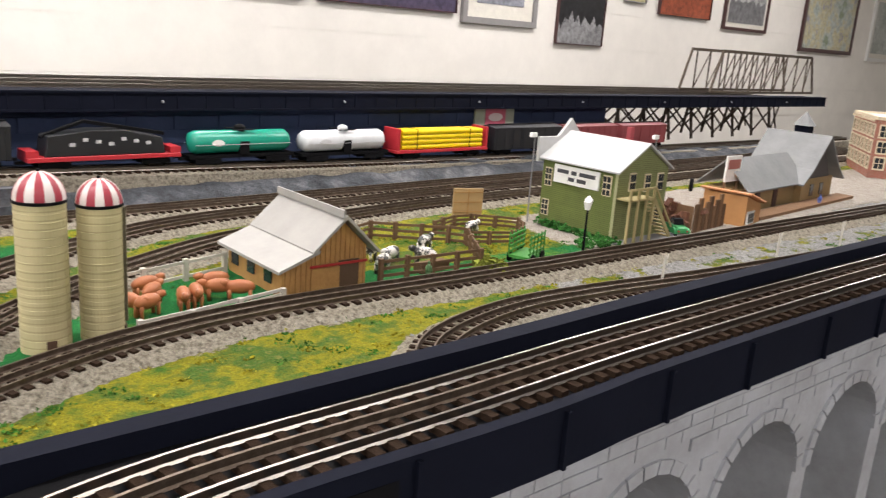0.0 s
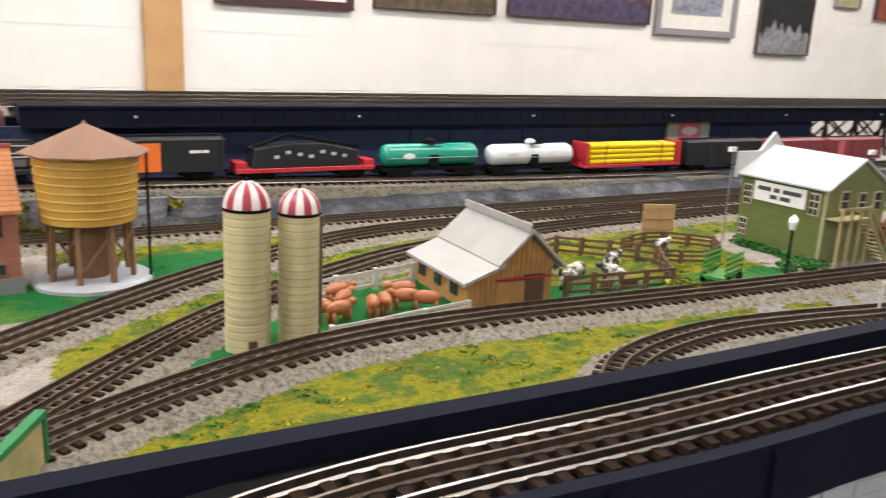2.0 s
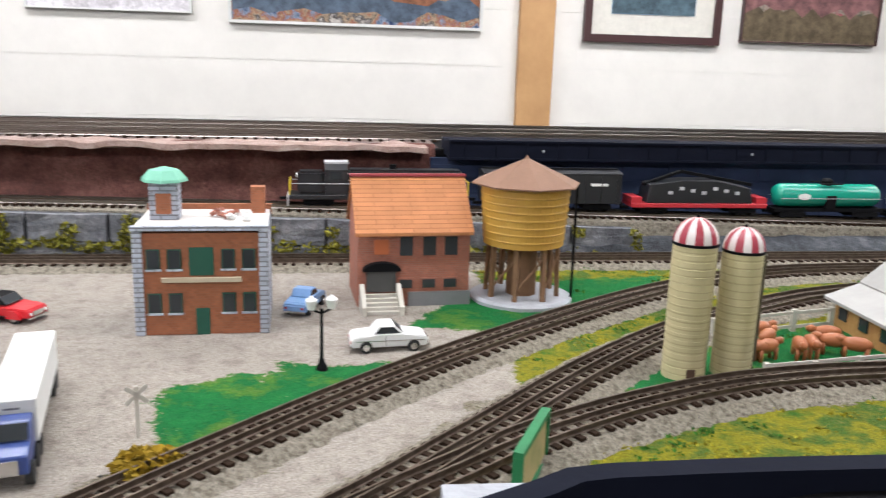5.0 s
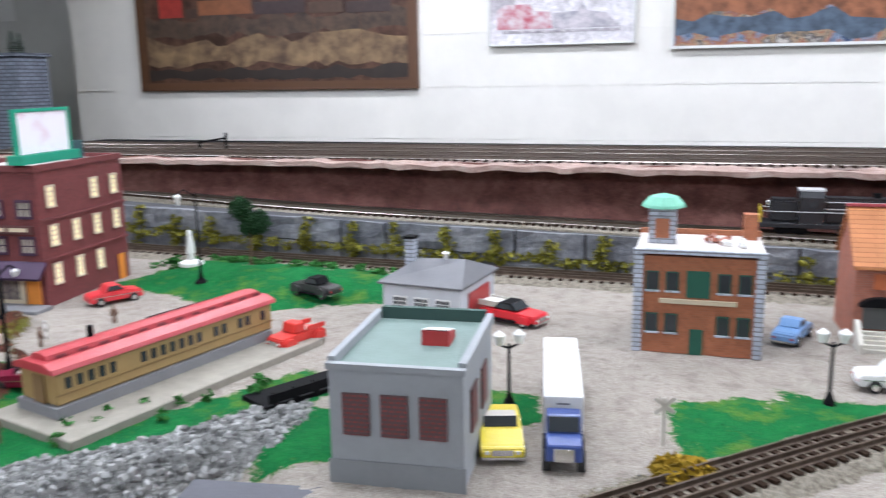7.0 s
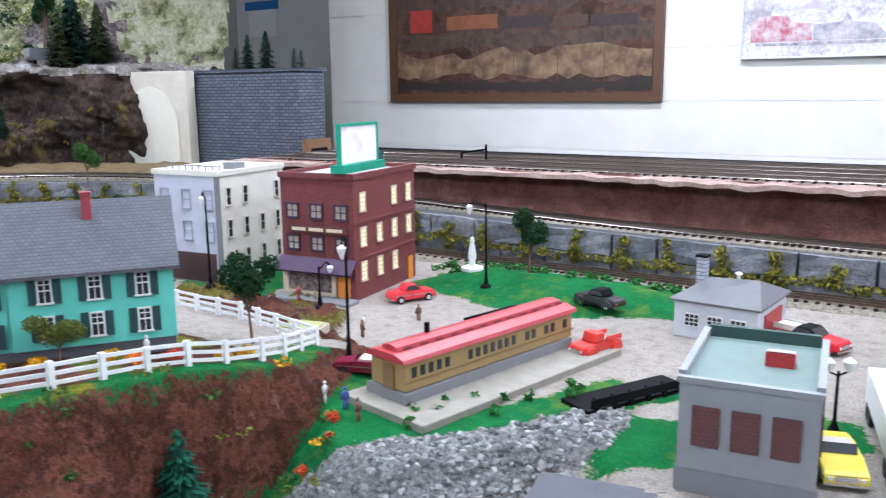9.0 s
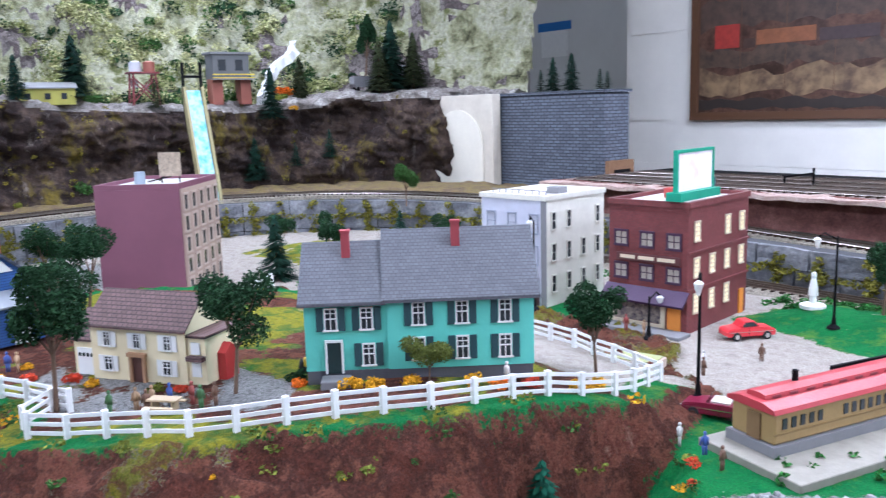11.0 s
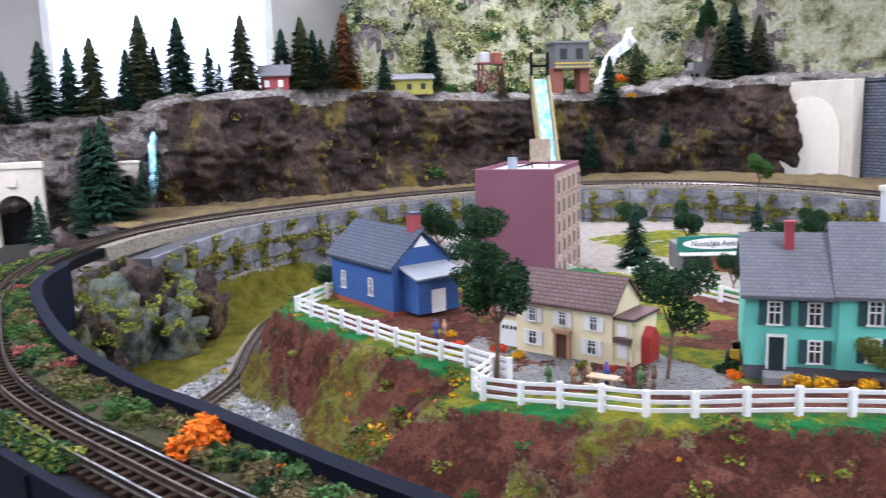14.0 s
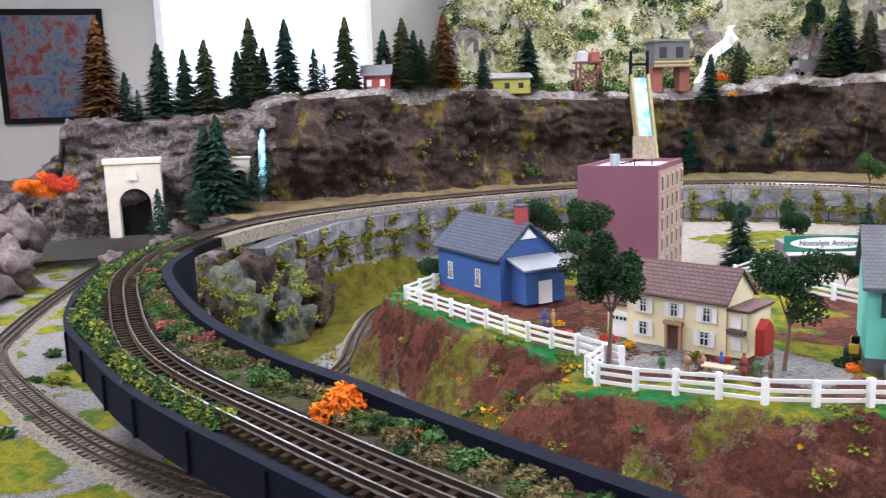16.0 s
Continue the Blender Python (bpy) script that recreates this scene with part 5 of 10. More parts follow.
part("garage_roof", Mesh().prism([(0.006, 0.048), (0.05, 0.082), (DY, 0.05), (DY, 0.053), (0.05, 0.086), (0.006, 0.051)], "x", -0.05, -0.0004), M_ROOF_BROWN, h)
part("garage_door", Mesh().box(-0.038, -0.006, 0.0095, 0.0118, 0, 0.038), M_WHITE, h)
for i in range(4):
    part("garage_pane", Mesh().box(-0.035 + i * 0.0075, -0.0305 + i * 0.0075, 0.0086, 0.0094, 0.026, 0.031), M_GLASS_DARK, h)
for u in (0.18, 0.5, 0.82):
    win_at(h, L2 * u, 0.048, 0.014, 0.02, M_WHITE)
for u in (0.18, 0.80):
    win_at(h, L2 * u, 0.014, 0.016, 0.02, M_WHITE)
part("door", Mesh().box(L2 * 0.5 - 0.009, L2 * 0.5 + 0.009, -0.0022, -0.0002, 0, 0.036), P("door_brown", (0.10, 0.04, 0.03)), h)
part("door_surround", Mesh().box(L2 * 0.5 - 0.014, L2 * 0.5 - 0.0095, -0.005, -0.0002, 0, 0.036).box(L2 * 0.5 + 0.0095, L2 * 0.5 + 0.014, -0.005, -0.0002, 0, 0.036).box(L2 * 0.5 - 0.016, L2 * 0.5 + 0.016, -0.007, -0.0002, 0.0362, 0.041), P("tan_trim", (0.45, 0.26, 0.14)), h)
part("side_wing", Mesh().box(L2 + 0.0003, L2 + 0.03, 0.004, DY - 0.006, 0, 0.066), M_YEL, h)
part("wing_roof", Mesh().box(L2 + 0.0004, L2 + 0.034, 0.0, DY - 0.002, 0.0664, 0.070), M_ROOF_BROWN, h)
part("red_porch", Mesh().prism([(0.03, 0), (0.06, 0), (0.06, 0.040), (0.045, 0.052), (0.03, 0.040)], "x", L2 + 0.0304, L2 + 0.044), M_RED, h)
part("wing_window", Mesh().box(L2 + 0.007, L2 + 0.022, 0.0018, 0.0038, 0.014, 0.034), M_WHITE, h)
part("wing_window", Mesh().box(L2 + 0.007, L2 + 0.022, 0.0018, 0.0038, 0.044, 0.060), M_WHITE, h)
part("wing_awning", Mesh().box(L2 + 0.003, L2 + 0.03, -0.006, 0.0036, 0.0365, 0.0425), M_ROOF_BROWN, h)
part("chimney", Mesh().box(-0.012, -0.004, DY / 2 - 0.006, DY / 2 + 0.006, 0.07, 0.105), M_YEL, h)

# blue house
M_BLUE = mat_rows("blue_siding", (0.035, 0.10, 0.30), (0.02, 0.06, 0.2), 2.0, 0.0042, gap=0.12, vary=0.05, bump=0.6)
b0, b1 = (-2.078, 0.030), (-1.878, 0.089)
ang = math.degrees(math.atan2(b1[1] - b0[1], b1[0] - b0[0]))
LB = math.hypot(b1[0] - b0[0], b1[1] - b0[1])
zb = zat(-1.95, 0.09) - 0.002
h = thing("blue_house", b0[0], b0[1], zb, ang, "blue clapboard house with slate-grey roof and white windows", "house")
HB2, DB = 1.292 - zb, 0.118
part("wall", Mesh().prism([(0, 0.008), (DB, 0.008), (DB, HB2), (DB / 2, HB2 + 0.050), (0, HB2)], "x", 0, LB), M_BLUE, h)
part("foundation", Mesh().box(-0.003, LB + 0.003, -0.003, DB + 0.003, -0.006, 0.0078), P("brick_red", (0.30, 0.07, 0.05)), h)
k = 0.050 / (DB / 2)
M_ROOF_BLUE = mat_rows("slate_shingle", (0.06, 0.075, 0.11), (0.03, 0.035, 0.05), 0.009, 0.0048, gap=0.14, axis="roof_x")
part("roof", Mesh().prism([(-0.008, HB2 - 0.008 * k), (DB / 2, HB2 + 0.050), (DB + 0.008, HB2 - 0.008 * k), (DB + 0.008, HB2 - 0.008 * k + 0.004), (DB / 2, HB2 + 0.055), (-0.008, HB2 - 0.008 * k + 0.004)], "x", -0.007, LB + 0.007), M_ROOF_BLUE, h)
for u in (0.22, 0.67):
    win_at(h, LB * u, 0.026, 0.014, 0.03)
part("gable_vent", Mesh().prism([(DB / 2 - 0.016, HB2 + 0.026), (DB / 2 + 0.016, HB2 + 0.026), (DB / 2, HB2 + 0.044)], "x", LB + 0.0003, LB + 0.002), M_WHITE, h)
part("porch", Mesh().prism([(0.02, 0.008), (0.10, 0.008), (0.10, HB2 - 0.018), (0.02, HB2 - 0.018)], "x", LB + 0.0003, LB + 0.045), M_BLUE, h)
part("porch_roof", Mesh().prism([(LB + 0.0004, HB2 - 0.006), (LB + 0.052, HB2 - 0.02), (LB + 0.052, HB2 - 0.017), (LB + 0.0004, HB2 - 0.002)], "y", 0.012, 0.108), P("pale_grey_roof", (0.24, 0.26, 0.29)), h)
part("porch_door", Mesh().box(LB + 0.0452, LB + 0.047, 0.045, 0.072, 0.008, 0.046), M_WHITE, h)
c = part("chimney", Mesh().box(LB * 0.86, LB * 0.86 + 0.018, DB / 2 - 0.008, DB / 2 + 0.008, HB2 + 0.04, HB2 + 0.078), M_CHIM, h)
part("chimney_cap", Mesh().box(LB * 0.86 - 0.001, LB * 0.86 + 0.019, DB / 2 - 0.009, DB / 2 + 0.009, HB2 + 0.0782, HB2 + 0.082), M_ROOF_BLUE, c)

# shop with a long sign behind the village
h = thing("antique_shop", -2.15, 0.936, zat(-2.15, 0.936), 68, "low grey shop with a long green sign board", "shop")
part("wall", Mesh().box(-0.09, 0.09, 0, 0.1, 0, 0.06), M_GREYPAINT, h)
part("shop_window", Mesh().box(-0.08, -0.02, -0.003, -0.0004, 0.008, 0.034), M_GLASS_DARK, h)
part("shop_window", Mesh().box(0.03, 0.08, -0.003, -0.0004, 0.008, 0.034), M_GLASS_DARK, h)
part("door", Mesh().box(-0.012, 0.02, -0.003, -0.0004, 0.0, 0.036), P("shop_door", (0.35, 0.12, 0.05)), h)
part("canopy", Mesh().box(-0.09, 0.09, -0.02, -0.0005, 0.0405, 0.046), M_WHITE, h)
sg = part("sign_board", Mesh().box(-0.095, 0.095, -0.008, -0.0005, 0.049, 0.083), P("sign_green", (0.01, 0.16, 0.11)), h)
part("sign_oval", Mesh().prism([(0.083 * math.cos(a * math.pi / 16), 0.066 + 0.013 * math.sin(a * math.pi / 16)) for a in range(32)], "y", -0.0095, -0.0083), M_WHITE, sg)
text(sg, "Nostalgia Antiques", 0.017, M_NAVY_SH, pose(0, -0.0102, 0.066, 90, 0, 0))

# tall buildings of the town
def block_building(name, x, y, rz, w, d, hh, mwall, label, cat="building", corn=None):
    t = thing(name, x, y, zat(x, y) - 0.001, rz, label, cat)
    part("wall", Mesh().box(0, w, 0, d, 0, hh), mwall, t)
    pm = corn or mwall
    th = 0.005
    part("roof", Mesh().box(th, w - th, th, d - th, hh + 0.0002, hh + 0.003), P(name + "_roof", (0.55, 0.52, 0.50)), t)
    part("cornice", Mesh().box(-0.003, w + 0.003, -0.003, th, hh + 0.0003, hh + 0.010).box(-0.003, w + 0.003, d - th, d + 0.003, hh + 0.0003, hh + 0.010).box(-0.003, th, th, d - th, hh + 0.0003, hh + 0.010).box(w - th, w + 0.003, th, d - th, hh + 0.0003, hh + 0.010), pm, t)
    return t


def grid_windows(t, face, w, d, cols, rows, ww, wh, z0, dz, mf, glass=None, panes=(2, 2), skip=()):
    span = w if face == "front" else d
    for r in range(rows):
        for c in range(cols):
            if (r, c) in skip:
                continue
            u = span * (c + 0.5) / cols
            fr = Mesh()
            z = z0 + r * dz
            tk = ww * 0.14
            if face == "front":
                m = Matrix.Identity(4)
            else:
                m = pose(w, 0, 0, 0, 0, 90)
            fr.box(u - ww / 2 - tk, u - ww / 2, -0.0028, -0.0003, z, z + wh, m).box(u + ww / 2, u + ww / 2 + tk, -0.0028, -0.0003, z, z + wh, m)
            fr.box(u - ww / 2 - tk, u + ww / 2 + tk, -0.0034, -0.0003, z + wh, z + wh + tk * 1.3, m).box(u - ww / 2 - tk, u + ww / 2 + tk, -0.004, -0.0003, z - tk * 1.3, z, m)
            for i in range(1, panes[0]):
                fr.box(u - ww / 2 + ww * i / panes[0] - tk * 0.2, u - ww / 2 + ww * i / panes[0] + tk * 0.2, -0.002, -0.001, z, z + wh, m)
            for i in range(1, panes[1]):
                fr.box(u - ww / 2, u + ww / 2, -0.0022, -0.001, z + wh * i / panes[1] - tk * 0.25, z + wh * i / panes[1] + tk * 0.25, m)
            o = part("window", fr, mf, t)
            part("pane", Mesh().box(u - ww / 2, u + ww / 2, -0.0009, -0.0004, z, z + wh, m), glass or M_GLASS_DARK, o)


M_DKBRICK = mat_rows("dark_red_brick", (0.17, 0.035, 0.035), (0.13, 0.04, 0.04), 0.006, 0.003, gap=0.12, bump=0.4)
M_LIT = mat_glow("lit_cream_window", (1.0, 0.86, 0.55), 0.35)
M_CREAMTRIM = P("cream_trim", (0.66, 0.56, 0.40))
e = block_building("hobby_shop_building", -1.475, 1.045, 7, 0.153, 0.225, 0.215, M_DKBRICK, "dark red brick three-storey shop building with purple awning")
grid_windows(e, "right", 0.153, 0.225, 4, 3, 0.015, 0.03, 0.035, 0.062, M_CREAMTRIM, M_LIT, (2, 4), ((0, 3), (2, 1)))
grid_windows(e, "front", 0.153, 0.225, 3, 2, 0.022, 0.022, 0.088, 0.058, P("purple_trim", (0.05, 0.02, 0.05)), P("cream_blind", (0.45, 0.40, 0.33)), (2, 2))
part("door", Mesh().box(0.1533, 0.1555, 0.193, 0.210, 0.0, 0.046), P("orange_door", (0.75, 0.27, 0.03)), e)
part("awning", Mesh().prism([(-0.022, 0.048), (-0.0004, 0.070), (-0.0004, 0.074), (-0.024, 0.052)], "x", -0.004, 0.157), P("purple_awning", (0.04, 0.012, 0.05)), e)
part("shopfront", Mesh().box(0.012, 0.105, -0.002, -0.0004, 0.012, 0.044), mat("shop_glass", (0.3, 0.25, 0.2), 0.2, 0, (0.05, 0.04, 0.06), scale=120, amount=1.0, bump=0), e)
part("shopfront_trim", Mesh().box(0.0, 0.0115, -0.004, -0.0004, 0, 0.046).box(0.1055, 0.114, -0.004, -0.0004, 0, 0.046).box(0.0, 0.114, -0.004, -0.0024, 0.0, 0.0115), M_CREAMTRIM, e)
part("shop_door", Mesh().box(0.118, 0.142, -0.003, -0.0004, 0, 0.044), P("orange_door", (0.70, 0.25, 0.03)), e)
sb = part("name_board", Mesh().box(0.018, 0.140, -0.005, -0.0004, 0.118, 0.131), P("board_brown", (0.10, 0.03, 0.03)), e)
part("lettering_bar", Mesh().box(0.026, 0.055, -0.0058, -0.0052, 0.122, 0.128).box(0.062, 0.092, -0.0058, -0.0052, 0.122, 0.128).box(0.099, 0.132, -0.0058, -0.0052, 0.122, 0.128), M_CREAMTRIM, sb, "cream lettering bars")
part("front_steps", Mesh().box(-0.006, 0.163, -0.045, -0.0045, -0.006, 0.006).bevel(0.001), M_GREYPAINT, e)
part("belt_course", Mesh().box(0.1532, 0.156, -0.001, 0.226, 0.073, 0.077), M_DKBRICK, e)
part("belt_course", Mesh().box(0.1532, 0.156, -0.001, 0.226, 0.137, 0.141), M_DKBRICK, e)
part("roof_hut", Mesh().box(0.05, 0.085, 0.10, 0.14, 0.2185, 0.236), P("roof_red", (0.45, 0.06, 0.05)), e)
part("roof_box", Mesh().box(0.075, 0.10, 0.17, 0.2, 0.2185, 0.25), M_NAVY_SH, e)
M_GREEN_FR = P("sign_frame_green", (0.02, 0.30, 0.18))
bb = thing("billboard", -1.352, 1.118, zat(-1.4, 1.2) + 0.2255, 97, "white billboard in a bright green frame on a rooftop", "billboard")
part("base", Mesh().box(-0.07, 0.07, -0.014, 0.014, 0, 0.014), M_GREEN_FR, bb)
part("frame", Mesh().box(-0.065, -0.060, -0.004, 0.004, 0.0142, 0.084).box(0.060, 0.065, -0.004, 0.004, 0.0142, 0.084).box(-0.060, 0.060, -0.004, 0.004, 0.079, 0.084), M_GREEN_FR, bb)
part("panel", Mesh().box(-0.0598, 0.0598, -0.002, 0.002, 0.0145, 0.0788), mat("pale_poster", (0.85, 0.80, 0.86), 0.5, 0, (0.65, 0.35, 0.45), scale=14, amount=0.6, bump=0, contrast=(0.3, 0.45)), bb)
M_OFFWHITE = P("off_white_paint", (0.70, 0.68, 0.60))
w = block_building("white_building", -1.79, 1.02, 6, 0.165, 0.195, 0.21, M_OFFWHITE, "off-white three-storey building with narrow dark windows")
grid_windows(w, "right", 0.165, 0.195, 4, 3, 0.012, 0.032, 0.03, 0.062, M_OFFWHITE, None, (1, 2), ((2, 2),))
grid_windows(w, "front", 0.165, 0.195, 3, 2, 0.018, 0.034, 0.085, 0.062, P("blue_grey_trim", (0.30, 0.32, 0.40)), None, (1, 2))
part("front_face", Mesh().box(0.002, 0.155, -0.0012, -0.0003, 0.0, 0.2098), P("lilac_white", (0.52, 0.53, 0.62)), w)
part("quoins", Mesh().box(0.156, 0.168, -0.003, -0.0004, 0.0, 0.2095), M_GREYPAINT, w)
part("shopfront", Mesh().box(0.01, 0.15, -0.004, -0.0015, 0.004, 0.06), P("dark_shopfront", (0.06, 0.03, 0.03)), w)
for i in range(9):
    part("roof_post", Mesh().cyl(0.015 + i * 0.017, 0.02, 0.213, 0.226, 0.0011, None, 6), M_GREYPAINT, w)
part("roof_rail", Mesh().box(0.01, 0.155, 0.0192, 0.0208, 0.2262, 0.2275), M_GREYPAINT, w)
part("roof_hatch", Mesh().box(0.09, 0.12, 0.1, 0.13, 0.2135, 0.226), M_GREYPAINT, w)
M_PURPLE = mat("mauve_paint", (0.20, 0.075, 0.11), 0.7, 0, (0.16, 0.06, 0.09), scale=9, amount=0.6, bump=0.1)
M_TAN = P("tan_stone", (0.40, 0.30, 0.24))
pu = thing("purple_building", -2.314, 0.409, 1.150, 50, "mauve four-storey warehouse with tan stone windows", "building")
part("wall", Mesh().box(0, 0.20, 0, 0.23, 0, 0.245), M_PURPLE, pu)
part("roof", Mesh().box(0.006, 0.194, 0.006, 0.224, 0.2452, 0.248), P("mauve_roof", (0.40, 0.38, 0.37)), pu)
part("parapet", Mesh().box(0, 0.2, 0, 0.0055, 0.2453, 0.256).box(0, 0.2, 0.2245, 0.23, 0.2453, 0.256).box(0, 0.0055, 0.0057, 0.2243, 0.2453, 0.256).box(0.1945, 0.2, 0.0057, 0.2243, 0.2453, 0.256), M_PURPLE, pu)
part("stone_face", Mesh().box(0.2003, 0.203, 0.004, 0.226, 0.0, 0.244), M_TAN, pu)
for r in range(5):
    for c in range(5):
        u, z = 0.025 + c * 0.045, 0.02 + r * 0.045
        o = part("window", Mesh().box(0.2032, 0.2055, u - 0.013, u - 0.009, z, z + 0.030).box(0.2032, 0.2055, u + 0.009, u + 0.013, z, z + 0.030).box(0.2032, 0.2065, u - 0.014, u + 0.014, z + 0.0302, z + 0.035).box(0.2032, 0.207, u - 0.014, u + 0.014, z - 0.004, z - 0.0002), P("stone_trim", (0.5, 0.40, 0.33)) if r == 0 and c == 0 else bpy.data.materials["stone_trim"], pu)
        part("pane", Mesh().box(0.2031, 0.2036, u - 0.009, u + 0.009, z, z + 0.030), M_GLASS_DARK, o)
part("water_tank", Mesh().cyl(0.06, 0.10, 0.2482, 0.275, 0.013, 0.012, 12), P("tank_blue_grey", (0.30, 0.36, 0.42)), pu)
rb = part("roof_sign", Mesh().box(0.10, 0.155, 0.12, 0.123, 0.262, 0.315), mat("worn_sign", (0.45, 0.36, 0.26), 0.8, 0, (0.2, 0.16, 0.12), scale=90, amount=0.9), pu)
part("sign_strut", Mesh().rod((0.105, 0.122, 0.248), (0.105, 0.122, 0.27), 0.0015).rod((0.15, 0.122, 0.248), (0.15, 0.122, 0.27), 0.0015).rod((0.08, 0.16, 0.249), (0.15, 0.124, 0.29), 0.0015).rod((0.06, 0.14, 0.249), (0.13, 0.122, 0.262), 0.0015), M_BLACK, rb)
pu.matrix_basis = pu.matrix_basis @ Matrix.Diagonal((0.89, 1.17, 1, 1))
# white fences round the village
def fence(name, pts, label, post_gap=0.048, hgt=0.028, m=None, rails=3, on=None):
    f = thing(name, 0, 0, 0, 0, label, "fence")
    line = spline([(x, y, 0) for x, y in pts], 0.004)
    line = [Vector((p.x, p.y, zat(p.x, p.y) if on is None else on)) for p in line]
    gone, posts = 1.0, []
    for i, p in enumerate(line):
        if i:
            gone += (line[i] - line[i - 1]).to_2d().length
        if gone >= post_gap or i == len(line) - 1:
            posts.append(p)
            gone = 0
    for p in posts:
        part("post", Mesh().box(p.x - 0.003, p.x + 0.003, p.y - 0.003, p.y + 0.003, p.z - 0.006, p.z + hgt + random.uniform(-0.001, 0.002)), m, f)
    for a, b in zip(posts, posts[1:]):
        for r in range(rails):
            zz = hgt * (0.22 + 0.68 * r / (rails - 1))
            part("rail", Mesh().bar(a + Vector((0, 0, zz + random.uniform(-0.0006, 0.0006))), b + Vector((0, 0, zz + random.uniform(-0.0006, 0.0006))), 0.0016, 0.0042), m, f)
    return f


def straight(pts):
    out = []
    for a, b in zip(pts, pts[1:]):
        for k in range(6):
            out.append((a[0] + (b[0] - a[0]) * k / 6, a[1] + (b[1] - a[1]) * k / 6))
    return out + [pts[-1]]


M_FENCE = P("white_fence_paint", (0.80, 0.80, 0.79), 0.55, amount=0.2)
wf = "white painted three-rail board fence along the bank edge"
fence("board_fence", straight(FENCE), wf, m=M_FENCE)
fence("board_fence", straight(FENCE2), wf, m=M_FENCE)
fence("board_fence", straight([(-2.35, 0.62), (-2.1, 0.60), (-1.95, 0.62)]), "white board fence behind the houses", m=M_FENCE)
fence("board_fence", straight([(-1.78, 0.60), (-1.62, 0.66)]), "white board fence at the roadside", m=M_FENCE)

# ---- farm ----
M_CREAM = mat_rows("silo_cream", (0.50, 0.44, 0.25), (0.38, 0.33, 0.18), 2.0, 0.0085, rough=0.55, gap=0.09, vary=0.04, bump=0.2)
M_DOME_R, M_DOME_W = P("dome_red", (0.33, 0.03, 0.05), 0.35), P("dome_white", (0.68, 0.62, 0.60), 0.35)


def silo(x, y, r, hgt, rz, label):
    t = thing("silo", x, y, zat(x, y) - 0.002, rz, label, "silo", "farm silos")
    n = int(hgt / 0.0078)
    prof = []
    for i in range(n):
        z = hgt * i / n
        prof += [(r, z), (r, z + hgt / n * 0.86), (r * 1.012, z + hgt / n * 0.88), (r * 1.012, z + hgt / n * 0.98)]
    prof.append((r, hgt))
    part("body", Mesh().lathe(prof, 40), M_CREAM, t)
    part("collar", Mesh().lathe([(r * 1.03, hgt + 0.0002), (r * 1.05, hgt + 0.001), (r * 1.05, hgt + 0.003), (r * 1.02, hgt + 0.0032)], 40), M_BLACK, t)
    for k in range(16):
        me = Mesh()
        a0, a1 = 2 * math.pi * k / 16, 2 * math.pi * (k + 1) / 16
        rows = []
        for j in range(7):
            e = math.pi / 2 * j / 6
            rr, zz = r * 1.0 * math.cos(e) + 0.0004, hgt + 0.0034 + r * 1.12 * math.sin(e)
            rows.append([me.bm.verts.new((rr * math.cos(a), rr * math.sin(a), zz)) for a in (a0, (a0 + a1) / 2, a1)])
        for a, b in zip(rows, rows[1:]):
            for q in range(2):
                me.bm.faces.new((a[q], a[q + 1], b[q + 1], b[q]))
        part("dome_gore", me, M_DOME_R if k % 2 else M_DOME_W, t, smooth=True)
    part("dome_knob", Mesh().ball((0, 0, hgt + 0.0044 + r * 1.12), 0.002, 1), M_BLACK, t)
    part("door", Mesh().box(-0.0045, 0.0045, -r - 0.0012, -r + 0.002, 0.001, 0.016), P("silo_door", (0.07, 0.035, 0.02)), t)
    return t


silo(0.196, 0.947, 0.0235, 0.150, -5, "tall cream stave silo with red and white striped dome")
s2 = silo(0.252, 0.947, 0.0218, 0.142, 60, "shorter cream silo with a dark ladder chute")
part("chute", Mesh().box(0.0195, 0.0245, -0.004, 0.004, 0.02, 0.141, pose(0, 0, 0, 0, 0, -85)), P("chute_dark", (0.10, 0.085, 0.05)), s2)

M_BARN = mat("barn_board", (0.46, 0.25, 0.08), 0.75, 0, (0.30, 0.15, 0.05), scale=35, amount=0.7, bump=0.25)
M_TIN = mat("tin_roof", (0.36, 0.35, 0.33), 0.6, 0, (0.27, 0.265, 0.25), scale=20, amount=0.5, bump=0.08)
b = thing("barn", 0.475, 0.963, zat(0.53, 1.0) - 0.001, -2, "honey-brown board barn with pale tin roof and red trim", "barn")
WB, DBN = 0.126, 0.145
part("wall", Mesh().prism([(0, 0), (0.045, 0), (0.045, 0.058), (0, 0.042)], "y", 0.0, DBN), M_BARN, b)
part("wall", Mesh().prism([(0.0452, 0), (WB, 0), (WB, 0.056), (0.085, 0.094), (0.0452, 0.060)], "y", 0.003, DBN), M_BARN, b)
part("roof", Mesh().prism([(-0.012, 0.036), (0.046, 0.0565), (0.046, 0.0605), (-0.012, 0.040)], "y", -0.012, DBN + 0.01), M_TIN, b)
part("roof", Mesh().prism([(0.036, 0.055), (0.085, 0.097), (WB + 0.012, 0.047), (WB + 0.012, 0.051), (0.085, 0.102), (0.036, 0.059)], "y", -0.012, DBN + 0.01), M_TIN, b)
part("ridge_board", Mesh().box(0.078, 0.081, -0.013, DBN + 0.011, 0.099, 0.109), M_TIN, b)
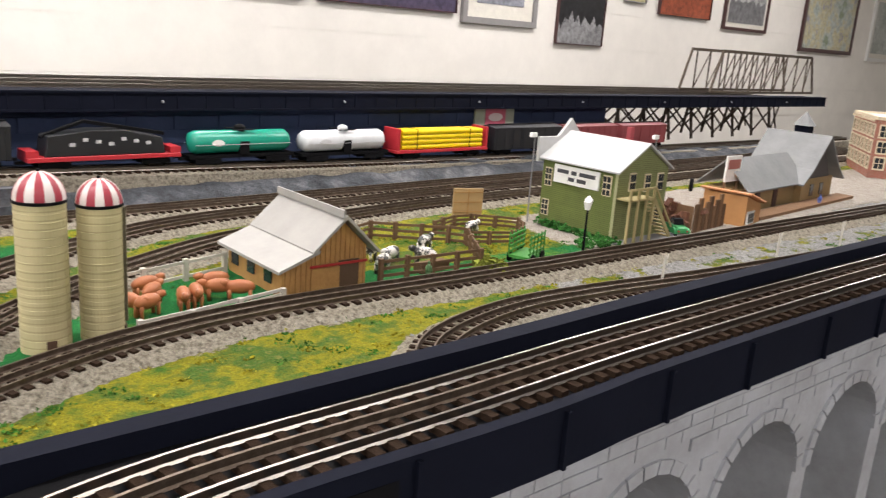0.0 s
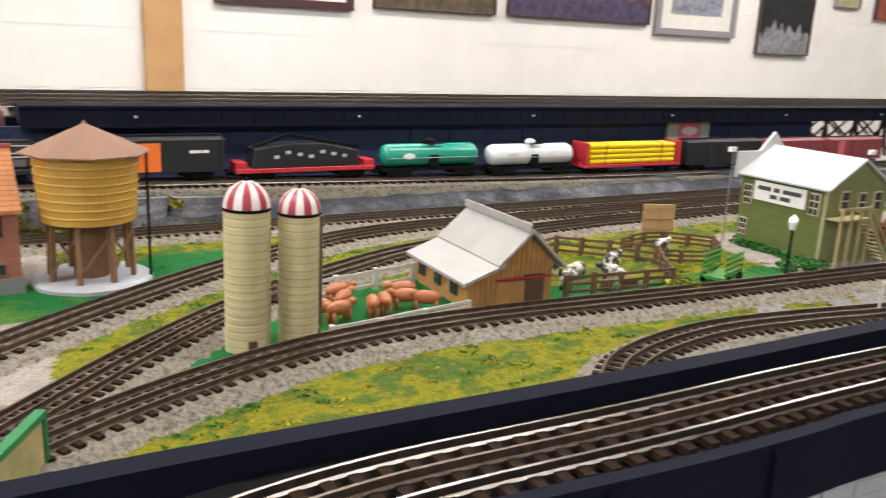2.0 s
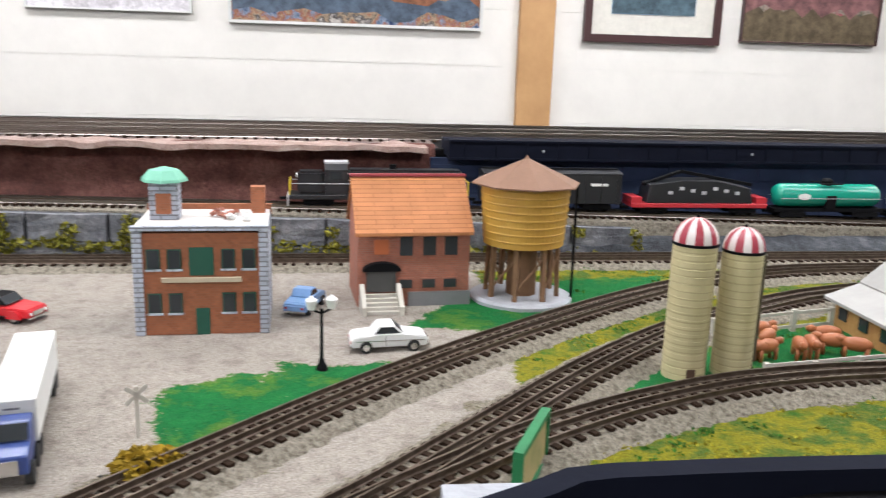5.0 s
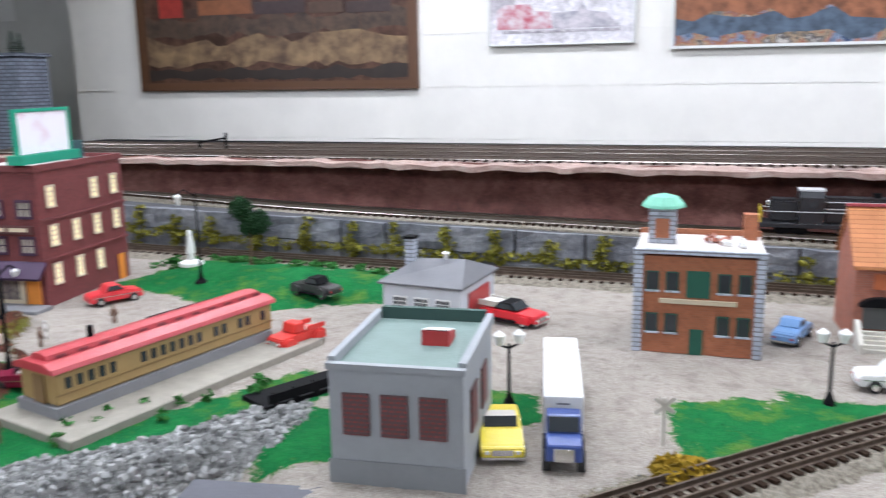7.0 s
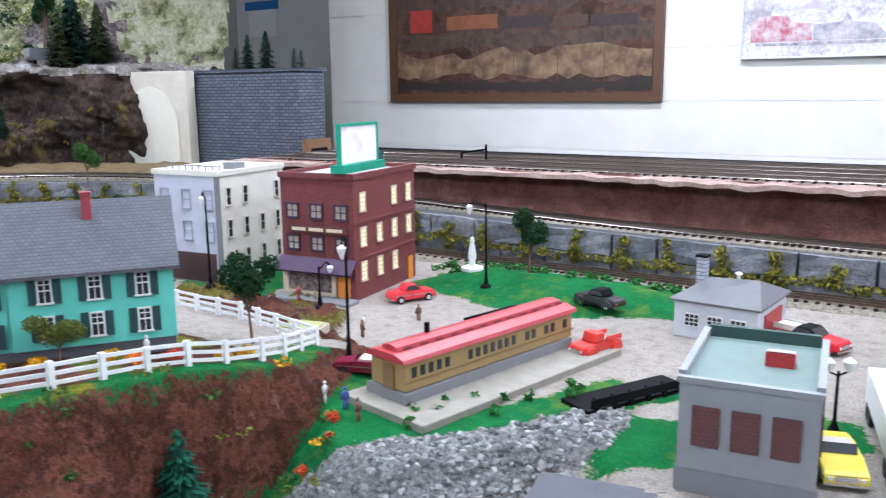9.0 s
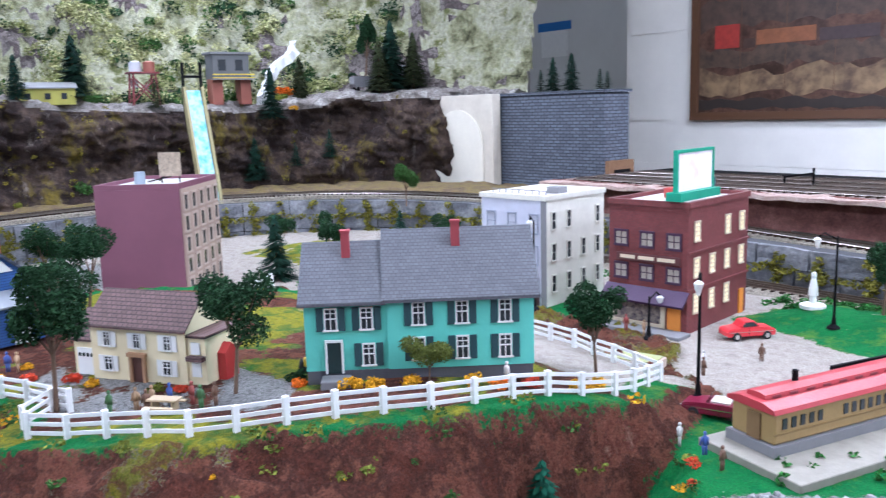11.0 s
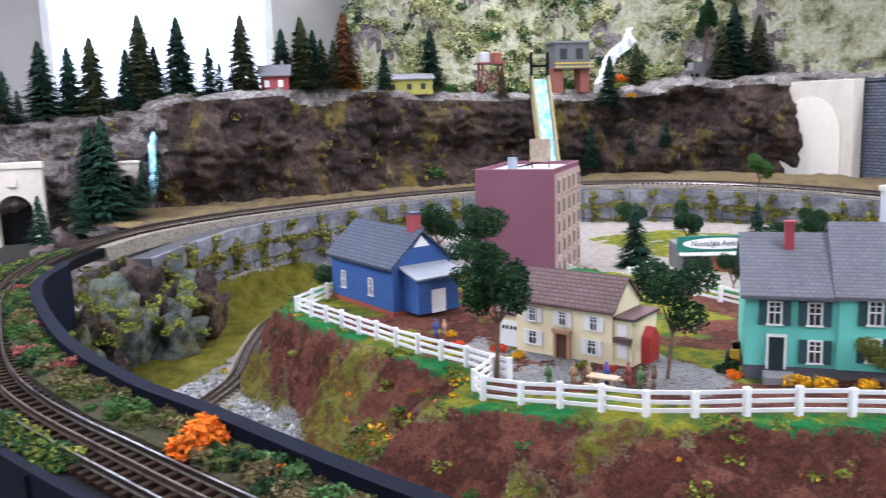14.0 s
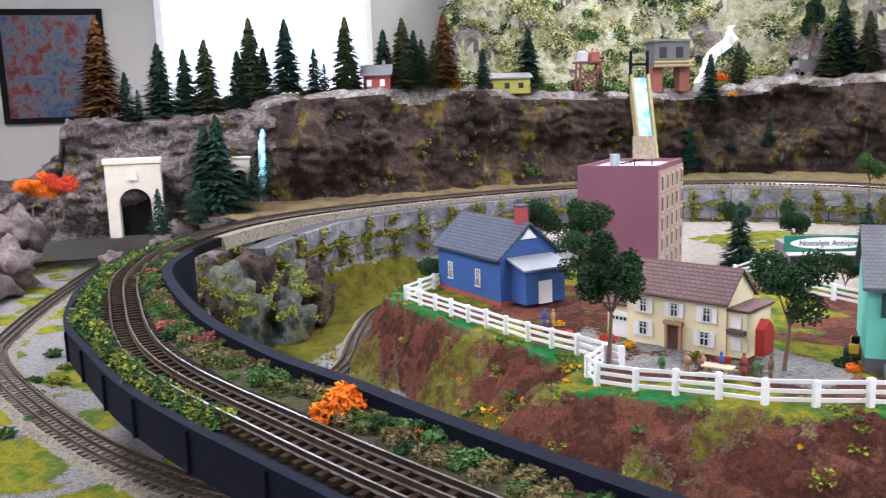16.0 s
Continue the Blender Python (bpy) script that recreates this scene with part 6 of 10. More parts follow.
for i in range(17):
    u = 0.004 + i * 0.0074
    top = 0.040 + u * 0.35 if u < 0.045 else (0.060 + (u - 0.045) * 0.85 if u < 0.085 else 0.094 - (u - 0.085) * 0.92)
    e = -0.0008 if u < 0.045 else 0.0022
    part("batten", Mesh().box(u - 0.0007, u + 0.0007, e - 0.0008, e + 0.0006, 0.001, top - 0.001), M_BARN, b)
part("door", Mesh().box(0.04, 0.082, -0.0024, -0.0012, 0.002, 0.034), M_BARN, b, "sliding plank barn door half open")
# dark sheet on the wall: shade inside the open doorway, put into colour
part("doorway", Mesh().box(0.083, 0.114, 0.0012, 0.0026, 0.001, 0.040), P("barn_inside_shade", (0.10, 0.055, 0.03)), b)
part("door_rail", Mesh().box(0.038, 0.124, -0.003, -0.0011, 0.0355, 0.0385), M_RED, b)
for i in range(3):
    part("window", Mesh().box(-0.0022, -0.0004, 0.025 + i * 0.045, 0.043 + i * 0.045, 0.014, 0.030), M_GLASS_DARK, b)
M_COW = mat("toy_brown", (0.36, 0.12, 0.04), 0.45, 0, (0.28, 0.08, 0.03), scale=60, amount=0.5, bump=0.05)
M_COWW = mat("toy_pied", (0.65, 0.62, 0.58), 0.45, 0, (0.03, 0.03, 0.03), scale=55, amount=1, bump=0.05, contrast=(0.48, 0.52))


def toy_cow(x, y, rz, m, label):
    me = Mesh()
    me.ball((0, 0, 0.013), 0.008, 2, (1.75, 0.78, 0.85)).ball((0.015, 0, 0.016), 0.0045, 1, (1.3, 0.8, 0.9))
    for s in (-1, 1):
        for q in (-1, 1):
            me.cyl(q * 0.009, s * 0.003, -0.001, 0.011, 0.0016, 0.002, 6)
    o = solid("toy_cow", me, m, label, "toy", smooth=True)
    o["group"] = "toy cattle"
    o.matrix_basis = pose(x, y, zat(x, y), 0, 0, rz) @ Matrix.Scale(1.35, 4)


for x, y, a in ((0.315, 0.985, 20), (0.335, 1.02, 40), (0.30, 1.0, -60), (0.36, 0.99, 250), (0.378, 0.995, 255), (0.41, 1.0, 160), (0.43, 0.985, 150), (0.42, 1.03, 170), (0.34, 1.05, 10)):
    toy_cow(x, y, a, M_COW, "brown plastic toy cow standing in the farm pen")
for x, y, a in ((0.66, 1.0, 30), (0.70, 1.03, 200), (0.74, 1.0, 120), (0.79, 1.06, 20), (0.93, 1.10, 15), (0.68, 1.06, 90)):
    toy_cow(x, y, a, M_COWW, "black and white plastic toy cow in the corral")
M_RAILW = P("fence_brown", (0.13, 0.07, 0.035), 0.85)
M_PALEW = P("fence_weathered", (0.55, 0.52, 0.46), 0.8)
fence("pen_fence", straight([(0.282, 0.925), (0.47, 0.952)]), "weathered white plank fence of the cattle pen", 0.06, 0.018, M_PALEW)
fence("pen_fence", straight([(0.285, 1.06), (0.47, 1.10)]), "wooden post fence behind the cattle pen", 0.06, 0.028, M_PALEW, 2)
fence("corral_fence", straight([(0.63, 0.965), (0.80, 0.945), (0.88, 1.06), (0.76, 1.16), (0.64, 1.12)]), "dark brown rail fence of the corral", 0.04, 0.03, M_RAILW)
fence("corral_fence", straight([(0.88, 1.06), (0.97, 1.02), (1.05, 1.09), (0.97, 1.17), (0.88, 1.14)]), "low brown rail fence round a small pen", 0.04, 0.022, M_RAILW)
solid("feed_trough", Mesh().box(0.70, 0.755, 0.962, 0.980, zat(0.72, 0.97) - 0.001, zat(0.72, 0.97) + 0.013).bevel(0.001), M_RAILW, "brown wooden feed trough beside the fence", "trough")
bs_ = thing("board_sign", 1.0, 1.185, zat(1.0, 1.185), -20, "plain tan panelled board on posts", "sign")
part("board", Mesh().box(-0.029, 0.029, -0.002, 0.002, 0.010, 0.062), P("board_tan", (0.42, 0.27, 0.12)), bs_)
for i in (-1, 1):
    part("post", Mesh().box(i * 0.022 - 0.002, i * 0.022 + 0.002, 0.0022, 0.005, -0.003, 0.060), M_RAILW, bs_)
for i in range(3):
    part("batten", Mesh().box(-0.029, 0.029, -0.003, -0.0022, 0.018 + i * 0.018, 0.0195 + i * 0.018), M_BARN, bs_)
part("batten", Mesh().box(-0.0007, 0.0007, -0.0033, -0.0022, 0.010, 0.062), M_BARN, bs_)
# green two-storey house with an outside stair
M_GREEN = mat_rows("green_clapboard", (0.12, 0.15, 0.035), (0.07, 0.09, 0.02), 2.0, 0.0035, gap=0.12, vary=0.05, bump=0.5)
M_GREEN_PALE = mat_rows("pale_green_clapboard", (0.22, 0.24, 0.10), (0.14, 0.15, 0.06), 2.0, 0.0035, gap=0.12, vary=0.05, bump=0.5)
gx0, gy0, gz0 = 1.124, 0.951, zat(1.2, 1.03)
h = thing("green_house", gx0, gy0, gz0 - 0.001, 0, "olive green two-storey clapboard house with white roof", "house")
GW, GD, GH = 0.15, 0.168, 0.127
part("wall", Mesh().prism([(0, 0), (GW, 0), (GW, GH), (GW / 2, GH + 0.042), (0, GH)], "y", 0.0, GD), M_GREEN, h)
# thin front skin, a paler green than the other walls
part("gable_front", Mesh().prism([(0.001, 0), (GW - 0.001, 0), (GW - 0.001, GH - 0.001), (GW / 2, GH + 0.041), (0.001, GH - 0.001)], "y", -0.0014, -0.0002), M_GREEN_PALE, h)
M_ROOFW = P("pale_roof", (0.48, 0.48, 0.48))
k = 0.042 / (GW / 2)
part("roof", Mesh().prism([(-0.008, GH - 0.008 * k), (GW / 2, GH + 0.042), (GW + 0.008, GH - 0.008 * k), (GW + 0.008, GH - 0.008 * k + 0.003), (GW / 2, GH + 0.046), (-0.008, GH - 0.008 * k + 0.003)], "y", -0.008, GD + 0.004), M_ROOFW, h)
part("false_front", Mesh().prism([(-0.012, GH - 0.01), (GW + 0.012, GH - 0.01), (GW + 0.012, GH + 0.035), (GW * 0.72, GH + 0.035), (GW / 2, GH + 0.068), (GW * 0.28, GH + 0.035), (-0.012, GH + 0.035)], "y", GD + 0.0042, GD + 0.010), M_ROOFW, h)
part("chimney", Mesh().box(GW * 0.62, GW * 0.62 + 0.010, 0.05, 0.060, GH + 0.03, GH + 0.066), M_CHIM, h)
part("corner_board", Mesh().box(-0.0012, -0.0002, -0.0014, 0.004, 0, GH - 0.003), P("sage_trim", (0.36, 0.36, 0.20)), h)
wl = pose(0, GD, 0, 0, 0, -90)


def side_win(u, z, w, hh):
    o = part("window", Mesh().box(u - w / 2, u + w / 2, -0.0022, -0.0003, z, z + hh, wl), M_CREAMTRIM, h)
    for a in range(2):
        for c in range(3):
            part("pane", Mesh().box(u - w / 2 + 0.0012 + a * w * 0.47, u - w / 2 + 0.0012 + a * w * 0.47 + w * 0.38, -0.0027, -0.0023, z + 0.0015 + c * hh * 0.32, z + 0.0015 + c * hh * 0.32 + hh * 0.26, wl), M_GLASS_DARK, o)


side_win(0.016, 0.075, 0.016, 0.034)
side_win(0.148, 0.080, 0.018, 0.036)
side_win(0.014, 0.020, 0.016, 0.03)
sg = part("wall_sign", Mesh().box(0.030, 0.132, -0.004, -0.0004, 0.086, 0.118, wl), M_WHITE, h, "white sign board with dark lettering bars")
for q, (a, c, z) in enumerate(((0.038, 0.064, 0.104), (0.070, 0.082, 0.104), (0.088, 0.124, 0.104), (0.064, 0.078, 0.092), (0.084, 0.104, 0.092))):
    part("lettering_bar", Mesh().box(a, c, -0.0046, -0.0042, z, z + 0.007, wl), P("ink", (0.05, 0.05, 0.06)) if q == 0 else bpy.data.materials["ink"], sg)
for u, z in ((0.085, 0.086), (0.125, 0.086), (0.04, 0.09), (0.125, 0.022)):
    o = part("window", Mesh().box(u - 0.009, u + 0.009, -0.0036, -0.0016, z, z + 0.032), M_CREAMTRIM, h)
    for a in range(2):
        for c in range(2):
            part("pane", Mesh().box(u - 0.0075 + a * 0.008, u - 0.0005 + a * 0.008, -0.0042, -0.0037, z + 0.002 + c * 0.015, z + 0.0145 + c * 0.015), M_GLASS_DARK, o)
M_STAIR = P("stair_wood", (0.40, 0.33, 0.16), 0.85)
st = part("stair_landing", Mesh().box(0.002, 0.075, -0.030, -0.0018, 0.078, 0.081), M_STAIR, h)
for u in (0.004, 0.028, 0.052, 0.074):
    part("stair_post", Mesh().box(u - 0.002, u + 0.002, -0.030, -0.026, 0, 0.100), M_STAIR, st)
part("stair_rail", Mesh().box(0.002, 0.075, -0.0305, -0.0285, 0.0965, 0.1005), M_STAIR, st)
for i in range(10):
    part("step", Mesh().box(0.077 + i * 0.0062, 0.084 + i * 0.0062, -0.028, -0.004, 0.072 - i * 0.0076, 0.074 - i * 0.0076), M_STAIR, st)
part("stringer", Mesh().bar((0.075, -0.029, 0.078), (0.14, -0.029, 0.0), 0.002, 0.007), M_STAIR, st)
part("handrail", Mesh().bar((0.075, -0.029, 0.100), (0.14, -0.029, 0.022), 0.002, 0.003), M_STAIR, st)
part("base_slab", Mesh().box(-0.004, GW + 0.02, -0.036, -0.0018, -0.004, 0.004), M_GREYPAINT, h)


def street_lamp(x, y, hgt, label, heads=2, rz=0.0, m_globe=None):
    t = thing("street_lamp", x, y, zat(x, y) - 0.001, rz, label, "lamp")
    part("base", Mesh().lathe([(0.007, 0), (0.006, 0.004), (0.0035, 0.010), (0.0025, 0.014)], 12), M_BLACK, t)
    part("post", Mesh().cyl(0, 0, 0.012, hgt * 0.82, 0.0022, 0.0016, 8), M_BLACK, t)
    for i in range(heads):
        dx = (i - (heads - 1) / 2) * 0.022
        part("bracket", Mesh().rod((0, 0, hgt * 0.76), (dx, 0, hgt * 0.82), 0.0012, 6), M_BLACK, t)
        part("globe", Mesh().lathe([(0.004, hgt * 0.82), (0.0065, hgt * 0.93), (0.0065, hgt * 0.945), (0.003, hgt * 0.975), (0.001, hgt)], 12, dx), m_globe or M_WHITE, t)
    return t


def arm_lamp(x, y, hgt, label, rz):
    t = thing("street_lamp", x, y, zat(x, y) - 0.001, rz, label, "lamp")
    part("base", Mesh().lathe([(0.011, 0), (0.010, 0.003), (0.004, 0.008), (0.003, 0.02)], 12), M_BLACK, t)
    part("post", Mesh().cyl(0, 0, 0.018, hgt, 0.0024, 0.0016, 8), M_BLACK, t)
    part("arm", Mesh().rod((0, 0, hgt - 0.006), (0.02, 0, hgt + 0.004), 0.0013, 6).rod((0.02, 0, hgt + 0.004), (0.03, 0, hgt - 0.004), 0.0013, 6), M_BLACK, t)
    part("lantern", Mesh().lathe([(0.002, hgt - 0.022), (0.0055, hgt - 0.010), (0.0062, hgt - 0.007), (0.001, hgt - 0.003)], 10, 0.03), M_WHITE, t)
    return t


street_lamp(0.983, 0.90, 0.102, "black twin-globe street lamp beside the track", 2, 35)
for x, y, hh in ((-0.362, 0.831, 0.05), (0.967, 0.742, 0.05), (1.284, 0.728, 0.05), (1.514, 0.72, 0.05)):
    t = thing("crossing_sign", x, y, zat(x, y) - 0.001, 20, "weathered white crossing post beside the track", "sign")
    part("post", Mesh().box(-0.0016, 0.0016, -0.0016, 0.0016, 0, hh), M_PALEW, t)
    for s in (-1, 1):
        part("arm", Mesh().box(-0.012, 0.012, -0.0026, -0.0018, -0.002, 0.002, pose(0, 0, hh * 0.85, 0, s * 40, 0)), M_PALEW, t)
for x, y, z in ((1.11, 1.134, 0.165), (1.33, 1.02, 0.17)):
    t = thing("telegraph_pole", x, y, zat(x, y) - 0.001, 0, "thin grey pole with a pale lamp head", "pole")
    part("pole", Mesh().cyl(0, 0, 0, z, 0.0016, 0.0012, 6), M_GREYPAINT, t)
    part("head", Mesh().box(-0.012, 0.003, -0.003, 0.003, z - 0.004, z + 0.004, pose(0, 0, 0, 0, 0, 0)), M_WHITE, t)
# green slatted cart
ct = thing("hay_cart", 0.90, 0.945, zat(0.9, 0.945), 20, "green slatted farm cart", "cart")
M_CART = P("cart_green", (0.04, 0.22, 0.03))
part("bed", Mesh().box(-0.03, 0.03, -0.016, 0.016, 0.008, 0.012), M_CART, ct)
for s in (-1, 1):
    for i in range(4):
        part("slat", Mesh().box(-0.03, 0.03, s * 0.016 - 0.001, s * 0.016 + 0.001, 0.015 + i * 0.008, 0.0185 + i * 0.008), M_CART, ct)
    for i in range(5):
        part("stake", Mesh().box(-0.029 + i * 0.0142, -0.027 + i * 0.0142, s * 0.0175 - 0.0008, s * 0.0175 + 0.0008, 0.010, 0.046), M_CART, ct)
    for q in (-1, 1):
        part("wheel", Mesh().cyl(0, 0, -0.0015, 0.0015, 0.008, None, 14, pose(q * 0.02, s * 0.019, 0.007, 90, 0, 0)), M_BLACK, ct)
# junk heap, orange hut and depot
M_SHINGLE = mat("orange_shingle", (0.50, 0.22, 0.09), 0.7, 0, (0.36, 0.14, 0.05), scale=40, amount=0.7, bump=0.2)
jk = thing("lumber_shed", 1.345, 0.925, zat(1.4, 0.94), 5, "ramshackle dark plank shed with rusty junk", "shed")
for i in range(9):
    part("plank", Mesh().box(0.0 + i * 0.0145, 0.013 + i * 0.0145, -0.002, 0.002, 0, 0.055 + 0.012 * math.sin(i * 2.1)), M_TIMBER if i % 2 else M_RAILW, jk)
part("side", Mesh().box(-0.003, 0.0, 0.003, 0.10, 0, 0.05), M_TIMBER, jk)
M_RUST = mat("rusted_scrap", (0.20, 0.08, 0.04), 0.8, 0.2, (0.09, 0.04, 0.03), scale=70, amount=0.9, bump=0.4)
for i in range(26):
    r = random.Random(i)
    part("scrap", Mesh().box(-0.008, 0.008, -0.005, 0.005, -0.004, 0.004, pose(r.uniform(-0.05, 0.03), r.uniform(-0.005, 0.07), r.uniform(0.005, 0.05), r.uniform(0, 180), r.uniform(0, 180), 0)), M_RUST, jk)
part("old_tyre", Mesh().lathe([(0.006, -0.003), (0.012, -0.003), (0.013, 0), (0.012, 0.003), (0.006, 0.003)], 18), M_BLACK, jk).matrix_basis = pose(0.03, 0.03, 0.085, 90, 0, 20)
hu = thing("orange_hut", 1.50, 0.905, zat(1.55, 0.93), 8, "small tan hut with an orange shingled roof", "hut")
part("wall", Mesh().prism([(0, 0), (0.085, 0), (0.085, 0.038), (0, 0.062)], "y", 0, 0.09), P("hut_tan", (0.45, 0.22, 0.08)), hu)
for i in range(7):
    part("shingle_row", Mesh().box(-0.006 + i * 0.014, 0.0095 + i * 0.014, -0.008, 0.098, 0.0655 - i * 0.004, 0.0685 - i * 0.004), M_SHINGLE, hu)
part("window", Mesh().box(0.008, 0.045, -0.003, -0.0003, 0.004, 0.03), M_WHITE, hu)
part("pane", Mesh().box(0.011, 0.0255, -0.0036, -0.0031, 0.007, 0.026), M_GLASS_DARK, hu)
part("pane", Mesh().box(0.0275, 0.042, -0.0036, -0.0031, 0.007, 0.026), M_GLASS_DARK, hu)
sn = thing("roof_sign", 1.60, 1.0, zat(1.60, 1.0), 0, "white framed sign on posts with a red panel", "sign")
part("frame", Mesh().box(-0.03, 0.03, -0.002, 0.002, 0.07, 0.125), M_WHITE, sn)
part("panel", Mesh().box(-0.024, 0.024, -0.003, -0.0022, 0.097, 0.117), P("sign_red_brown", (0.35, 0.12, 0.10)), sn)
for s in (-1, 1):
    part("post", Mesh().box(s * 0.027 - 0.002, s * 0.027 + 0.002, -0.0018, 0.0018, 0, 0.0698), M_TIMBER, sn)
dp_ = thing("depot", 1.615, 0.965, zat(1.8, 1.0), 3, "tan wooden railway depot with sweeping grey roof", "depot")
dp_.scale = (0.84, 0.85, 0.94)
M_DEPOT = P("depot_tan", (0.30, 0.20, 0.09))
M_DROOF = mat("depot_roof", (0.22, 0.225, 0.23), 0.6, 0, (0.16, 0.165, 0.17), scale=20, amount=0.6)
part("wall", Mesh().box(0.0, 0.34, 0.02, 0.11, 0, 0.055), M_DEPOT, dp_)
part("wall", Mesh().box(0.3402, 0.56, 0.0, 0.15, 0, 0.060), M_DEPOT, dp_)
part("roof", Mesh().prism([(-0.005, 0.052), (0.065, 0.118), (0.14, 0.055), (0.14, 0.058), (0.065, 0.122), (-0.005, 0.055)], "x", -0.01, 0.36), M_DROOF, dp_)
part("roof", Mesh().prism([(0.30, 0.050), (0.36, 0.085), (0.45, 0.165), (0.54, 0.085), (0.60, 0.050), (0.60, 0.054), (0.545, 0.089), (0.45, 0.170), (0.355, 0.089), (0.30, 0.054)], "y", -0.02, 0.17), M_DROOF, dp_)
part("gable", Mesh().prism([(0.37, 0.061), (0.53, 0.061), (0.45, 0.155)], "y", 0.0, 0.006), P("depot_dark", (0.07, 0.06, 0.06)), dp_)
tw_ = part("tower", Mesh().box(0.47, 0.51, 0.06, 0.10, 0.12, 0.185), M_NAVY, dp_)
part("tower_cap", Mesh().lathe([(0.034, 0.186), (0.030, 0.19), (0.001, 0.222)], 8, 0.49, 0.08), M_DROOF, tw_)
part("platform", Mesh().box(-0.02, 0.62, -0.05, -0.001, -0.003, 0.007), M_TIMBER, dp_)
for u in (0.09, 0.20):
    part("door", Mesh().box(u, u + 0.025, 0.0175, 0.0197, 0, 0.042), P("depot_door", (0.08, 0.035, 0.03)), dp_)
for u in (0.40, 0.47):
    part("window", Mesh().box(u, u + 0.022, -0.0022, -0.0003, 0.015, 0.045), M_GLASS_DARK, dp_)
t = block_building("brick_tower_block", 2.86, 1.27, 214, 0.30, 0.25, 0.175, mat_rows("rose_brick", (0.35, 0.13, 0.09), (0.4, 0.3, 0.25), 0.007, 0.0035, bump=0.3), "rose brick commercial building with cream window surrounds", "building", M_CREAMTRIM)
grid_windows(t, "front", 0.30, 0.25, 6, 3, 0.026, 0.032, 0.03, 0.048, M_CREAMTRIM)
grid_windows(t, "right", 0.30, 0.25, 5, 3, 0.026, 0.032, 0.03, 0.048, M_CREAMTRIM)
for i in range(16):
    part("dentil", Mesh().box(0.004 + i * 0.018, 0.012 + i * 0.018, -0.008, -0.0035, 0.168, 0.1745), M_CREAMTRIM, t)
# iron truss bridge on the upper level
M_TRUSS = mat("brown_steel", (0.10, 0.075, 0.055), 0.7, 0.2, scale=40, amount=0.7, bump=0.2)
br = thing("truss_bridge", 3.05, 1.93, 1.335, 2, "brown through-truss railway bridge", "bridge")
n, LT, HT = 9, 1.0, 0.165
for s in (0, 0.14):
    part("chord", Mesh().bar((0, s, 0), (LT, s, 0), 0.008, 0.010), M_TRUSS, br)
    part("chord", Mesh().bar((LT / n * 0.6, s, HT), (LT - LT / n * 0.6, s, HT), 0.010, 0.012), M_TRUSS, br)
    part("end_post", Mesh().bar((0, s, 0), (LT / n * 0.6, s, HT), 0.008, 0.008), M_TRUSS, br)
    part("end_post", Mesh().bar((LT, s, 0), (LT - LT / n * 0.6, s, HT), 0.008, 0.008), M_TRUSS, br)
    for i in range(1, n):
        x = LT * i / n
        part("post", Mesh().bar((x, s, 0.004), (x, s, HT - 0.005), 0.005, 0.005), M_TRUSS, br)
        part("diagonal", Mesh().bar((x, s, 0.004), (min(x + LT / n, LT * 0.93), s, HT - 0.005), 0.004, 0.004), M_TRUSS, br)
for i in range(1, n):
    part("cross_beam", Mesh().bar((LT * i / n, 0, HT), (LT * i / n, 0.14, HT), 0.005, 0.006), M_TRUSS, br)
ts = thing("timber_trestle", 2.1, 1.78, 1.175, 0, "dark timber trestle under the upper bridge", "trestle")
part("deck", Mesh().box(0, 1.3, 0, 0.16, 0.125, 0.14), M_TRUSS, ts)
for i in range(9):
    x = 0.03 + i * 0.15
    for s in (0.01, 0.15):
        part("pile", Mesh().bar((x, s, 0), (x, 0.08 + (s - 0.08) * 0.7, 0.125), 0.008, 0.008), M_TRUSS, ts)
        part("brace", Mesh().bar((x, s, 0.02), (min(x + 0.15, 1.28), s * 0.98, 0.12), 0.004, 0.006), M_TRUSS, ts)
        part("brace", Mesh().bar((x, s, 0.12), (min(x + 0.15, 1.28), s * 0.98, 0.02), 0.004, 0.006), M_TRUSS, ts)
sgn = thing("wall_plaque", 1.555, 1.676, 1.24, 0, "pale poster board with a pink panel on the navy wall", "sign")
part("board", Mesh().box(-0.072, 0.072, -0.004, 0.004, 0, 0.084), P("plaque_grey", (0.36, 0.38, 0.30)), sgn)
part("panel", Mesh().box(-0.038, 0.038, -0.0052, -0.0042, 0.022, 0.064), P("plaque_pink", (0.55, 0.12, 0.18)), sgn)
part("oval", Mesh().prism([(0.027 * math.cos(a * math.pi / 10), 0.042 + 0.011 * math.sin(a * math.pi / 10)) for a in range(20)], "y", -0.006, -0.0054), P("plaque_white", (0.7, 0.6, 0.6)), sgn)

# ---- town ----
wt = thing("water_tower", 0.082, 1.255, zat(0.08, 1.25), 0, "golden wooden water tank with brown roof on legs", "water tower")
M_GOLD = mat("golden_staves", (0.50, 0.29, 0.045), 0.45, 0, (0.38, 0.2, 0.03), scale=30, amount=0.5, bump=0.15)
part("base_slab", Mesh().lathe([(0.074, 0), (0.074, 0.005), (0.068, 0.008)], 32), M_CONC, wt)
prof = [(0.055, 0.082)]
for i in range(8):
    z = 0.082 + 0.083 * i / 8
    rr = 0.057 + 0.006 * (i + 0.5) / 8
    prof += [(rr, z + 0.001), (rr, z + 0.0085), (rr + 0.0012, z + 0.009), (rr + 0.0012, z + 0.0102)]
part("tank", Mesh().lathe(prof + [(0.06, 0.166)], 48), M_GOLD, wt)
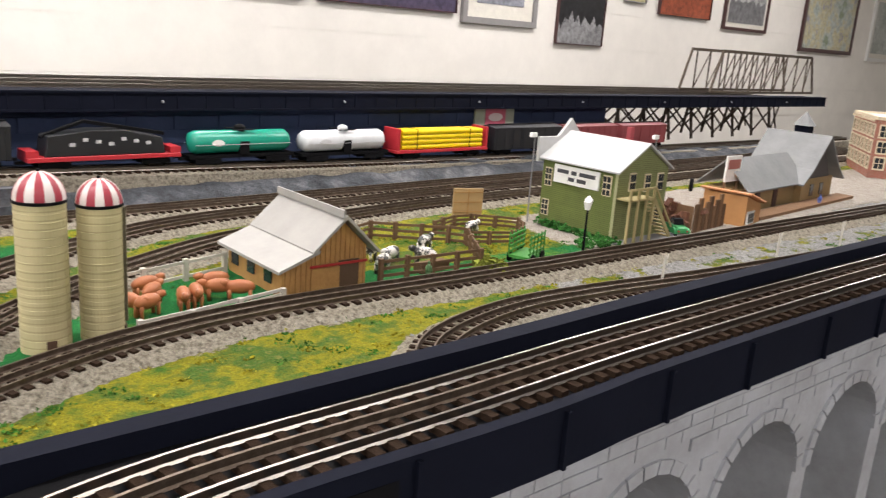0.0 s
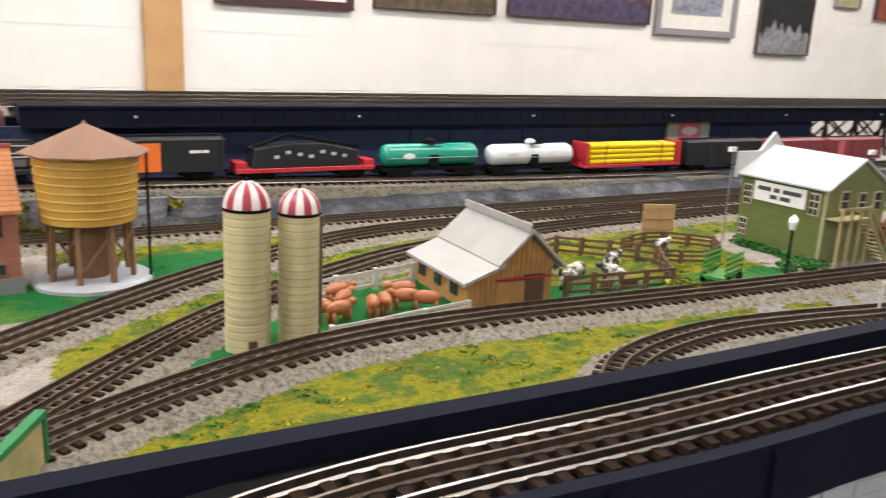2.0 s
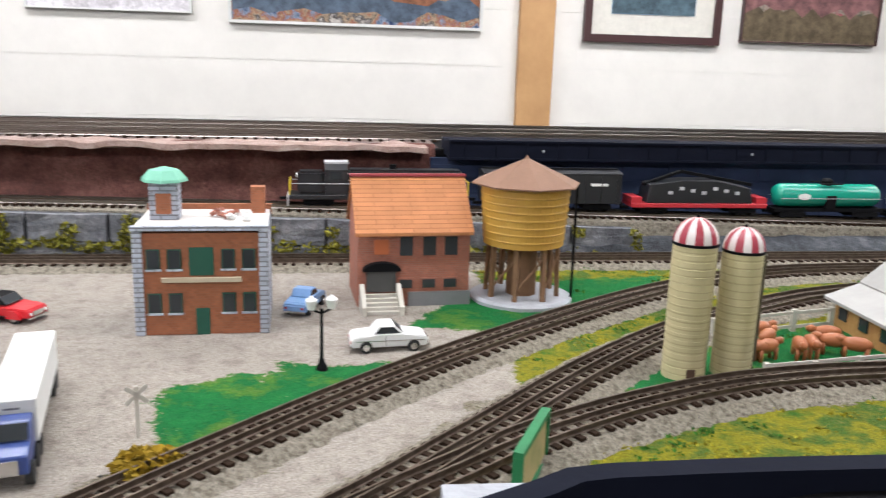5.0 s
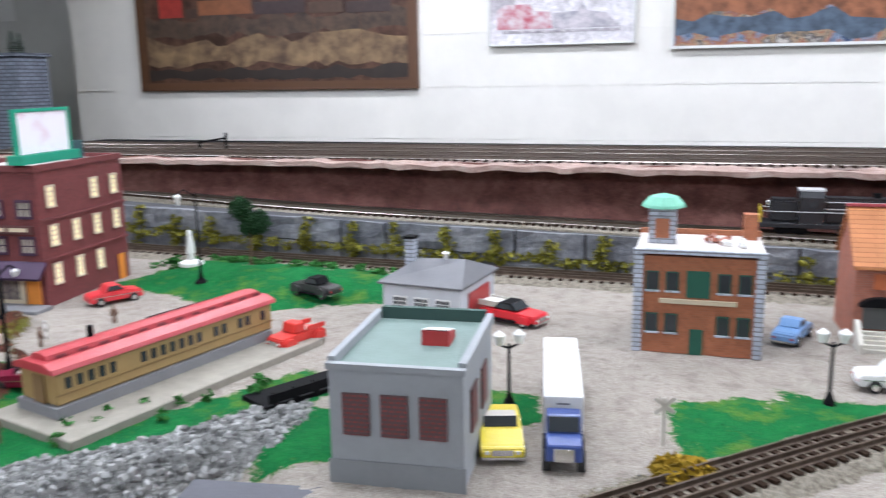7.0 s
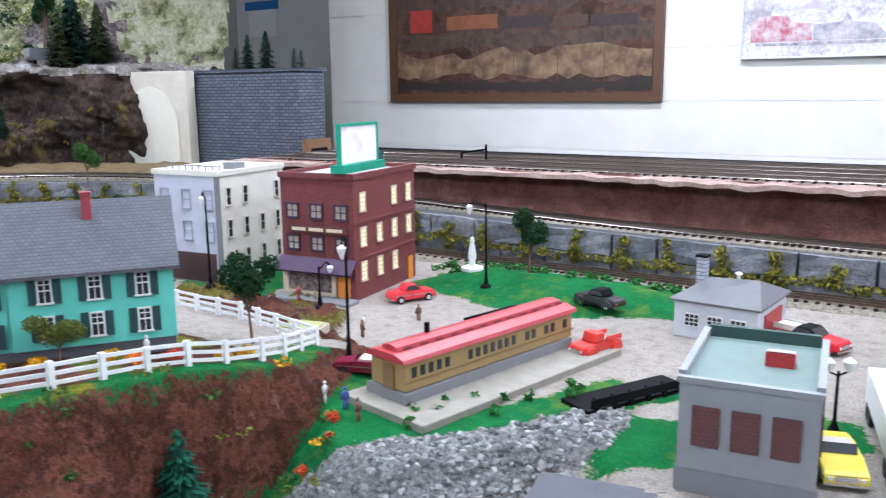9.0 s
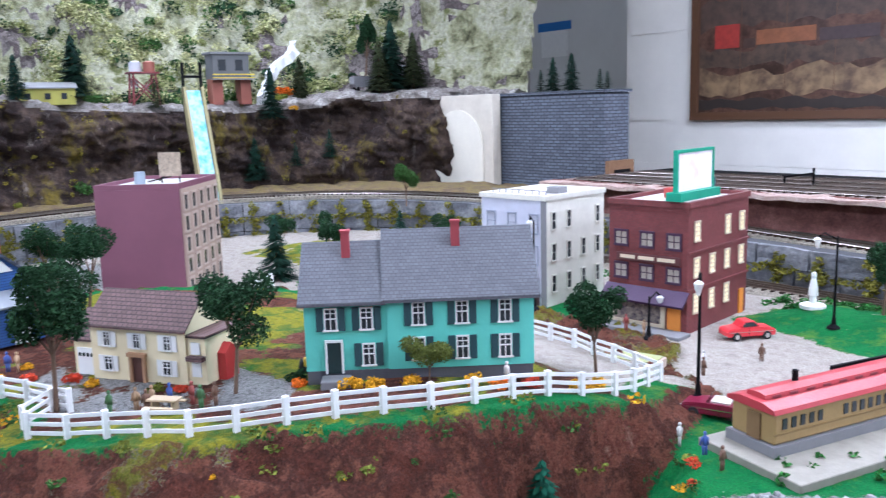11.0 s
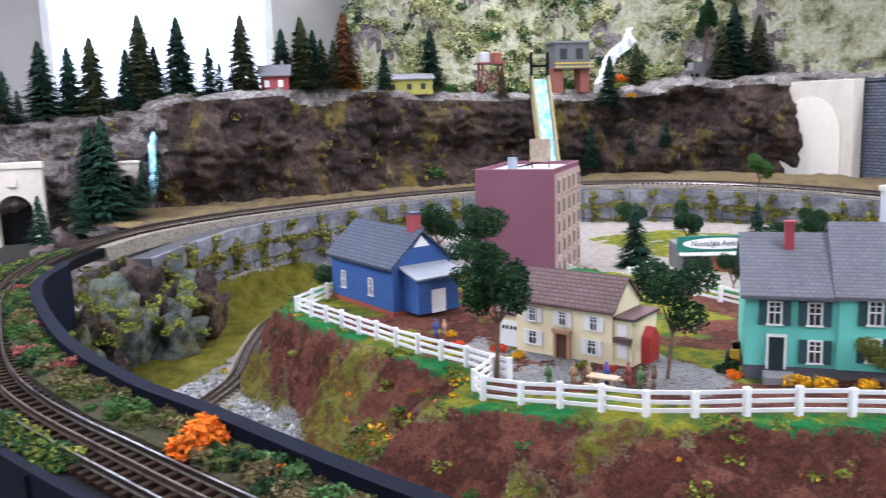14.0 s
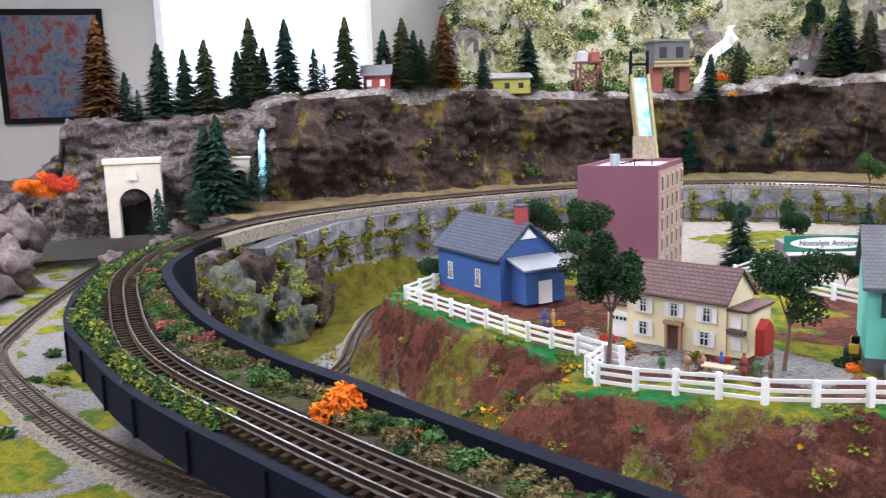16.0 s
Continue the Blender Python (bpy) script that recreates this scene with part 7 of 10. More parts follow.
part("roof", Mesh().lathe([(0.078, 0.167), (0.078, 0.169), (0.004, 0.202), (0.001, 0.207)], 8), P("tank_roof", (0.22, 0.12, 0.075), 0.8), wt)
part("riser", Mesh().cyl(0, 0, 0.008, 0.082, 0.022, None, 10), M_TIMBER, wt)
for i in range(8):
    a = math.pi / 8 + i * math.pi / 4
    c, s = 0.052 * math.cos(a), 0.052 * math.sin(a)
    part("leg", Mesh().bar((c, s, 0.006), (c * 0.95, s * 0.95, 0.082), 0.006, 0.006), M_TIMBER, wt)
    a2 = a + math.pi / 4
    part("brace", Mesh().bar((c, s, 0.02), (0.052 * math.cos(a2), 0.052 * math.sin(a2), 0.07), 0.0025, 0.0025), M_TIMBER, wt)
part("ladder", Mesh().bar((0.069, -0.02, 0.0), (0.069, -0.02, 0.168), 0.003, 0.003), M_BLACK, wt)
M_OBRICK = mat_rows("salmon_brick", (0.36, 0.12, 0.075), (0.3, 0.16, 0.12), 0.006, 0.003, bump=0.3, gap=0.12)
ob = thing("freight_house", -0.155, 1.215, zat(-0.08, 1.25), 4, "salmon brick freight house with orange shingled roof", "building")
part("wall", Mesh().prism([(0, 0), (0.11, 0), (0.11, 0.108), (0.062, 0.165), (0, 0.108)], "x", 0, 0.155), M_OBRICK, ob)
part("foundation", Mesh().box(0.07, 0.157, -0.003, -0.0003, 0, 0.02), M_GREYPAINT, ob)
part("roof", Mesh().prism([(-0.007, 0.100), (0.062, 0.166), (0.117, 0.100), (0.117, 0.104), (0.062, 0.171), (-0.007, 0.104)], "x", -0.004, 0.159), mat_rows("orange_shingles", (0.47, 0.19, 0.07), (0.30, 0.11, 0.04), 0.05, 0.0052, gap=0.10, axis="roof_x", vary=0.08), ob)
part("ridge_cap", Mesh().box(-0.005, 0.16, 0.059, 0.065, 0.1715, 0.175), M_CHIM, ob)
for i, u in enumerate((0.066, 0.098, 0.128)):
    for z, hh in ((0.072, 0.026), (0.026, 0.012)):
        o = part("window", Mesh().box(u - 0.011, u + 0.011, -0.0026, -0.0003, z - 0.002, z + hh + 0.002), M_OBRICK, ob)
        part("pane", Mesh().box(u - 0.009, u + 0.009, -0.0032, -0.0027, z, z + hh), M_GLASS_DARK, o)
part("vent", Mesh().box(0.022, 0.042, -0.0026, -0.0003, 0.074, 0.094), P("vent_orange", (0.45, 0.12, 0.04)), ob)
part("dock_door", Mesh().box(0.012, 0.052, -0.004, -0.0003, 0.022, 0.052), P("dock_grey", (0.09, 0.09, 0.09)), ob)
part("dock_arch", Mesh().prism([(0.006 + 0.0261 * (1 - math.cos(a * math.pi / 10)), 0.0522 + 0.012 * math.sin(a * math.pi / 10)) for a in range(11)], "y", -0.012, -0.0003), M_BLACK, ob)
for i in range(5):
    part("step", Mesh().box(0.010, 0.054, -0.010 - i * 0.007, -0.0042 - i * 0.007 if i else -0.0042, 0, 0.020 - i * 0.004), M_PALEW, ob)
for u in (0.005, 0.055):
    part("stair_cheek", Mesh().prism([(-0.045, 0.0), (-0.045, 0.012), (-0.010, 0.034), (-0.0045, 0.034), (-0.0045, 0.0)], "x", u - 0.003, u + 0.003), M_PALEW, ob)
M_RB = mat_rows("orange_brown_brick", (0.34, 0.115, 0.05), (0.30, 0.13, 0.07), 0.006, 0.003, bump=0.3, gap=0.1)
M_QUOIN = mat_rows("blue_grey_quoin", (0.42, 0.45, 0.52), (0.2, 0.2, 0.22), 0.02, 0.006, bump=0.5, gap=0.15)
rb = thing("brick_station", -0.42, 1.108, zat(-0.34, 1.16), 2, "red-brown brick two-storey building with a cupola", "building")
part("wall", Mesh().box(0, 0.152, 0, 0.12, 0, 0.125), M_RB, rb)
for u in (-0.002, 0.143):
    part("quoin_strip", Mesh().box(u, u + 0.011, -0.003, 0.121, 0, 0.128), M_QUOIN, rb)
part("roof", Mesh().box(-0.001, 0.153, 0.004, 0.119, 0.1282, 0.132), P("tar_white", (0.62, 0.58, 0.55)), rb)
part("parapet", Mesh().box(-0.003, 0.155, 0.1192, 0.124, 0.1253, 0.139), M_RB, rb)
part("cornice", Mesh().box(-0.003, 0.155, -0.0045, 0.0035, 0.1285, 0.134), M_QUOIN, rb)
cu = part("cupola", Mesh().box(0.012, 0.046, 0.045, 0.075, 0.1322, 0.178), M_QUOIN, rb)
part("cupola_roof", Mesh().lathe([(0.028, 0.1785), (0.027, 0.182), (0.018, 0.192), (0.002, 0.196)], 8, 0.029, 0.06), P("copper_green", (0.20, 0.50, 0.36)), cu)
part("cupola_window", Mesh().box(0.020, 0.038, 0.0425, 0.0447, 0.140, 0.165), M_RB, cu)
part("chimney", Mesh().box(0.130, 0.148, 0.09, 0.108, 0.1322, 0.166), M_RB, rb)
M_GRN_WIN = P("green_frame", (0.015, 0.07, 0.045), 0.4)
for z in (0.028, 0.082):
    for u in (0.021, 0.045, 0.107, 0.131):
        o = part("window", Mesh().box(u - 0.008, u + 0.008, -0.002, -0.0003, z, z + 0.024), M_GRN_WIN, rb)
        part("pane", Mesh().box(u - 0.0065, u + 0.0065, -0.0026, -0.0021, z + 0.001, z + 0.0225), M_GLASS_DARK, o)
        part("sill", Mesh().box(u - 0.009, u + 0.009, -0.0035, -0.0003, z - 0.0025, z - 0.0003), M_QUOIN, rb)
part("loading_door", Mesh().box(0.062, 0.090, -0.0022, -0.0003, 0.074, 0.108), P("door_dark_green", (0.01, 0.08, 0.05)), rb)
part("door", Mesh().box(0.068, 0.084, -0.0022, -0.0003, 0, 0.033), P("door_dark_green", (0.01, 0.08, 0.05)), rb)
part("name_board", Mesh().box(0.030, 0.122, -0.005, -0.0003, 0.066, 0.0715), P("board_cream", (0.5, 0.42, 0.3)), rb)
for i in range(14):
    r = random.Random(i + 50)
    part("rubble", Mesh().box(-0.004, 0.004, -0.003, 0.003, -0.002, 0.003, pose(0.105 + r.uniform(-0.022, 0.025), 0.06 + r.uniform(-0.03, 0.03), 0.136, r.uniform(-30, 30), r.uniform(-30, 30), r.uniform(0, 90))), M_OBRICK if i % 2 else M_WHITE, rb)
# grey flat-roofed building in front
M_GREYB = P("grey_render", (0.30, 0.315, 0.33), 0.75)
M_MESHRED = mat_rows("red_shutter_mesh", (0.19, 0.04, 0.04), (0.10, 0.055, 0.055), 0.006, 0.004, gap=0.3)
gb = thing("grey_building", -0.632, 0.672, zat(-0.58, 0.75) - 0.004, 7, "grey flat-roofed workshop with red shuttered windows", "building")
GBW, GBD, GBH = 0.118, 0.155, 0.108
part("wall", Mesh().box(0, GBW, 0, GBD, 0, GBH), M_GREYB, gb)
part("base_course", Mesh().box(-0.002, GBW + 0.002, -0.002, -0.0003, 0, 0.026), P("base_grey", (0.22, 0.23, 0.245)), gb)
part("roof", Mesh().box(0.005, GBW - 0.005, 0.005, GBD - 0.005, GBH + 0.0003, GBH + 0.002), P("roof_dull_green", (0.16, 0.22, 0.20)), gb)
M_ROOFDK = P("parapet_dark_green", (0.03, 0.07, 0.06))
part("parapet", Mesh().box(-0.002, GBW + 0.002, -0.002, 0.0047, GBH + 0.0004, GBH + 0.006).box(-0.002, 0.0047, 0.005, GBD + 0.002, GBH + 0.0004, GBH + 0.010).box(GBW - 0.0047, GBW + 0.002, 0.005, GBD + 0.002, GBH + 0.0004, GBH + 0.010), M_GREYB, gb)
part("parapet", Mesh().box(0.005, GBW - 0.005, GBD - 0.0047, GBD + 0.002, GBH + 0.0004, GBH + 0.014), M_ROOFDK, gb)
for i in range(3):
    u = 0.024 + i * 0.034
    o = part("window", Mesh().box(u - 0.012, u + 0.012, -0.0022, -0.0003, 0.050, 0.088), M_MESHRED, gb)
part("window", Mesh().box(GBW + 0.0003, GBW + 0.0022, 0.03, 0.06, 0.045, 0.085), M_MESHRED, gb)
part("window", Mesh().box(GBW + 0.0003, GBW + 0.0022, 0.085, 0.115, 0.045, 0.085), M_MESHRED, gb)
sk = part("skylight", Mesh().prism([(0.07, GBH + 0.002), (0.10, GBH + 0.002), (0.10, GBH + 0.009), (0.07, GBH + 0.016)], "x", 0.066, 0.092), M_RED, gb)
part("skylight_panel", Mesh().prism([(0.071, GBH + 0.0165), (0.10, GBH + 0.0095), (0.10, GBH + 0.0105), (0.071, GBH + 0.0175)], "x", 0.067, 0.091), M_WHITE, sk)
# white garage
wg = thing("white_garage", -0.785, 1.15, zat(-0.7, 1.2), -5, "white garage with a grey hipped roof", "garage")
part("wall", Mesh().box(0, 0.122, 0, 0.135, 0, 0.054), P("garage_white", (0.56, 0.58, 0.62)), wg)
me = Mesh()
v = [me.bm.verts.new(p) for p in ((-0.006, -0.006, 0.0545), (0.128, -0.006, 0.0545), (0.128, 0.141, 0.0545), (-0.006, 0.141, 0.0545), (0.03, 0.06, 0.082), (0.10, 0.075, 0.082), (-0.006, -0.006, 0.0575), (0.128, -0.006, 0.0575), (0.128, 0.141, 0.0575), (-0.006, 0.141, 0.0575))]
for f in ((3, 2, 1, 0), (6, 7, 5, 4), (7, 8, 5), (8, 9, 4, 5), (9, 6, 4), (0, 1, 7, 6), (1, 2, 8, 7), (2, 3, 9, 8), (3, 0, 6, 9)):
    me.bm.faces.new([v[i] for i in f])
part("roof", me, P("garage_roof_grey", (0.13, 0.13, 0.14)), wg)
part("chimney", Mesh().box(0.012, 0.026, 0.05, 0.064, 0.06, 0.112), M_QUOIN, wg)
part("chimney_cap", Mesh().box(0.010, 0.028, 0.048, 0.066, 0.1122, 0.116), M_BLACK, wg)
part("vent", Mesh().lathe([(0.003, 0.08), (0.003, 0.088), (0.006, 0.090), (0.001, 0.093)], 10, 0.07, 0.07), M_WHITE, wg)
for u in (0.028, 0.062, 0.096):
    o = part("window", Mesh().box(u - 0.011, u + 0.011, -0.002, -0.0003, 0.018, 0.038), M_WHITE, wg)
    for a in range(3):
        for c in range(3):
            part("pane", Mesh().box(u - 0.010 + a * 0.007, u - 0.0045 + a * 0.007, -0.0026, -0.0021, 0.0195 + c * 0.006, 0.0242 + c * 0.006), M_GLASS_DARK, o)
part("garage_door", Mesh().box(0.1223, 0.1245, 0.03, 0.11, 0, 0.042), M_RED, wg)
# dining car on its slab
dx0, dy0 = -0.955, 0.695
dn = thing("dining_car", dx0, dy0, 1.160, 77, "tan dining car with a red roof on a concrete slab", "diner")
M_DTAN = P("diner_tan", (0.33, 0.22, 0.085), 0.55)
DL, DW = 0.315, 0.062
part("slab", Mesh().box(-0.03, DL + 0.03, -0.062, DW + 0.02, -0.010, 0.004).bevel(0.001), P("slab_concrete", (0.30, 0.275, 0.23), amount=0.8), dn)
part("foundation", Mesh().box(-0.004, DL - 0.006, -0.004, DW + 0.004, 0.0042, 0.016), M_GREYPAINT, dn)
part("body", Mesh().box(0, DL, 0, DW, 0.0162, 0.052).bevel(0.002), M_DTAN, dn)
part("belt_rail", Mesh().box(-0.001, DL + 0.001, -0.0012, -0.0002, 0.027, 0.029), P("diner_trim", (0.22, 0.14, 0.05)), dn)
M_DRED = P("diner_red", (0.42, 0.05, 0.06), 0.4)
part("roof", Mesh().prism([(-0.004, 0.0522), (DW + 0.004, 0.0522), (DW + 0.002, 0.057), (DW * 0.78, 0.0615), (DW * 0.22, 0.0615), (-0.002, 0.057)], "x", -0.005, DL + 0.005), M_DRED, dn)
part("clerestory", Mesh().prism([(DW * 0.28, 0.0617), (DW * 0.72, 0.0617), (DW * 0.70, 0.0665), (DW / 2, 0.0685), (DW * 0.30, 0.0665)], "x", 0.004, DL - 0.004), M_DRED, dn)
for i in range(22):
    if i in (5, 6, 14, 17, 20):
        continue
    u = 0.014 + i * 0.0135
    part("window", Mesh().box(u - 0.0035, u + 0.0035, -0.0012, -0.0003, 0.033, 0.045), M_GLASS_DARK, dn)
for i in range(12):
    part("clerestory_vent", Mesh().box(0.014 + i * 0.026, 0.026 + i * 0.026, DW * 0.262, DW * 0.282, 0.0622, 0.0648), P("vent_dark", (0.15, 0.02, 0.03)) if i == 0 else bpy.data.materials["vent_dark"], dn)
part("stack", Mesh().cyl(0.07, DW * 0.6, 0.067, 0.080, 0.0035, None, 8), M_BLACK, dn)
part("end_door", Mesh().box(-0.0022, -0.0003, DW * 0.3, DW * 0.6, 0.017, 0.047), P("diner_door", (0.20, 0.12, 0.05)), dn)
sb = thing("signboard", -0.975, 0.93, zat(-0.98, 0.93), 75, "long black roof sign with illegible lettering", "sign")
part("board", Mesh().box(-0.05, 0.05, -0.002, 0.002, 0.040, 0.062), M_BLACK, sb)
part("lettering_bar", Mesh().box(-0.04, 0.03, -0.003, -0.0022, 0.052, 0.056).box(-0.035, 0.01, -0.003, -0.0022, 0.045, 0.0485), P("sign_grey", (0.4, 0.4, 0.4)), sb)
for s in (-1, 1):
    part("post", Mesh().cyl(s * 0.04, 0, -0.002, 0.0398, 0.0015, None, 6), M_BLACK, sb)
# culvert bridge of black timber
cv = thing("timber_culvert", -0.765, 0.80, 1.118, 62, "black timber culvert bridge", "bridge")
part("deck", Mesh().box(-0.01, 0.15, 0.0, 0.05, 0.034, 0.042), M_BLACK, cv)
for i in range(6):
    part("post", Mesh().box(i * 0.026, i * 0.026 + 0.006, -0.002, 0.004, 0, 0.056), M_BLACK, cv)
for z in (0.006, 0.02, 0.046):
    part("plank", Mesh().box(-0.008, 0.145, -0.004, -0.0022, z, z + 0.010), M_BLACK, cv)
rf = thing("low_shed", -0.735, 0.575, zat(-0.7, 0.58), 10, "low red shed with a dark grey roof", "shed")
part("wall", Mesh().box(0, 0.105, 0, 0.06, 0, 0.03), M_RED, rf)
part("roof", Mesh().box(-0.006, 0.111, -0.006, 0.066, 0.0303, 0.034, pose(0, 0, 0, 0, 0, 0)), P("shed_roof", (0.10, 0.10, 0.115), 0.8), rf)
street_lamp(-0.202, 0.986, 0.085, "black twin-globe street lamp on a green patch", 2, 10)
street_lamp(-0.527, 0.885, 0.085, "black twin-globe street lamp beside the workshop", 2, 30)
arm_lamp(-1.107, 0.779, 0.165, "tall black park lamp with a hooked arm", -60)
arm_lamp(-1.154, 1.228, 0.155, "tall black park lamp with a hooked arm", 200)
arm_lamp(-1.36, 1.01, 0.075, "small black lamp before the shop", 90)
arm_lamp(-1.60, 0.98, 0.17, "tall grey lamp beside the white building", 150)
st = thing("statue", -1.235, 1.315, zat(-1.235, 1.315), 0, "white statue on a round pedestal", "statue")
st_me = Mesh().lathe([(0.022, 0), (0.022, 0.006), (0.018, 0.008), (0.006, 0.010), (0.006, 0.022), (0.0085, 0.023), (0.0075, 0.036), (0.0055, 0.048), (0.004, 0.054), (0.0048, 0.058), (0.004, 0.064), (0.001, 0.066)], 14)
part("figure", st_me, M_WHITE, st)
for x, y, lb in ((0.80, 0.915, "olive ground-foam bush beside the track"),):
    bush(x, y, 0.035, M_LEAF_OLIVE, lb, flat=0.55, dense=2)
bush(-0.345, 0.765, 0.033, mat_leaf("straw_foliage", (0.30, 0.20, 0.02)), "straw-yellow lichen bush on the gravel", flat=0.5, dense=3)
# billboard in front of the farm, seen from its edge
gs_ = thing("green_billboard", -0.035, 0.715, zat(-0.03, 0.735), 62, "green framed billboard with a tan picture", "billboard")
M_BGREEN = P("billboard_green", (0.01, 0.16, 0.05))
part("frame", Mesh().box(-0.045, 0.045, -0.004, 0.004, 0.046, 0.051).box(-0.045, -0.041, -0.004, 0.004, 0.0, 0.0458).box(0.041, 0.045, -0.004, 0.004, 0.0, 0.0458).box(-0.041, 0.041, -0.004, 0.004, 0.004, 0.008), M_BGREEN, gs_)
part("picture", Mesh().box(-0.0408, 0.0408, -0.002, 0.002, 0.0082, 0.0458), mat("tan_poster", (0.45, 0.33, 0.16), 0.6, 0, (0.20, 0.22, 0.08), scale=35, amount=1, bump=0), gs_)


# ---- vehicles ----
M_TYRE = P("tyre_rubber", (0.02, 0.02, 0.02), 0.8)
M_CHROME = mat("chrome", (0.7, 0.7, 0.7), 0.2, 1.0, scale=50, amount=0.2, bump=0)


def toy_car(name, x, y, rz, m, label, length=0.095, roof=True, z=None, old=False):
    t = thing(name, x, y, (zat(x, y) if z is None else z), rz, label, "car")
    L, W = length / 2, length * 0.19
    body = [(-L, 0.006), (-L, 0.016), (-L * 0.9, 0.019), (-L * 0.35, 0.021), (L * 0.35, 0.021), (L * 0.92, 0.018), (L, 0.015), (L, 0.006)]
    if old:
        body = [(-L, 0.008), (-L, 0.016), (-L * 0.8, 0.019), (-L * 0.2, 0.020), (L * 0.3, 0.020), (L * 0.95, 0.018), (L, 0.012), (L, 0.008)]
    part("body", Mesh().prism(body, "y", -W, W).bevel(0.0016, 2), m, t, smooth=False)
    if roof:
        part("cabin", Mesh().prism([(-L * 0.45, 0.0212), (L * 0.35, 0.0212), (L * 0.12, 0.031), (-L * 0.28, 0.031)], "y", -W * 0.86, W * 0.86).bevel(0.001), m if not old else M_BLACK, t)
        for s in (-1, 1):
            part("side_glass", Mesh().prism([(-L * 0.37, 0.0222), (L * 0.27, 0.0222), (L * 0.09, 0.0296), (-L * 0.25, 0.0296)], "y", s * W * 0.865, s * W * 0.885), M_GLASS_DARK, t)
        part("windscreen", Mesh().prism([(L * 0.34, 0.022), (L * 0.355, 0.022), (L * 0.15, 0.0305), (L * 0.135, 0.0305)], "y", -W * 0.78, W * 0.78), M_GLASS_DARK, t)
    else:
        part("seat", Mesh().box(-L * 0.4, L * 0.15, -W * 0.8, W * 0.8, 0.0212, 0.0235), P(name + "_seat", (0.6, 0.55, 0.5)), t)
        part("windscreen", Mesh().prism([(L * 0.25, 0.0212), (L * 0.27, 0.0212), (L * 0.18, 0.030), (L * 0.165, 0.030)], "y", -W * 0.8, W * 0.8), M_GLASS_DARK, t)
    for q in (-0.62, 0.62):
        for s in (-1, 1):
            w_ = part("wheel", Mesh().cyl(0, 0, -0.0025, 0.0025, 0.0072, None, 16, pose(q * L, s * (W - 0.001), 0.0068, 90, 0, 0)), M_TYRE, t)
            part("hubcap", Mesh().cyl(0, 0, -0.0006, 0.0006, 0.004, None, 12, pose(q * L, s * (W + 0.0021), 0.0068, 90, 0, 0)), M_CHROME, w_)
    for s in (-1, 1):
        part("headlight", Mesh().cyl(0, 0, 0, 0.001, 0.002, None, 10, pose(L - 0.0002, s * W * 0.7, 0.0125, 0, 90, 0)), M_WHITE, t)
    part("bumper", Mesh().box(L - 0.001, L + 0.0015, -W * 0.95, W * 0.95, 0.006, 0.0085), M_CHROME, t)
    part("grille", Mesh().box(L - 0.0004, L + 0.0008, -W * 0.5, W * 0.5, 0.0095, 0.0150), M_CHROME, t)
    for s in (-1, 1):
        if old:
            for q in (-0.62, 0.62):
                part("fender", Mesh().prism([(q * L + 0.0105 * math.cos(a * math.pi / 8), 0.0068 + 0.0105 * math.sin(a * math.pi / 8)) for a in range(9)], "y", s * (W + 0.0002) - 0.004, s * (W + 0.0002) + 0.004), m, t)
            part("running_board", Mesh().box(-L * 0.4, L * 0.4, s * (W + 0.003) - 0.003, s * (W + 0.003) + 0.003, 0.0065, 0.0078), M_BLACK, t)
        else:
            part("side_trim", Mesh().box(-L * 0.9, L * 0.9, s * (W + 0.0003) - 0.0004, s * (W + 0.0003) + 0.0004, 0.0135, 0.0145), M_CHROME, t)
            part("door_seam", Mesh().box(-L * 0.12, -L * 0.11, s * (W + 0.0002) - 0.0003, s * (W + 0.0002) + 0.0003, 0.008, 0.020), M_BLACK, t)
        part("tail_light", Mesh().box(-L - 0.0006, -L + 0.0004, s * W * 0.75 - 0.0018, s * W * 0.75 + 0.0018, 0.011, 0.0135), M_RED, t)
    part("bumper", Mesh().box(-L - 0.0015, -L + 0.001, -W * 0.95, W * 0.95, 0.006, 0.0085), M_CHROME, t)
    return t


toy_car("white_car", -0.125, 1.052, 5, P("car_white", (0.75, 0.75, 0.74), 0.3), "white two-door toy car parked on gravel", 0.09)
toy_car("yellow_convertible", -0.513, 0.795, -72, P("car_yellow", (0.75, 0.62, 0.04), 0.3), "yellow open-top toy car beside the workshop", 0.105, False)
toy_car("red_car", -1.245, 1.12, 60, P("car_red", (0.65, 0.04, 0.05), 0.3), "bright red toy car outside the shop", 0.085)
toy_car("maroon_convertible", -1.075, 0.775, 200, P("car_maroon", (0.20, 0.01, 0.04), 0.3), "maroon open toy car beside the diner", 0.085, False)
pk = toy_car("red_pickup", -0.85, 1.005, 250, P("pickup_red", (0.60, 0.04, 0.03), 0.35), "red vintage toy pickup truck behind the diner", 0.08, False, None, True)
part("cab", Mesh().prism([(-0.006, 0.0205), (0.014, 0.0205), (0.011, 0.033), (-0.005, 0.033)], "y", -0.0125, 0.0125).bevel(0.001), bpy.data.materials["pickup_red"], pk)
part("bed_side", Mesh().box(-0.038, -0.0065, -0.0148, -0.0132, 0.0202, 0.0265), bpy.data.materials["pickup_red"], pk)
part("bed_side", Mesh().box(-0.038, -0.0065, 0.0132, 0.0148, 0.0202, 0.0265), bpy.data.materials["pickup_red"], pk)
toy_car("vintage_car", -0.93, 1.215, 165, P("car_black", (0.03, 0.03, 0.03), 0.3), "black vintage toy car on the grass", 0.085, True, None, True)
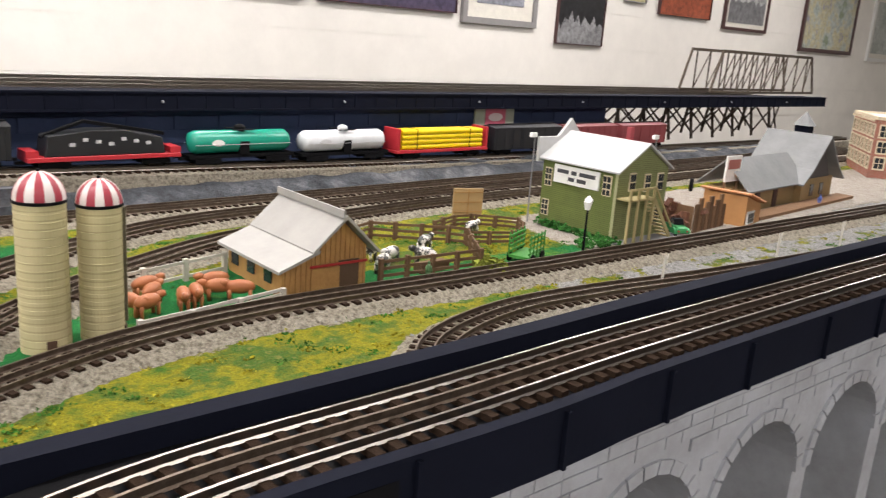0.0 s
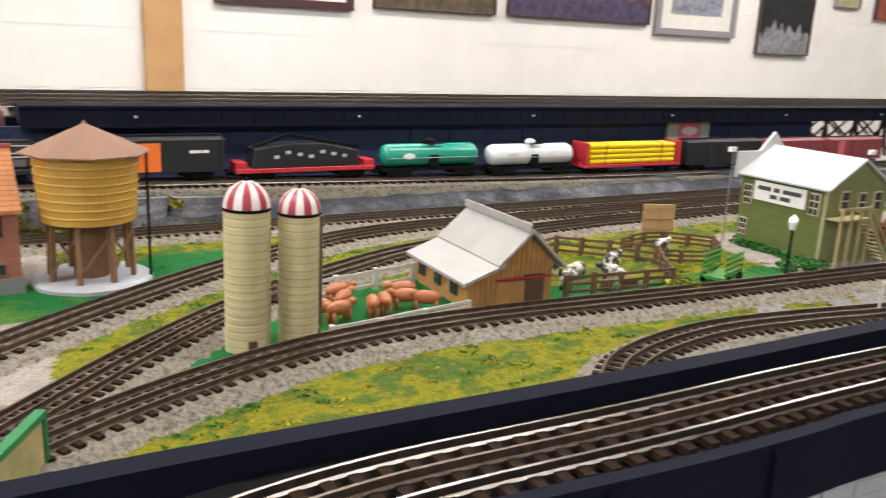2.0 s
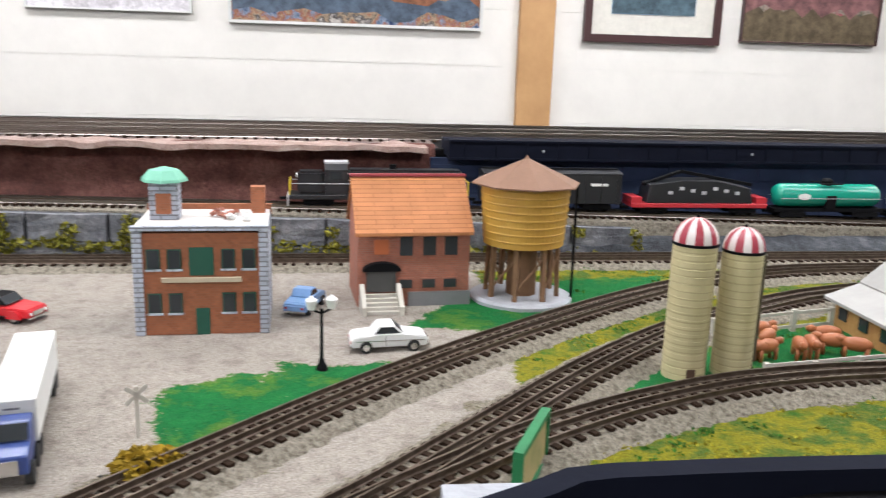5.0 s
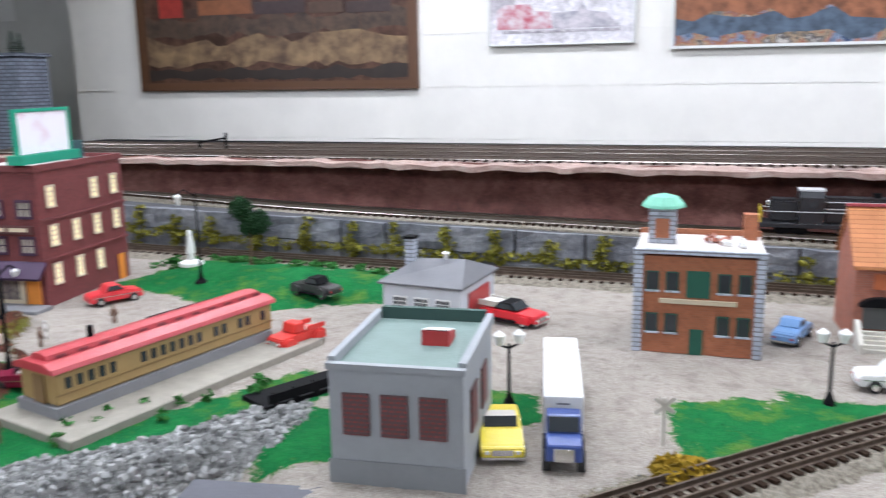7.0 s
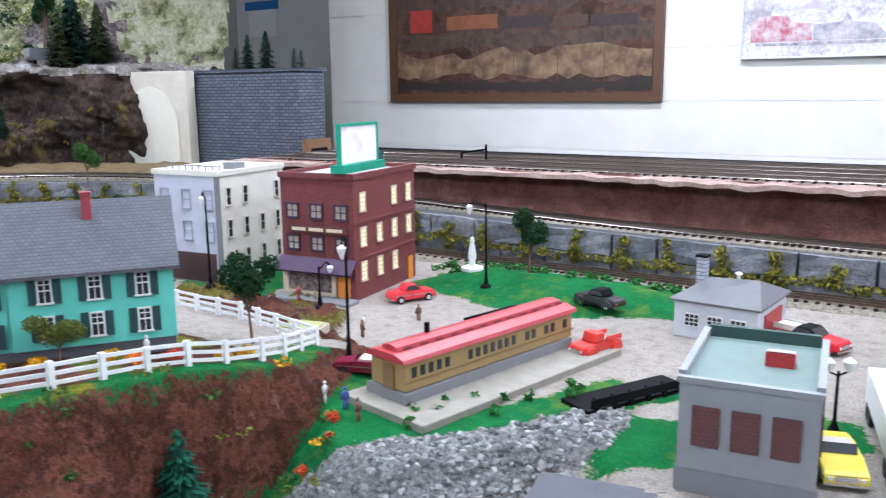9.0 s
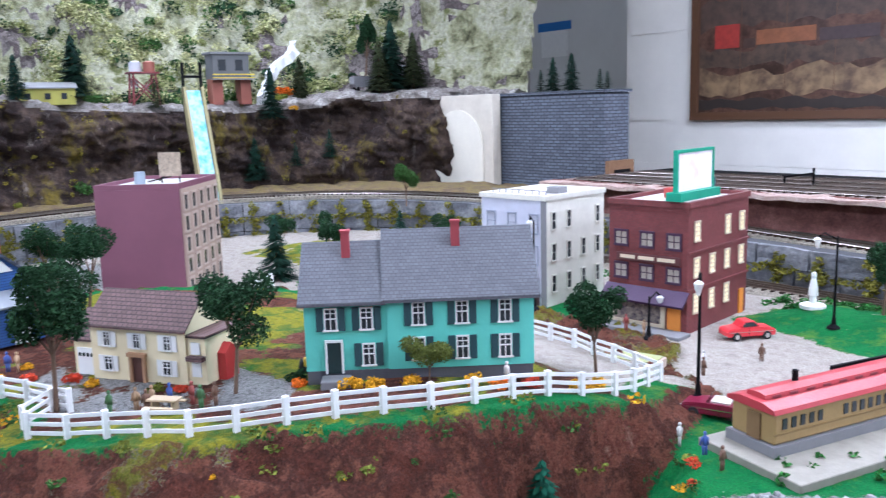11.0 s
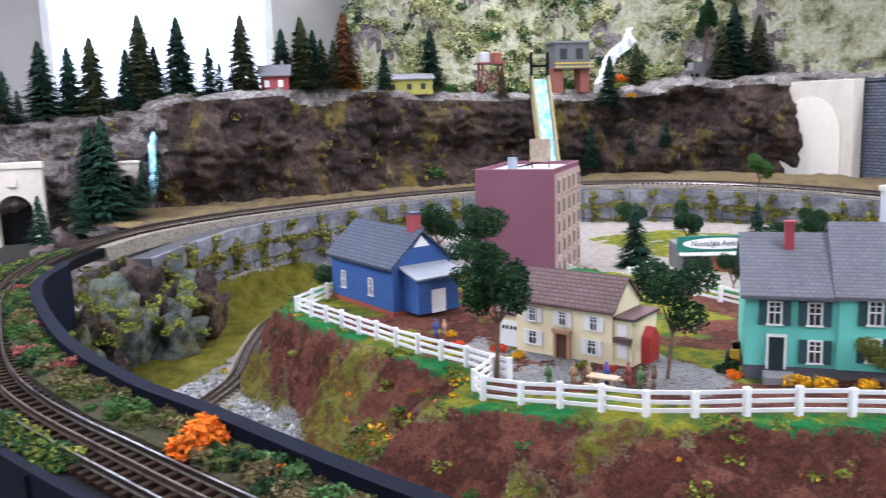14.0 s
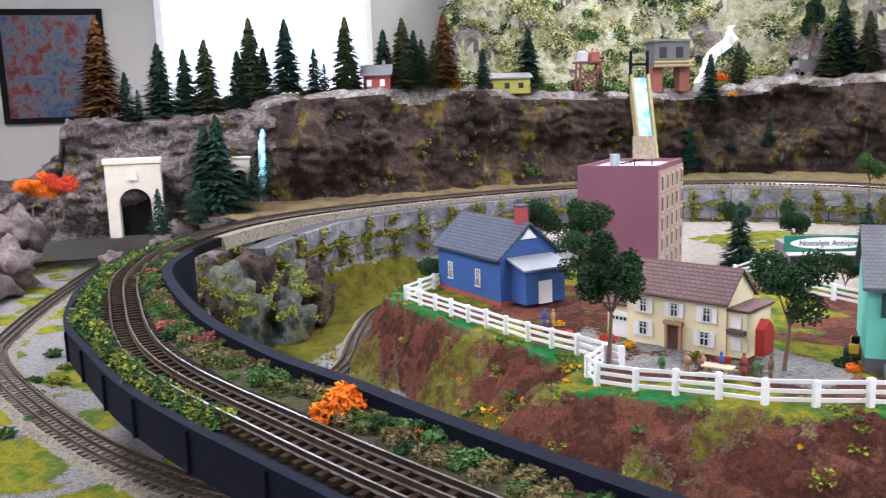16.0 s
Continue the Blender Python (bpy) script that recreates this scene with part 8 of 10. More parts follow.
toy_car("blue_car", -0.225, 1.21, 70, P("car_sky", (0.20, 0.35, 0.62), 0.3), "light blue toy car between the brick buildings", 0.08)
toy_car("dark_car", -1.66, 0.72, 160, P("car_black2", (0.03, 0.035, 0.04), 0.3), "dark toy car parked behind the houses", 0.085, True)
toy_car("white_coupe", -1.60, 0.66, 160, bpy.data.materials["car_white"], "white toy car parked behind the houses", 0.08, True)
toy_car("blue_jalopy", 2.36, 0.93, 20, P("car_blue", (0.06, 0.10, 0.35), 0.3), "blue and cream vintage toy car by the depot", 0.09, True, None, True)
toy_car("green_jeep", 1.30, 0.935, 60, P("jeep_green", (0.03, 0.25, 0.08), 0.4), "green toy jeep behind the green house", 0.06, True, None, True)
ft = toy_car("fire_engine", -0.60, 1.19, -20, P("engine_red", (0.60, 0.02, 0.03), 0.3), "red toy fire engine beside the garage", 0.10, True, None, True)
for s in (-1, 1):
    part("ladder", Mesh().box(-0.05, 0.0, s * 0.015 - 0.001, s * 0.015 + 0.001, 0.022, 0.030), M_PALEW, ft)
part("hose_bed", Mesh().box(-0.05, -0.022, -0.014, 0.014, 0.0213, 0.027), M_WHITE, ft)
# box truck
M_TRBLUE = P("cab_blue", (0.05, 0.08, 0.25), 0.3)
bt = thing("box_truck", -0.462, 0.845, zat(-0.43, 0.85), -78, "white box trailer with a blue tractor cab", "truck")
part("trailer_body", Mesh().box(-0.125, 0.055, -0.0185, 0.0185, 0.016, 0.054).bevel(0.001), M_WHITE, bt)
part("chassis", Mesh().box(-0.12, 0.095, -0.010, 0.010, 0.010, 0.0155), M_BLACK, bt)
cab = part("cab", Mesh().prism([(0.058, 0.012), (0.058, 0.044), (0.074, 0.044), (0.082, 0.030), (0.104, 0.027), (0.106, 0.012)], "y", -0.016, 0.016).bevel(0.0012), M_TRBLUE, bt)
part("windscreen", Mesh().prism([(0.0755, 0.0425), (0.0765, 0.0425), (0.084, 0.0315), (0.0825, 0.0315)], "y", -0.014, 0.014), M_GLASS_DARK, cab)
part("grille", Mesh().box(0.1062, 0.1075, -0.009, 0.009, 0.013, 0.025), M_CHROME, cab)
part("trailer_lettering", Mesh().box(0.0552, 0.056, -0.006, 0.006, 0.046, 0.0475), M_GREYPAINT, bt)
for q in (-0.105, -0.085, 0.045, 0.066, 0.095):
    for s in (-1, 1):
        part("wheel", Mesh().cyl(0, 0, -0.0035, 0.0035, 0.0095, None, 16, pose(q, s * 0.0155, 0.009, 90, 0, 0)), M_TYRE, bt)
# yellow tractor beside the houses
tr_ = thing("yellow_tractor", -1.415, 0.40, zat(-1.415, 0.40), 130, "yellow toy tractor with a loader", "tractor")
M_TRY = P("tractor_yellow", (0.70, 0.45, 0.04), 0.4)
part("body", Mesh().box(-0.018, 0.02, -0.006, 0.006, 0.008, 0.020).bevel(0.001), M_TRY, tr_)
part("seat", Mesh().box(-0.014, -0.006, -0.004, 0.004, 0.0202, 0.028), M_BLACK, tr_)
part("bucket", Mesh().prism([(0.026, 0.004), (0.036, 0.004), (0.030, 0.018), (0.026, 0.018)], "y", -0.012, 0.012), M_TRY, tr_)
part("arm", Mesh().bar((0.0, 0, 0.018), (0.027, 0, 0.012), 0.003, 0.003), M_TRY, tr_)
for q, r in ((-0.012, 0.009), (0.014, 0.006)):
    for s in (-1, 1):
        part("wheel", Mesh().cyl(0, 0, -0.002, 0.002, r, None, 14, pose(q, s * 0.009, r - 0.001, 90, 0, 0)), M_TYRE, tr_)


# plain toy figurines
def figurine(x, y, m, label, hgt=0.029, z=None):
    k = hgt / 0.029
    me = Mesh()
    for e in (-1, 1):
        me.cyl(e * 0.0017 * k, 0, 0, 0.013 * k, 0.0013 * k, 0.0016 * k, 8)
        me.rod((e * 0.0034 * k, 0, 0.0215 * k), (e * 0.0046 * k, 0.001 * k, 0.0125 * k), 0.0011 * k, 6)
    me.lathe([(0.0026 * k, 0.0125 * k), (0.0030 * k, 0.016 * k), (0.0036 * k, 0.021 * k), (0.0022 * k, 0.0232 * k), (0.0010 * k, 0.0242 * k)], 10)
    me.ball((0, 0, 0.0264 * k), 0.0022 * k, 2, (0.9, 1, 1.15))
    o = solid("figurine", me, m, label, "figurine", smooth=True)
    o["group"] = "toy figurines"
    o.matrix_basis = pose(x, y, zat(x, y) - 0.0005 if z is None else z, 0, 0, (x * 7919 + y * 3571) % 360)


FM = [P("fig_blue", (0.06, 0.10, 0.35)), P("fig_green", (0.07, 0.16, 0.06)), P("fig_tan", (0.40, 0.26, 0.15)), P("fig_brown", (0.15, 0.08, 0.05)), P("fig_white", (0.6, 0.58, 0.55)), P("fig_red", (0.28, 0.06, 0.05))]
FL = ["plain blue toy figurine", "plain green toy figurine", "plain tan toy figurine", "plain brown toy figurine", "plain white toy figurine", "plain red toy figurine"]
for i, (x, y, where) in enumerate(((-1.455, 0.16, 1), (-1.44, 0.185, 2), (-1.42, 0.19, 3), (-1.415, 0.215, 0), (-1.43, 0.20, 2), (-1.40, 0.235, 5), (-1.375, 0.235, 1), (-1.37, 0.25, 3), (-1.725, 0.11, 0), (-1.715, 0.12, 2), (-1.195, 0.53, 4),
                                   (-1.02, 0.665, 0), (-1.06, 0.675, 4), (-0.985, 0.645, 3), (-1.40, 1.0, 5), (-1.37, 1.01, 2), (-1.18, 0.90, 3), (-1.20, 0.93, 4), (0.69, 0.935, 1), (1.93, 0.945, 0), (-1.16, 1.02, 3))):
    figurine(x, y, FM[where], FL[where] + (" standing by the houses" if x < -1.3 else " standing on the layout"))
pt = thing("picnic_table", -1.405, 0.205, zat(-1.405, 0.205), 40, "tan picnic table on the lawn", "table")
part("tabletop", Mesh().box(-0.018, 0.018, -0.008, 0.008, 0.013, 0.015), P("picnic_tan", (0.5, 0.38, 0.24)), pt)
for s in (-1, 1):
    part("leg", Mesh().box(s * 0.012 - 0.001, s * 0.012 + 0.001, -0.007, 0.007, -0.001, 0.0129), bpy.data.materials["picnic_tan"], pt)
    part("bench", Mesh().box(-0.018, 0.018, s * 0.014 - 0.003, s * 0.014 + 0.003, 0.007, 0.0085), bpy.data.materials["picnic_tan"], pt)

# ---- the train on the rear line ----
cum = [0.0]
for a, b in zip(main_line, main_line[1:]):
    cum.append(cum[-1] + (b - a).length)
front_i = min(range(len(main_line)), key=lambda i: (main_line[i] - Vector((-0.27, 1.60, 1.22))).length)


def on_line(s):
    i = int(np.searchsorted(cum, s))
    i = min(max(i, 1), len(cum) - 1)
    f = (s - cum[i - 1]) / (cum[i] - cum[i - 1])
    return main_line[i - 1].lerp(main_line[i], f)


RAILTOP = 0.0105
M_TRAINBLK = P("engine_black", (0.016, 0.017, 0.02), 0.35, bump=0.03)
M_STRIPE = P("stripe_grey", (0.50, 0.50, 0.52), 0.4)
M_YELL = P("handrail_yellow", (0.70, 0.52, 0.03), 0.4)
M_TRAINRED = P("car_red_paint", (0.45, 0.025, 0.035), 0.4)
M_ORANGE = P("door_orange", (0.75, 0.16, 0.02), 0.5)
M_TANKGREEN = P("tank_green", (0.01, 0.28, 0.19), 0.25)
M_TANKWHITE = P("tank_white", (0.66, 0.68, 0.70), 0.25)
M_PIPEYEL = P("pipe_yellow", (0.80, 0.56, 0.0), 0.35)
M_BOXRED = P("boxcar_red", (0.20, 0.04, 0.045), 0.55)


def wagon(name, s_front, length, label, category):
    """An empty at the middle of a car, its x axis towards the front, with two bogies."""
    a, b = on_line(s_front - length * 0.2), on_line(s_front - length * 0.8)
    mid, d = (a + b) / 2, a - b
    t = thing(name, mid.x, mid.y, mid.z + RAILTOP, math.degrees(math.atan2(d.y, d.x)), label, category)
    for q in (-1, 1):
        bg = part("bogie", Mesh().box(q * length * 0.32 - 0.024, q * length * 0.32 + 0.024, -0.017, 0.017, 0.006, 0.012).box(q * length * 0.32 - 0.027, q * length * 0.32 + 0.027, -0.021, -0.0175, 0.004, 0.013).box(q * length * 0.32 - 0.027, q * length * 0.32 + 0.027, 0.0175, 0.021, 0.004, 0.013), M_BLACK, t)
        for e in (-0.016, 0.016):
            for s in (-1, 1):
                part("wheel", Mesh().cyl(0, 0, -0.0016, 0.0016, 0.0085, None, 14, pose(q * length * 0.32 + e, s * 0.016, 0.0088, 90, 0, 0)), M_BLACK, bg)
    for q in (-1, 1):
        part("coupler", Mesh().box(q * length / 2 - 0.008, q * length / 2 + 0.008, -0.003, 0.003, 0.010, 0.015), M_BLACK, t)
    return t


pos = cum[front_i]
# locomotive
L = 0.335
w = wagon("diesel_locomotive", pos, L, "black road-switcher diesel locomotive with grey stripes", "locomotive")
part("frame", Mesh().box(-L / 2 + 0.008, L / 2 - 0.008, -0.027, 0.027, 0.014, 0.022).bevel(0.001), M_TRAINBLK, w)
part("long_hood", Mesh().box(-L * 0.44, L * 0.17, -0.017, 0.017, 0.0222, 0.066).bevel(0.004, 2), M_TRAINBLK, w)
part("cab", Mesh().prism([(-0.026, 0.0222), (0.026, 0.0222), (0.026, 0.066), (0.016, 0.076), (-0.016, 0.076), (-0.026, 0.066)], "x", L * 0.1702, L * 0.29), M_TRAINBLK, w)
part("short_hood", Mesh().box(L * 0.2902, L * 0.43, -0.016, 0.016, 0.0222, 0.062).bevel(0.004, 2), M_TRAINBLK, w)
part("cab_roof", Mesh().box(L * 0.168, L * 0.292, -0.017, 0.017, 0.0762, 0.079), M_STRIPE, w)
for s in (-1, 1):
    for z in (0.040, 0.046, 0.058):
        part("stripe", Mesh().box(-L * 0.42, L * 0.168, s * 0.0172 - 0.0004, s * 0.0172 + 0.0004, z, z + 0.0018), M_STRIPE, w)
    part("cab_window", Mesh().box(L * 0.20, L * 0.26, s * 0.0262 - 0.0004, s * 0.0262 + 0.0004, 0.050, 0.063), M_GLASS_DARK, w)
    part("handrail", Mesh().rod((-L * 0.46, s * 0.026, 0.042), (L * 0.46, s * 0.026, 0.042), 0.0007, 5), M_STRIPE, w)
    for q in (-1, 1):
        part("end_rail", Mesh().rod((q * L * 0.47, s * 0.024, 0.018), (q * L * 0.47, s * 0.024, 0.046), 0.0013, 6).rod((q * L * 0.47, s * 0.024, 0.046), (q * L * 0.47, s * 0.008, 0.046), 0.0013, 6), M_YELL, w)
    for i in range(6):
        part("louvre", Mesh().box(-L * 0.40 + i * 0.028, -L * 0.40 + i * 0.028 + 0.018, s * 0.0172 - 0.0003, s * 0.0172 + 0.0003, 0.026, 0.037), P("louvre_grey", (0.10, 0.10, 0.11)) if i == 0 and s < 0 else bpy.data.materials["louvre_grey"], w)
part("pilot", Mesh().box(L * 0.476, L * 0.484, -0.026, 0.026, 0.003, 0.020), M_STRIPE, w)
part("headlight", Mesh().cyl(0, 0, 0, 0.003, 0.004, None, 10, pose(L * 0.43, 0, 0.053, 0, 90, 0)), M_WHITE, w)
part("exhaust_stack", Mesh().box(-0.03, -0.018, -0.004, 0.004, 0.0662, 0.074), M_BLACK, w)
part("fuel_tank", Mesh().box(-0.035, 0.035, -0.02, 0.02, 0.004, 0.0138).bevel(0.002), M_TRAINBLK, w)
pos -= L + 0.012


def boxcar(length, m, label, doorm=None, name="boxcar"):
    global pos
    w = wagon(name, pos, length, label, "rail car")
    part("body", Mesh().box(-length / 2 + 0.006, length / 2 - 0.006, -0.027, 0.027, 0.015, 0.070).bevel(0.001), m, w)
    part("roof", Mesh().prism([(-0.028, 0.0702), (0.028, 0.0702), (0, 0.0755)], "x", -length / 2 + 0.005, length / 2 - 0.005), m, w)
    part("running_board", Mesh().box(-length / 2 + 0.006, length / 2 - 0.006, -0.005, 0.005, 0.0762, 0.0775), M_BLACK, w)
    for s in (-1, 1):
        part("door", Mesh().box(-0.022, 0.022, s * 0.0278 - 0.0007, s * 0.0278 + 0.0007, 0.018, 0.066), doorm or m, w)
        if doorm:
            part("lettering_bar", Mesh().box(length * 0.26, length * 0.38, s * 0.0274 - 0.0003, s * 0.0274 + 0.0003, 0.046, 0.056), M_WHITE, w)
            part("lettering_bar", Mesh().box(-length * 0.38, -length * 0.26, s * 0.0274 - 0.0003, s * 0.0274 + 0.0003, 0.048, 0.053), M_WHITE, w)
        for i in range(9):
            u = -length / 2 + 0.014 + i * (length - 0.028) / 8
            if abs(u) > 0.025:
                part("rib", Mesh().box(u - 0.0008, u + 0.0008, s * 0.0275 - 0.0005, s * 0.0275 + 0.0005, 0.016, 0.069), m, w)
    pos -= length + 0.012
    return w


boxcar(0.27, M_TRAINBLK, "black boxcar with an orange sliding door", M_ORANGE)
L = 0.275
w = wagon("crane_car", pos, L, "black crane car on a red deck", "rail car")
part("deck", Mesh().box(-L / 2 + 0.004, L / 2 - 0.004, -0.027, 0.027, 0.015, 0.023).bevel(0.001), M_TRAINRED, w)
part("body", Mesh().prism([(-L * 0.38, 0.0232), (L * 0.38, 0.0232), (L * 0.36, 0.058), (L * 0.1, 0.066), (-L * 0.12, 0.066), (-L * 0.36, 0.052)], "y", -0.024, 0.024).bevel(0.0015), M_TRAINBLK, w)
part("boom", Mesh().bar((-L * 0.4, 0, 0.056), (L * 0.12, 0, 0.080), 0.010, 0.006), M_BLACK, w)
part("boom", Mesh().bar((L * 0.38, 0, 0.055), (L * 0.12, 0, 0.080), 0.010, 0.005), M_BLACK, w)
for s in (-1, 1):
    for i in range(7):
        part("lettering_bar", Mesh().box(-L * 0.28 + i * 0.022, -L * 0.28 + i * 0.022 + 0.009, s * 0.0243 - 0.0003, s * 0.0243 + 0.0003, 0.040 + 0.004 * (i % 3), 0.046 + 0.004 * (i % 3)), M_STRIPE, w)
for q in (-1, 1):
    part("end_block", Mesh().box(q * (L / 2 - 0.014) - 0.010, q * (L / 2 - 0.014) + 0.010, -0.024, 0.024, 0.0232, 0.034), M_TRAINRED, w)
pos -= L + 0.012


def tank_car(length, m, label):
    global pos
    w = wagon("tank_car", pos, length, label, "rail car")
    part("frame", Mesh().box(-length / 2 + 0.004, length / 2 - 0.004, -0.02, 0.02, 0.014, 0.020), M_BLACK, w)
    me = Mesh().lathe([(0.004, -length / 2 + 0.010), (0.018, -length / 2 + 0.013), (0.0225, -length / 2 + 0.022), (0.0225, length / 2 - 0.022), (0.018, length / 2 - 0.013), (0.004, length / 2 - 0.010)], 28)
    for v in me.bm.verts:
        v.co = Vector((v.co.z, v.co.x, v.co.y + 0.0435))
    part("tank", me, m, w, smooth=True)
    part("dome", Mesh().lathe([(0.011, 0.062), (0.011, 0.072), (0.008, 0.075), (0.002, 0.077)], 16), m if m is M_TANKWHITE else M_BLACK, w)
    part("walkway", Mesh().box(-0.022, 0.022, -0.020, -0.012, 0.0665, 0.068).box(-0.022, 0.022, 0.012, 0.020, 0.0665, 0.068), M_BLACK, w)
    part("strap", Mesh().box(-0.010, 0.010, -0.0232, 0.0232, 0.0205, 0.0455), M_BLACK, w)
    for s in (-1, 1):
        part("handrail", Mesh().rod((-length * 0.44, s * 0.0235, 0.040), (length * 0.44, s * 0.0235, 0.040), 0.0006, 5), M_STRIPE, w)
        part("emblem", Mesh().prism([(length * 0.24 + 0.013 * math.cos(a * math.pi / 8), 0.0435 + 0.006 * math.sin(a * math.pi / 8)) for a in range(16)], "y", s * 0.0228 - 0.0006, s * 0.0228 + 0.0006), M_WHITE if m is M_TANKGREEN else M_STRIPE, w)
    pos -= length + 0.012


tank_car(0.235, M_TANKGREEN, "green tank car with a black dome")
tank_car(0.235, M_TANKWHITE, "white tank car with grey markings")
L = 0.30
w = wagon("pipe_car", pos, L, "red bulkhead flat car loaded with yellow pipes", "rail car")
part("deck", Mesh().box(-L / 2 + 0.004, L / 2 - 0.004, -0.027, 0.027, 0.015, 0.022).bevel(0.001), M_TRAINRED, w)
for q in (-1, 1):
    part("bulkhead", Mesh().box(q * (L / 2 - 0.010) - 0.004, q * (L / 2 - 0.010) + 0.004, -0.027, 0.027, 0.0222, 0.072).bevel(0.001), M_TRAINRED, w)
for r in range(4):
    for c in range(4):
        part("pipe", Mesh().cyl(0, 0, -L / 2 + 0.022, L / 2 - 0.022, 0.0057, None, 12, pose(0, -0.0178 + c * 0.0118, 0.028 + r * 0.0115, 0, 90, 0)), M_PIPEYEL, w)
for q in (-0.28, 0.28):
    part("strap", Mesh().box(q * L - 0.001, q * L + 0.001, -0.0242, -0.0238, 0.0222, 0.0685).box(q * L - 0.001, q * L + 0.001, 0.0238, 0.0242, 0.0222, 0.0685).box(q * L - 0.001, q * L + 0.001, -0.0242, 0.0242, 0.0687, 0.0695), M_BLACK, w)
pos -= L + 0.012
w = boxcar(0.27, M_TRAINBLK, "black open-sided boxcar with pale lettering bars", None, "boxcar")
boxcar(0.24, M_BOXRED, "dull red boxcar near the end of the train")
boxcar(0.24, M_BOXRED, "dull red boxcar at the end of the train")

# ---- things on the mountain ----
from mathutils.bvhtree import BVHTree
bvh = BVHTree.FromPolygons([tuple(v) for v in mv], mf)


def mtop(x, y):
    hit = bvh.ray_cast(Vector((x, y, 3.0)), Vector((0, 0, -1)))
    return hit[0].z if hit[0] else 1.6


M_BRICKRED = P("hut_brick", (0.28, 0.09, 0.06))
cb = thing("cabin", -3.42, 0.14, mtop(-3.42, 0.14) - 0.008, 75, "small red cabin with a grey roof", "cabin")
part("wall", Mesh().box(-0.045, 0.045, 0, 0.06, 0, 0.05), P("cabin_red", (0.30, 0.05, 0.05)), cb)
part("roof", Mesh().prism([(-0.012, 0.048), (0.03, 0.082), (0.072, 0.048), (0.072, 0.052), (0.03, 0.087), (-0.012, 0.052)], "x", -0.055, 0.055), P("cabin_roof", (0.17, 0.17, 0.18)), cb)
part("chimney", Mesh().box(0.02, 0.03, 0.025, 0.035, 0.075, 0.10), M_GREYPAINT, cb)
for u in (-0.025, 0.02):
    part("window", Mesh().box(u - 0.008, u + 0.008, -0.002, -0.0003, 0.014, 0.036), M_WHITE, cb)
sh = thing("yellow_shack", -3.5, 0.63, mtop(-3.5, 0.63) - 0.010, 80, "long yellow shack with a low grey roof", "shed")
part("wall", Mesh().box(-0.085, 0.085, 0, 0.06, 0, 0.055), P("shack_yellow", (0.36, 0.34, 0.06)), sh)
part("roof", Mesh().prism([(-0.01, 0.053), (0.03, 0.070), (0.07, 0.053), (0.07, 0.057), (0.03, 0.075), (-0.01, 0.057)], "x", -0.092, 0.092), P("shack_roof", (0.25, 0.25, 0.25)), sh)
for u in (-0.06, 0.0, 0.05):
    part("window", Mesh().box(u - 0.009, u + 0.009, -0.002, -0.0003, 0.018, 0.038), M_GLASS_DARK, sh)
tt = thing("tank_tower", -3.52, 0.955, max(mtop(-3.52, 0.955), 1.595) - 0.010, 85, "dark red trestle tower carrying twin tanks", "tower")
for sx in (-1, 1):
    for sy in (-1, 1):
        part("leg", Mesh().bar((sx * 0.045, sy * 0.03, 0), (sx * 0.038, sy * 0.025, 0.11), 0.006, 0.006), M_BOXRED, tt)
    part("brace", Mesh().bar((-0.044, sx * 0.03, 0.01), (0.04, sx * 0.026, 0.10), 0.004, 0.004), M_BOXRED, tt)
    part("brace", Mesh().bar((0.044, sx * 0.03, 0.01), (-0.04, sx * 0.026, 0.10), 0.004, 0.004), M_BOXRED, tt)
part("deck", Mesh().box(-0.052, 0.052, -0.035, 0.035, 0.1102, 0.116), M_BOXRED, tt)
for sx in (-1, 1):
    part("tank", Mesh().lathe([(0.02, 0.1162), (0.02, 0.150), (0.012, 0.154), (0.001, 0.156)], 18, sx * 0.024), M_STRIPE if sx < 0 else M_BRICKRED, tt)
ph = thing("power_house", -3.52, 1.28, mtop(-3.52, 1.28) - 0.012, 85, "grey power house on brick legs with a yellow rail", "building")
for sx in (-1, 1):
    part("leg", Mesh().box(sx * 0.055 - 0.02, sx * 0.055 + 0.02, -0.03, 0.03, 0, 0.095), M_BRICKRED, ph)
part("wall", Mesh().box(-0.07, 0.07, -0.035, 0.05, 0.0952, 0.185), P("power_grey", (0.12, 0.125, 0.13)), ph)
part("roof", Mesh().box(-0.078, 0.078, -0.043, 0.058, 0.1852, 0.193), M_GREYPAINT, ph)
part("balcony_rail", Mesh().box(-0.08, 0.08, -0.062, -0.058, 0.108, 0.112).box(-0.08, 0.08, -0.062, -0.058, 0.096, 0.099), M_YELL, ph)
part("balcony", Mesh().box(-0.08, 0.08, -0.064, -0.0353, 0.0905, 0.095), M_GREYPAINT, ph)
for u in (-0.035, 0.03):
    part("window", Mesh().box(u - 0.014, u + 0.014, -0.0375, -0.0353, 0.125, 0.165), M_GLASS_DARK, ph)
rg = random.Random(21)
M_FIR_RUST = mat_leaf("rusty_conifer", (0.10, 0.045, 0.015), 0.7)
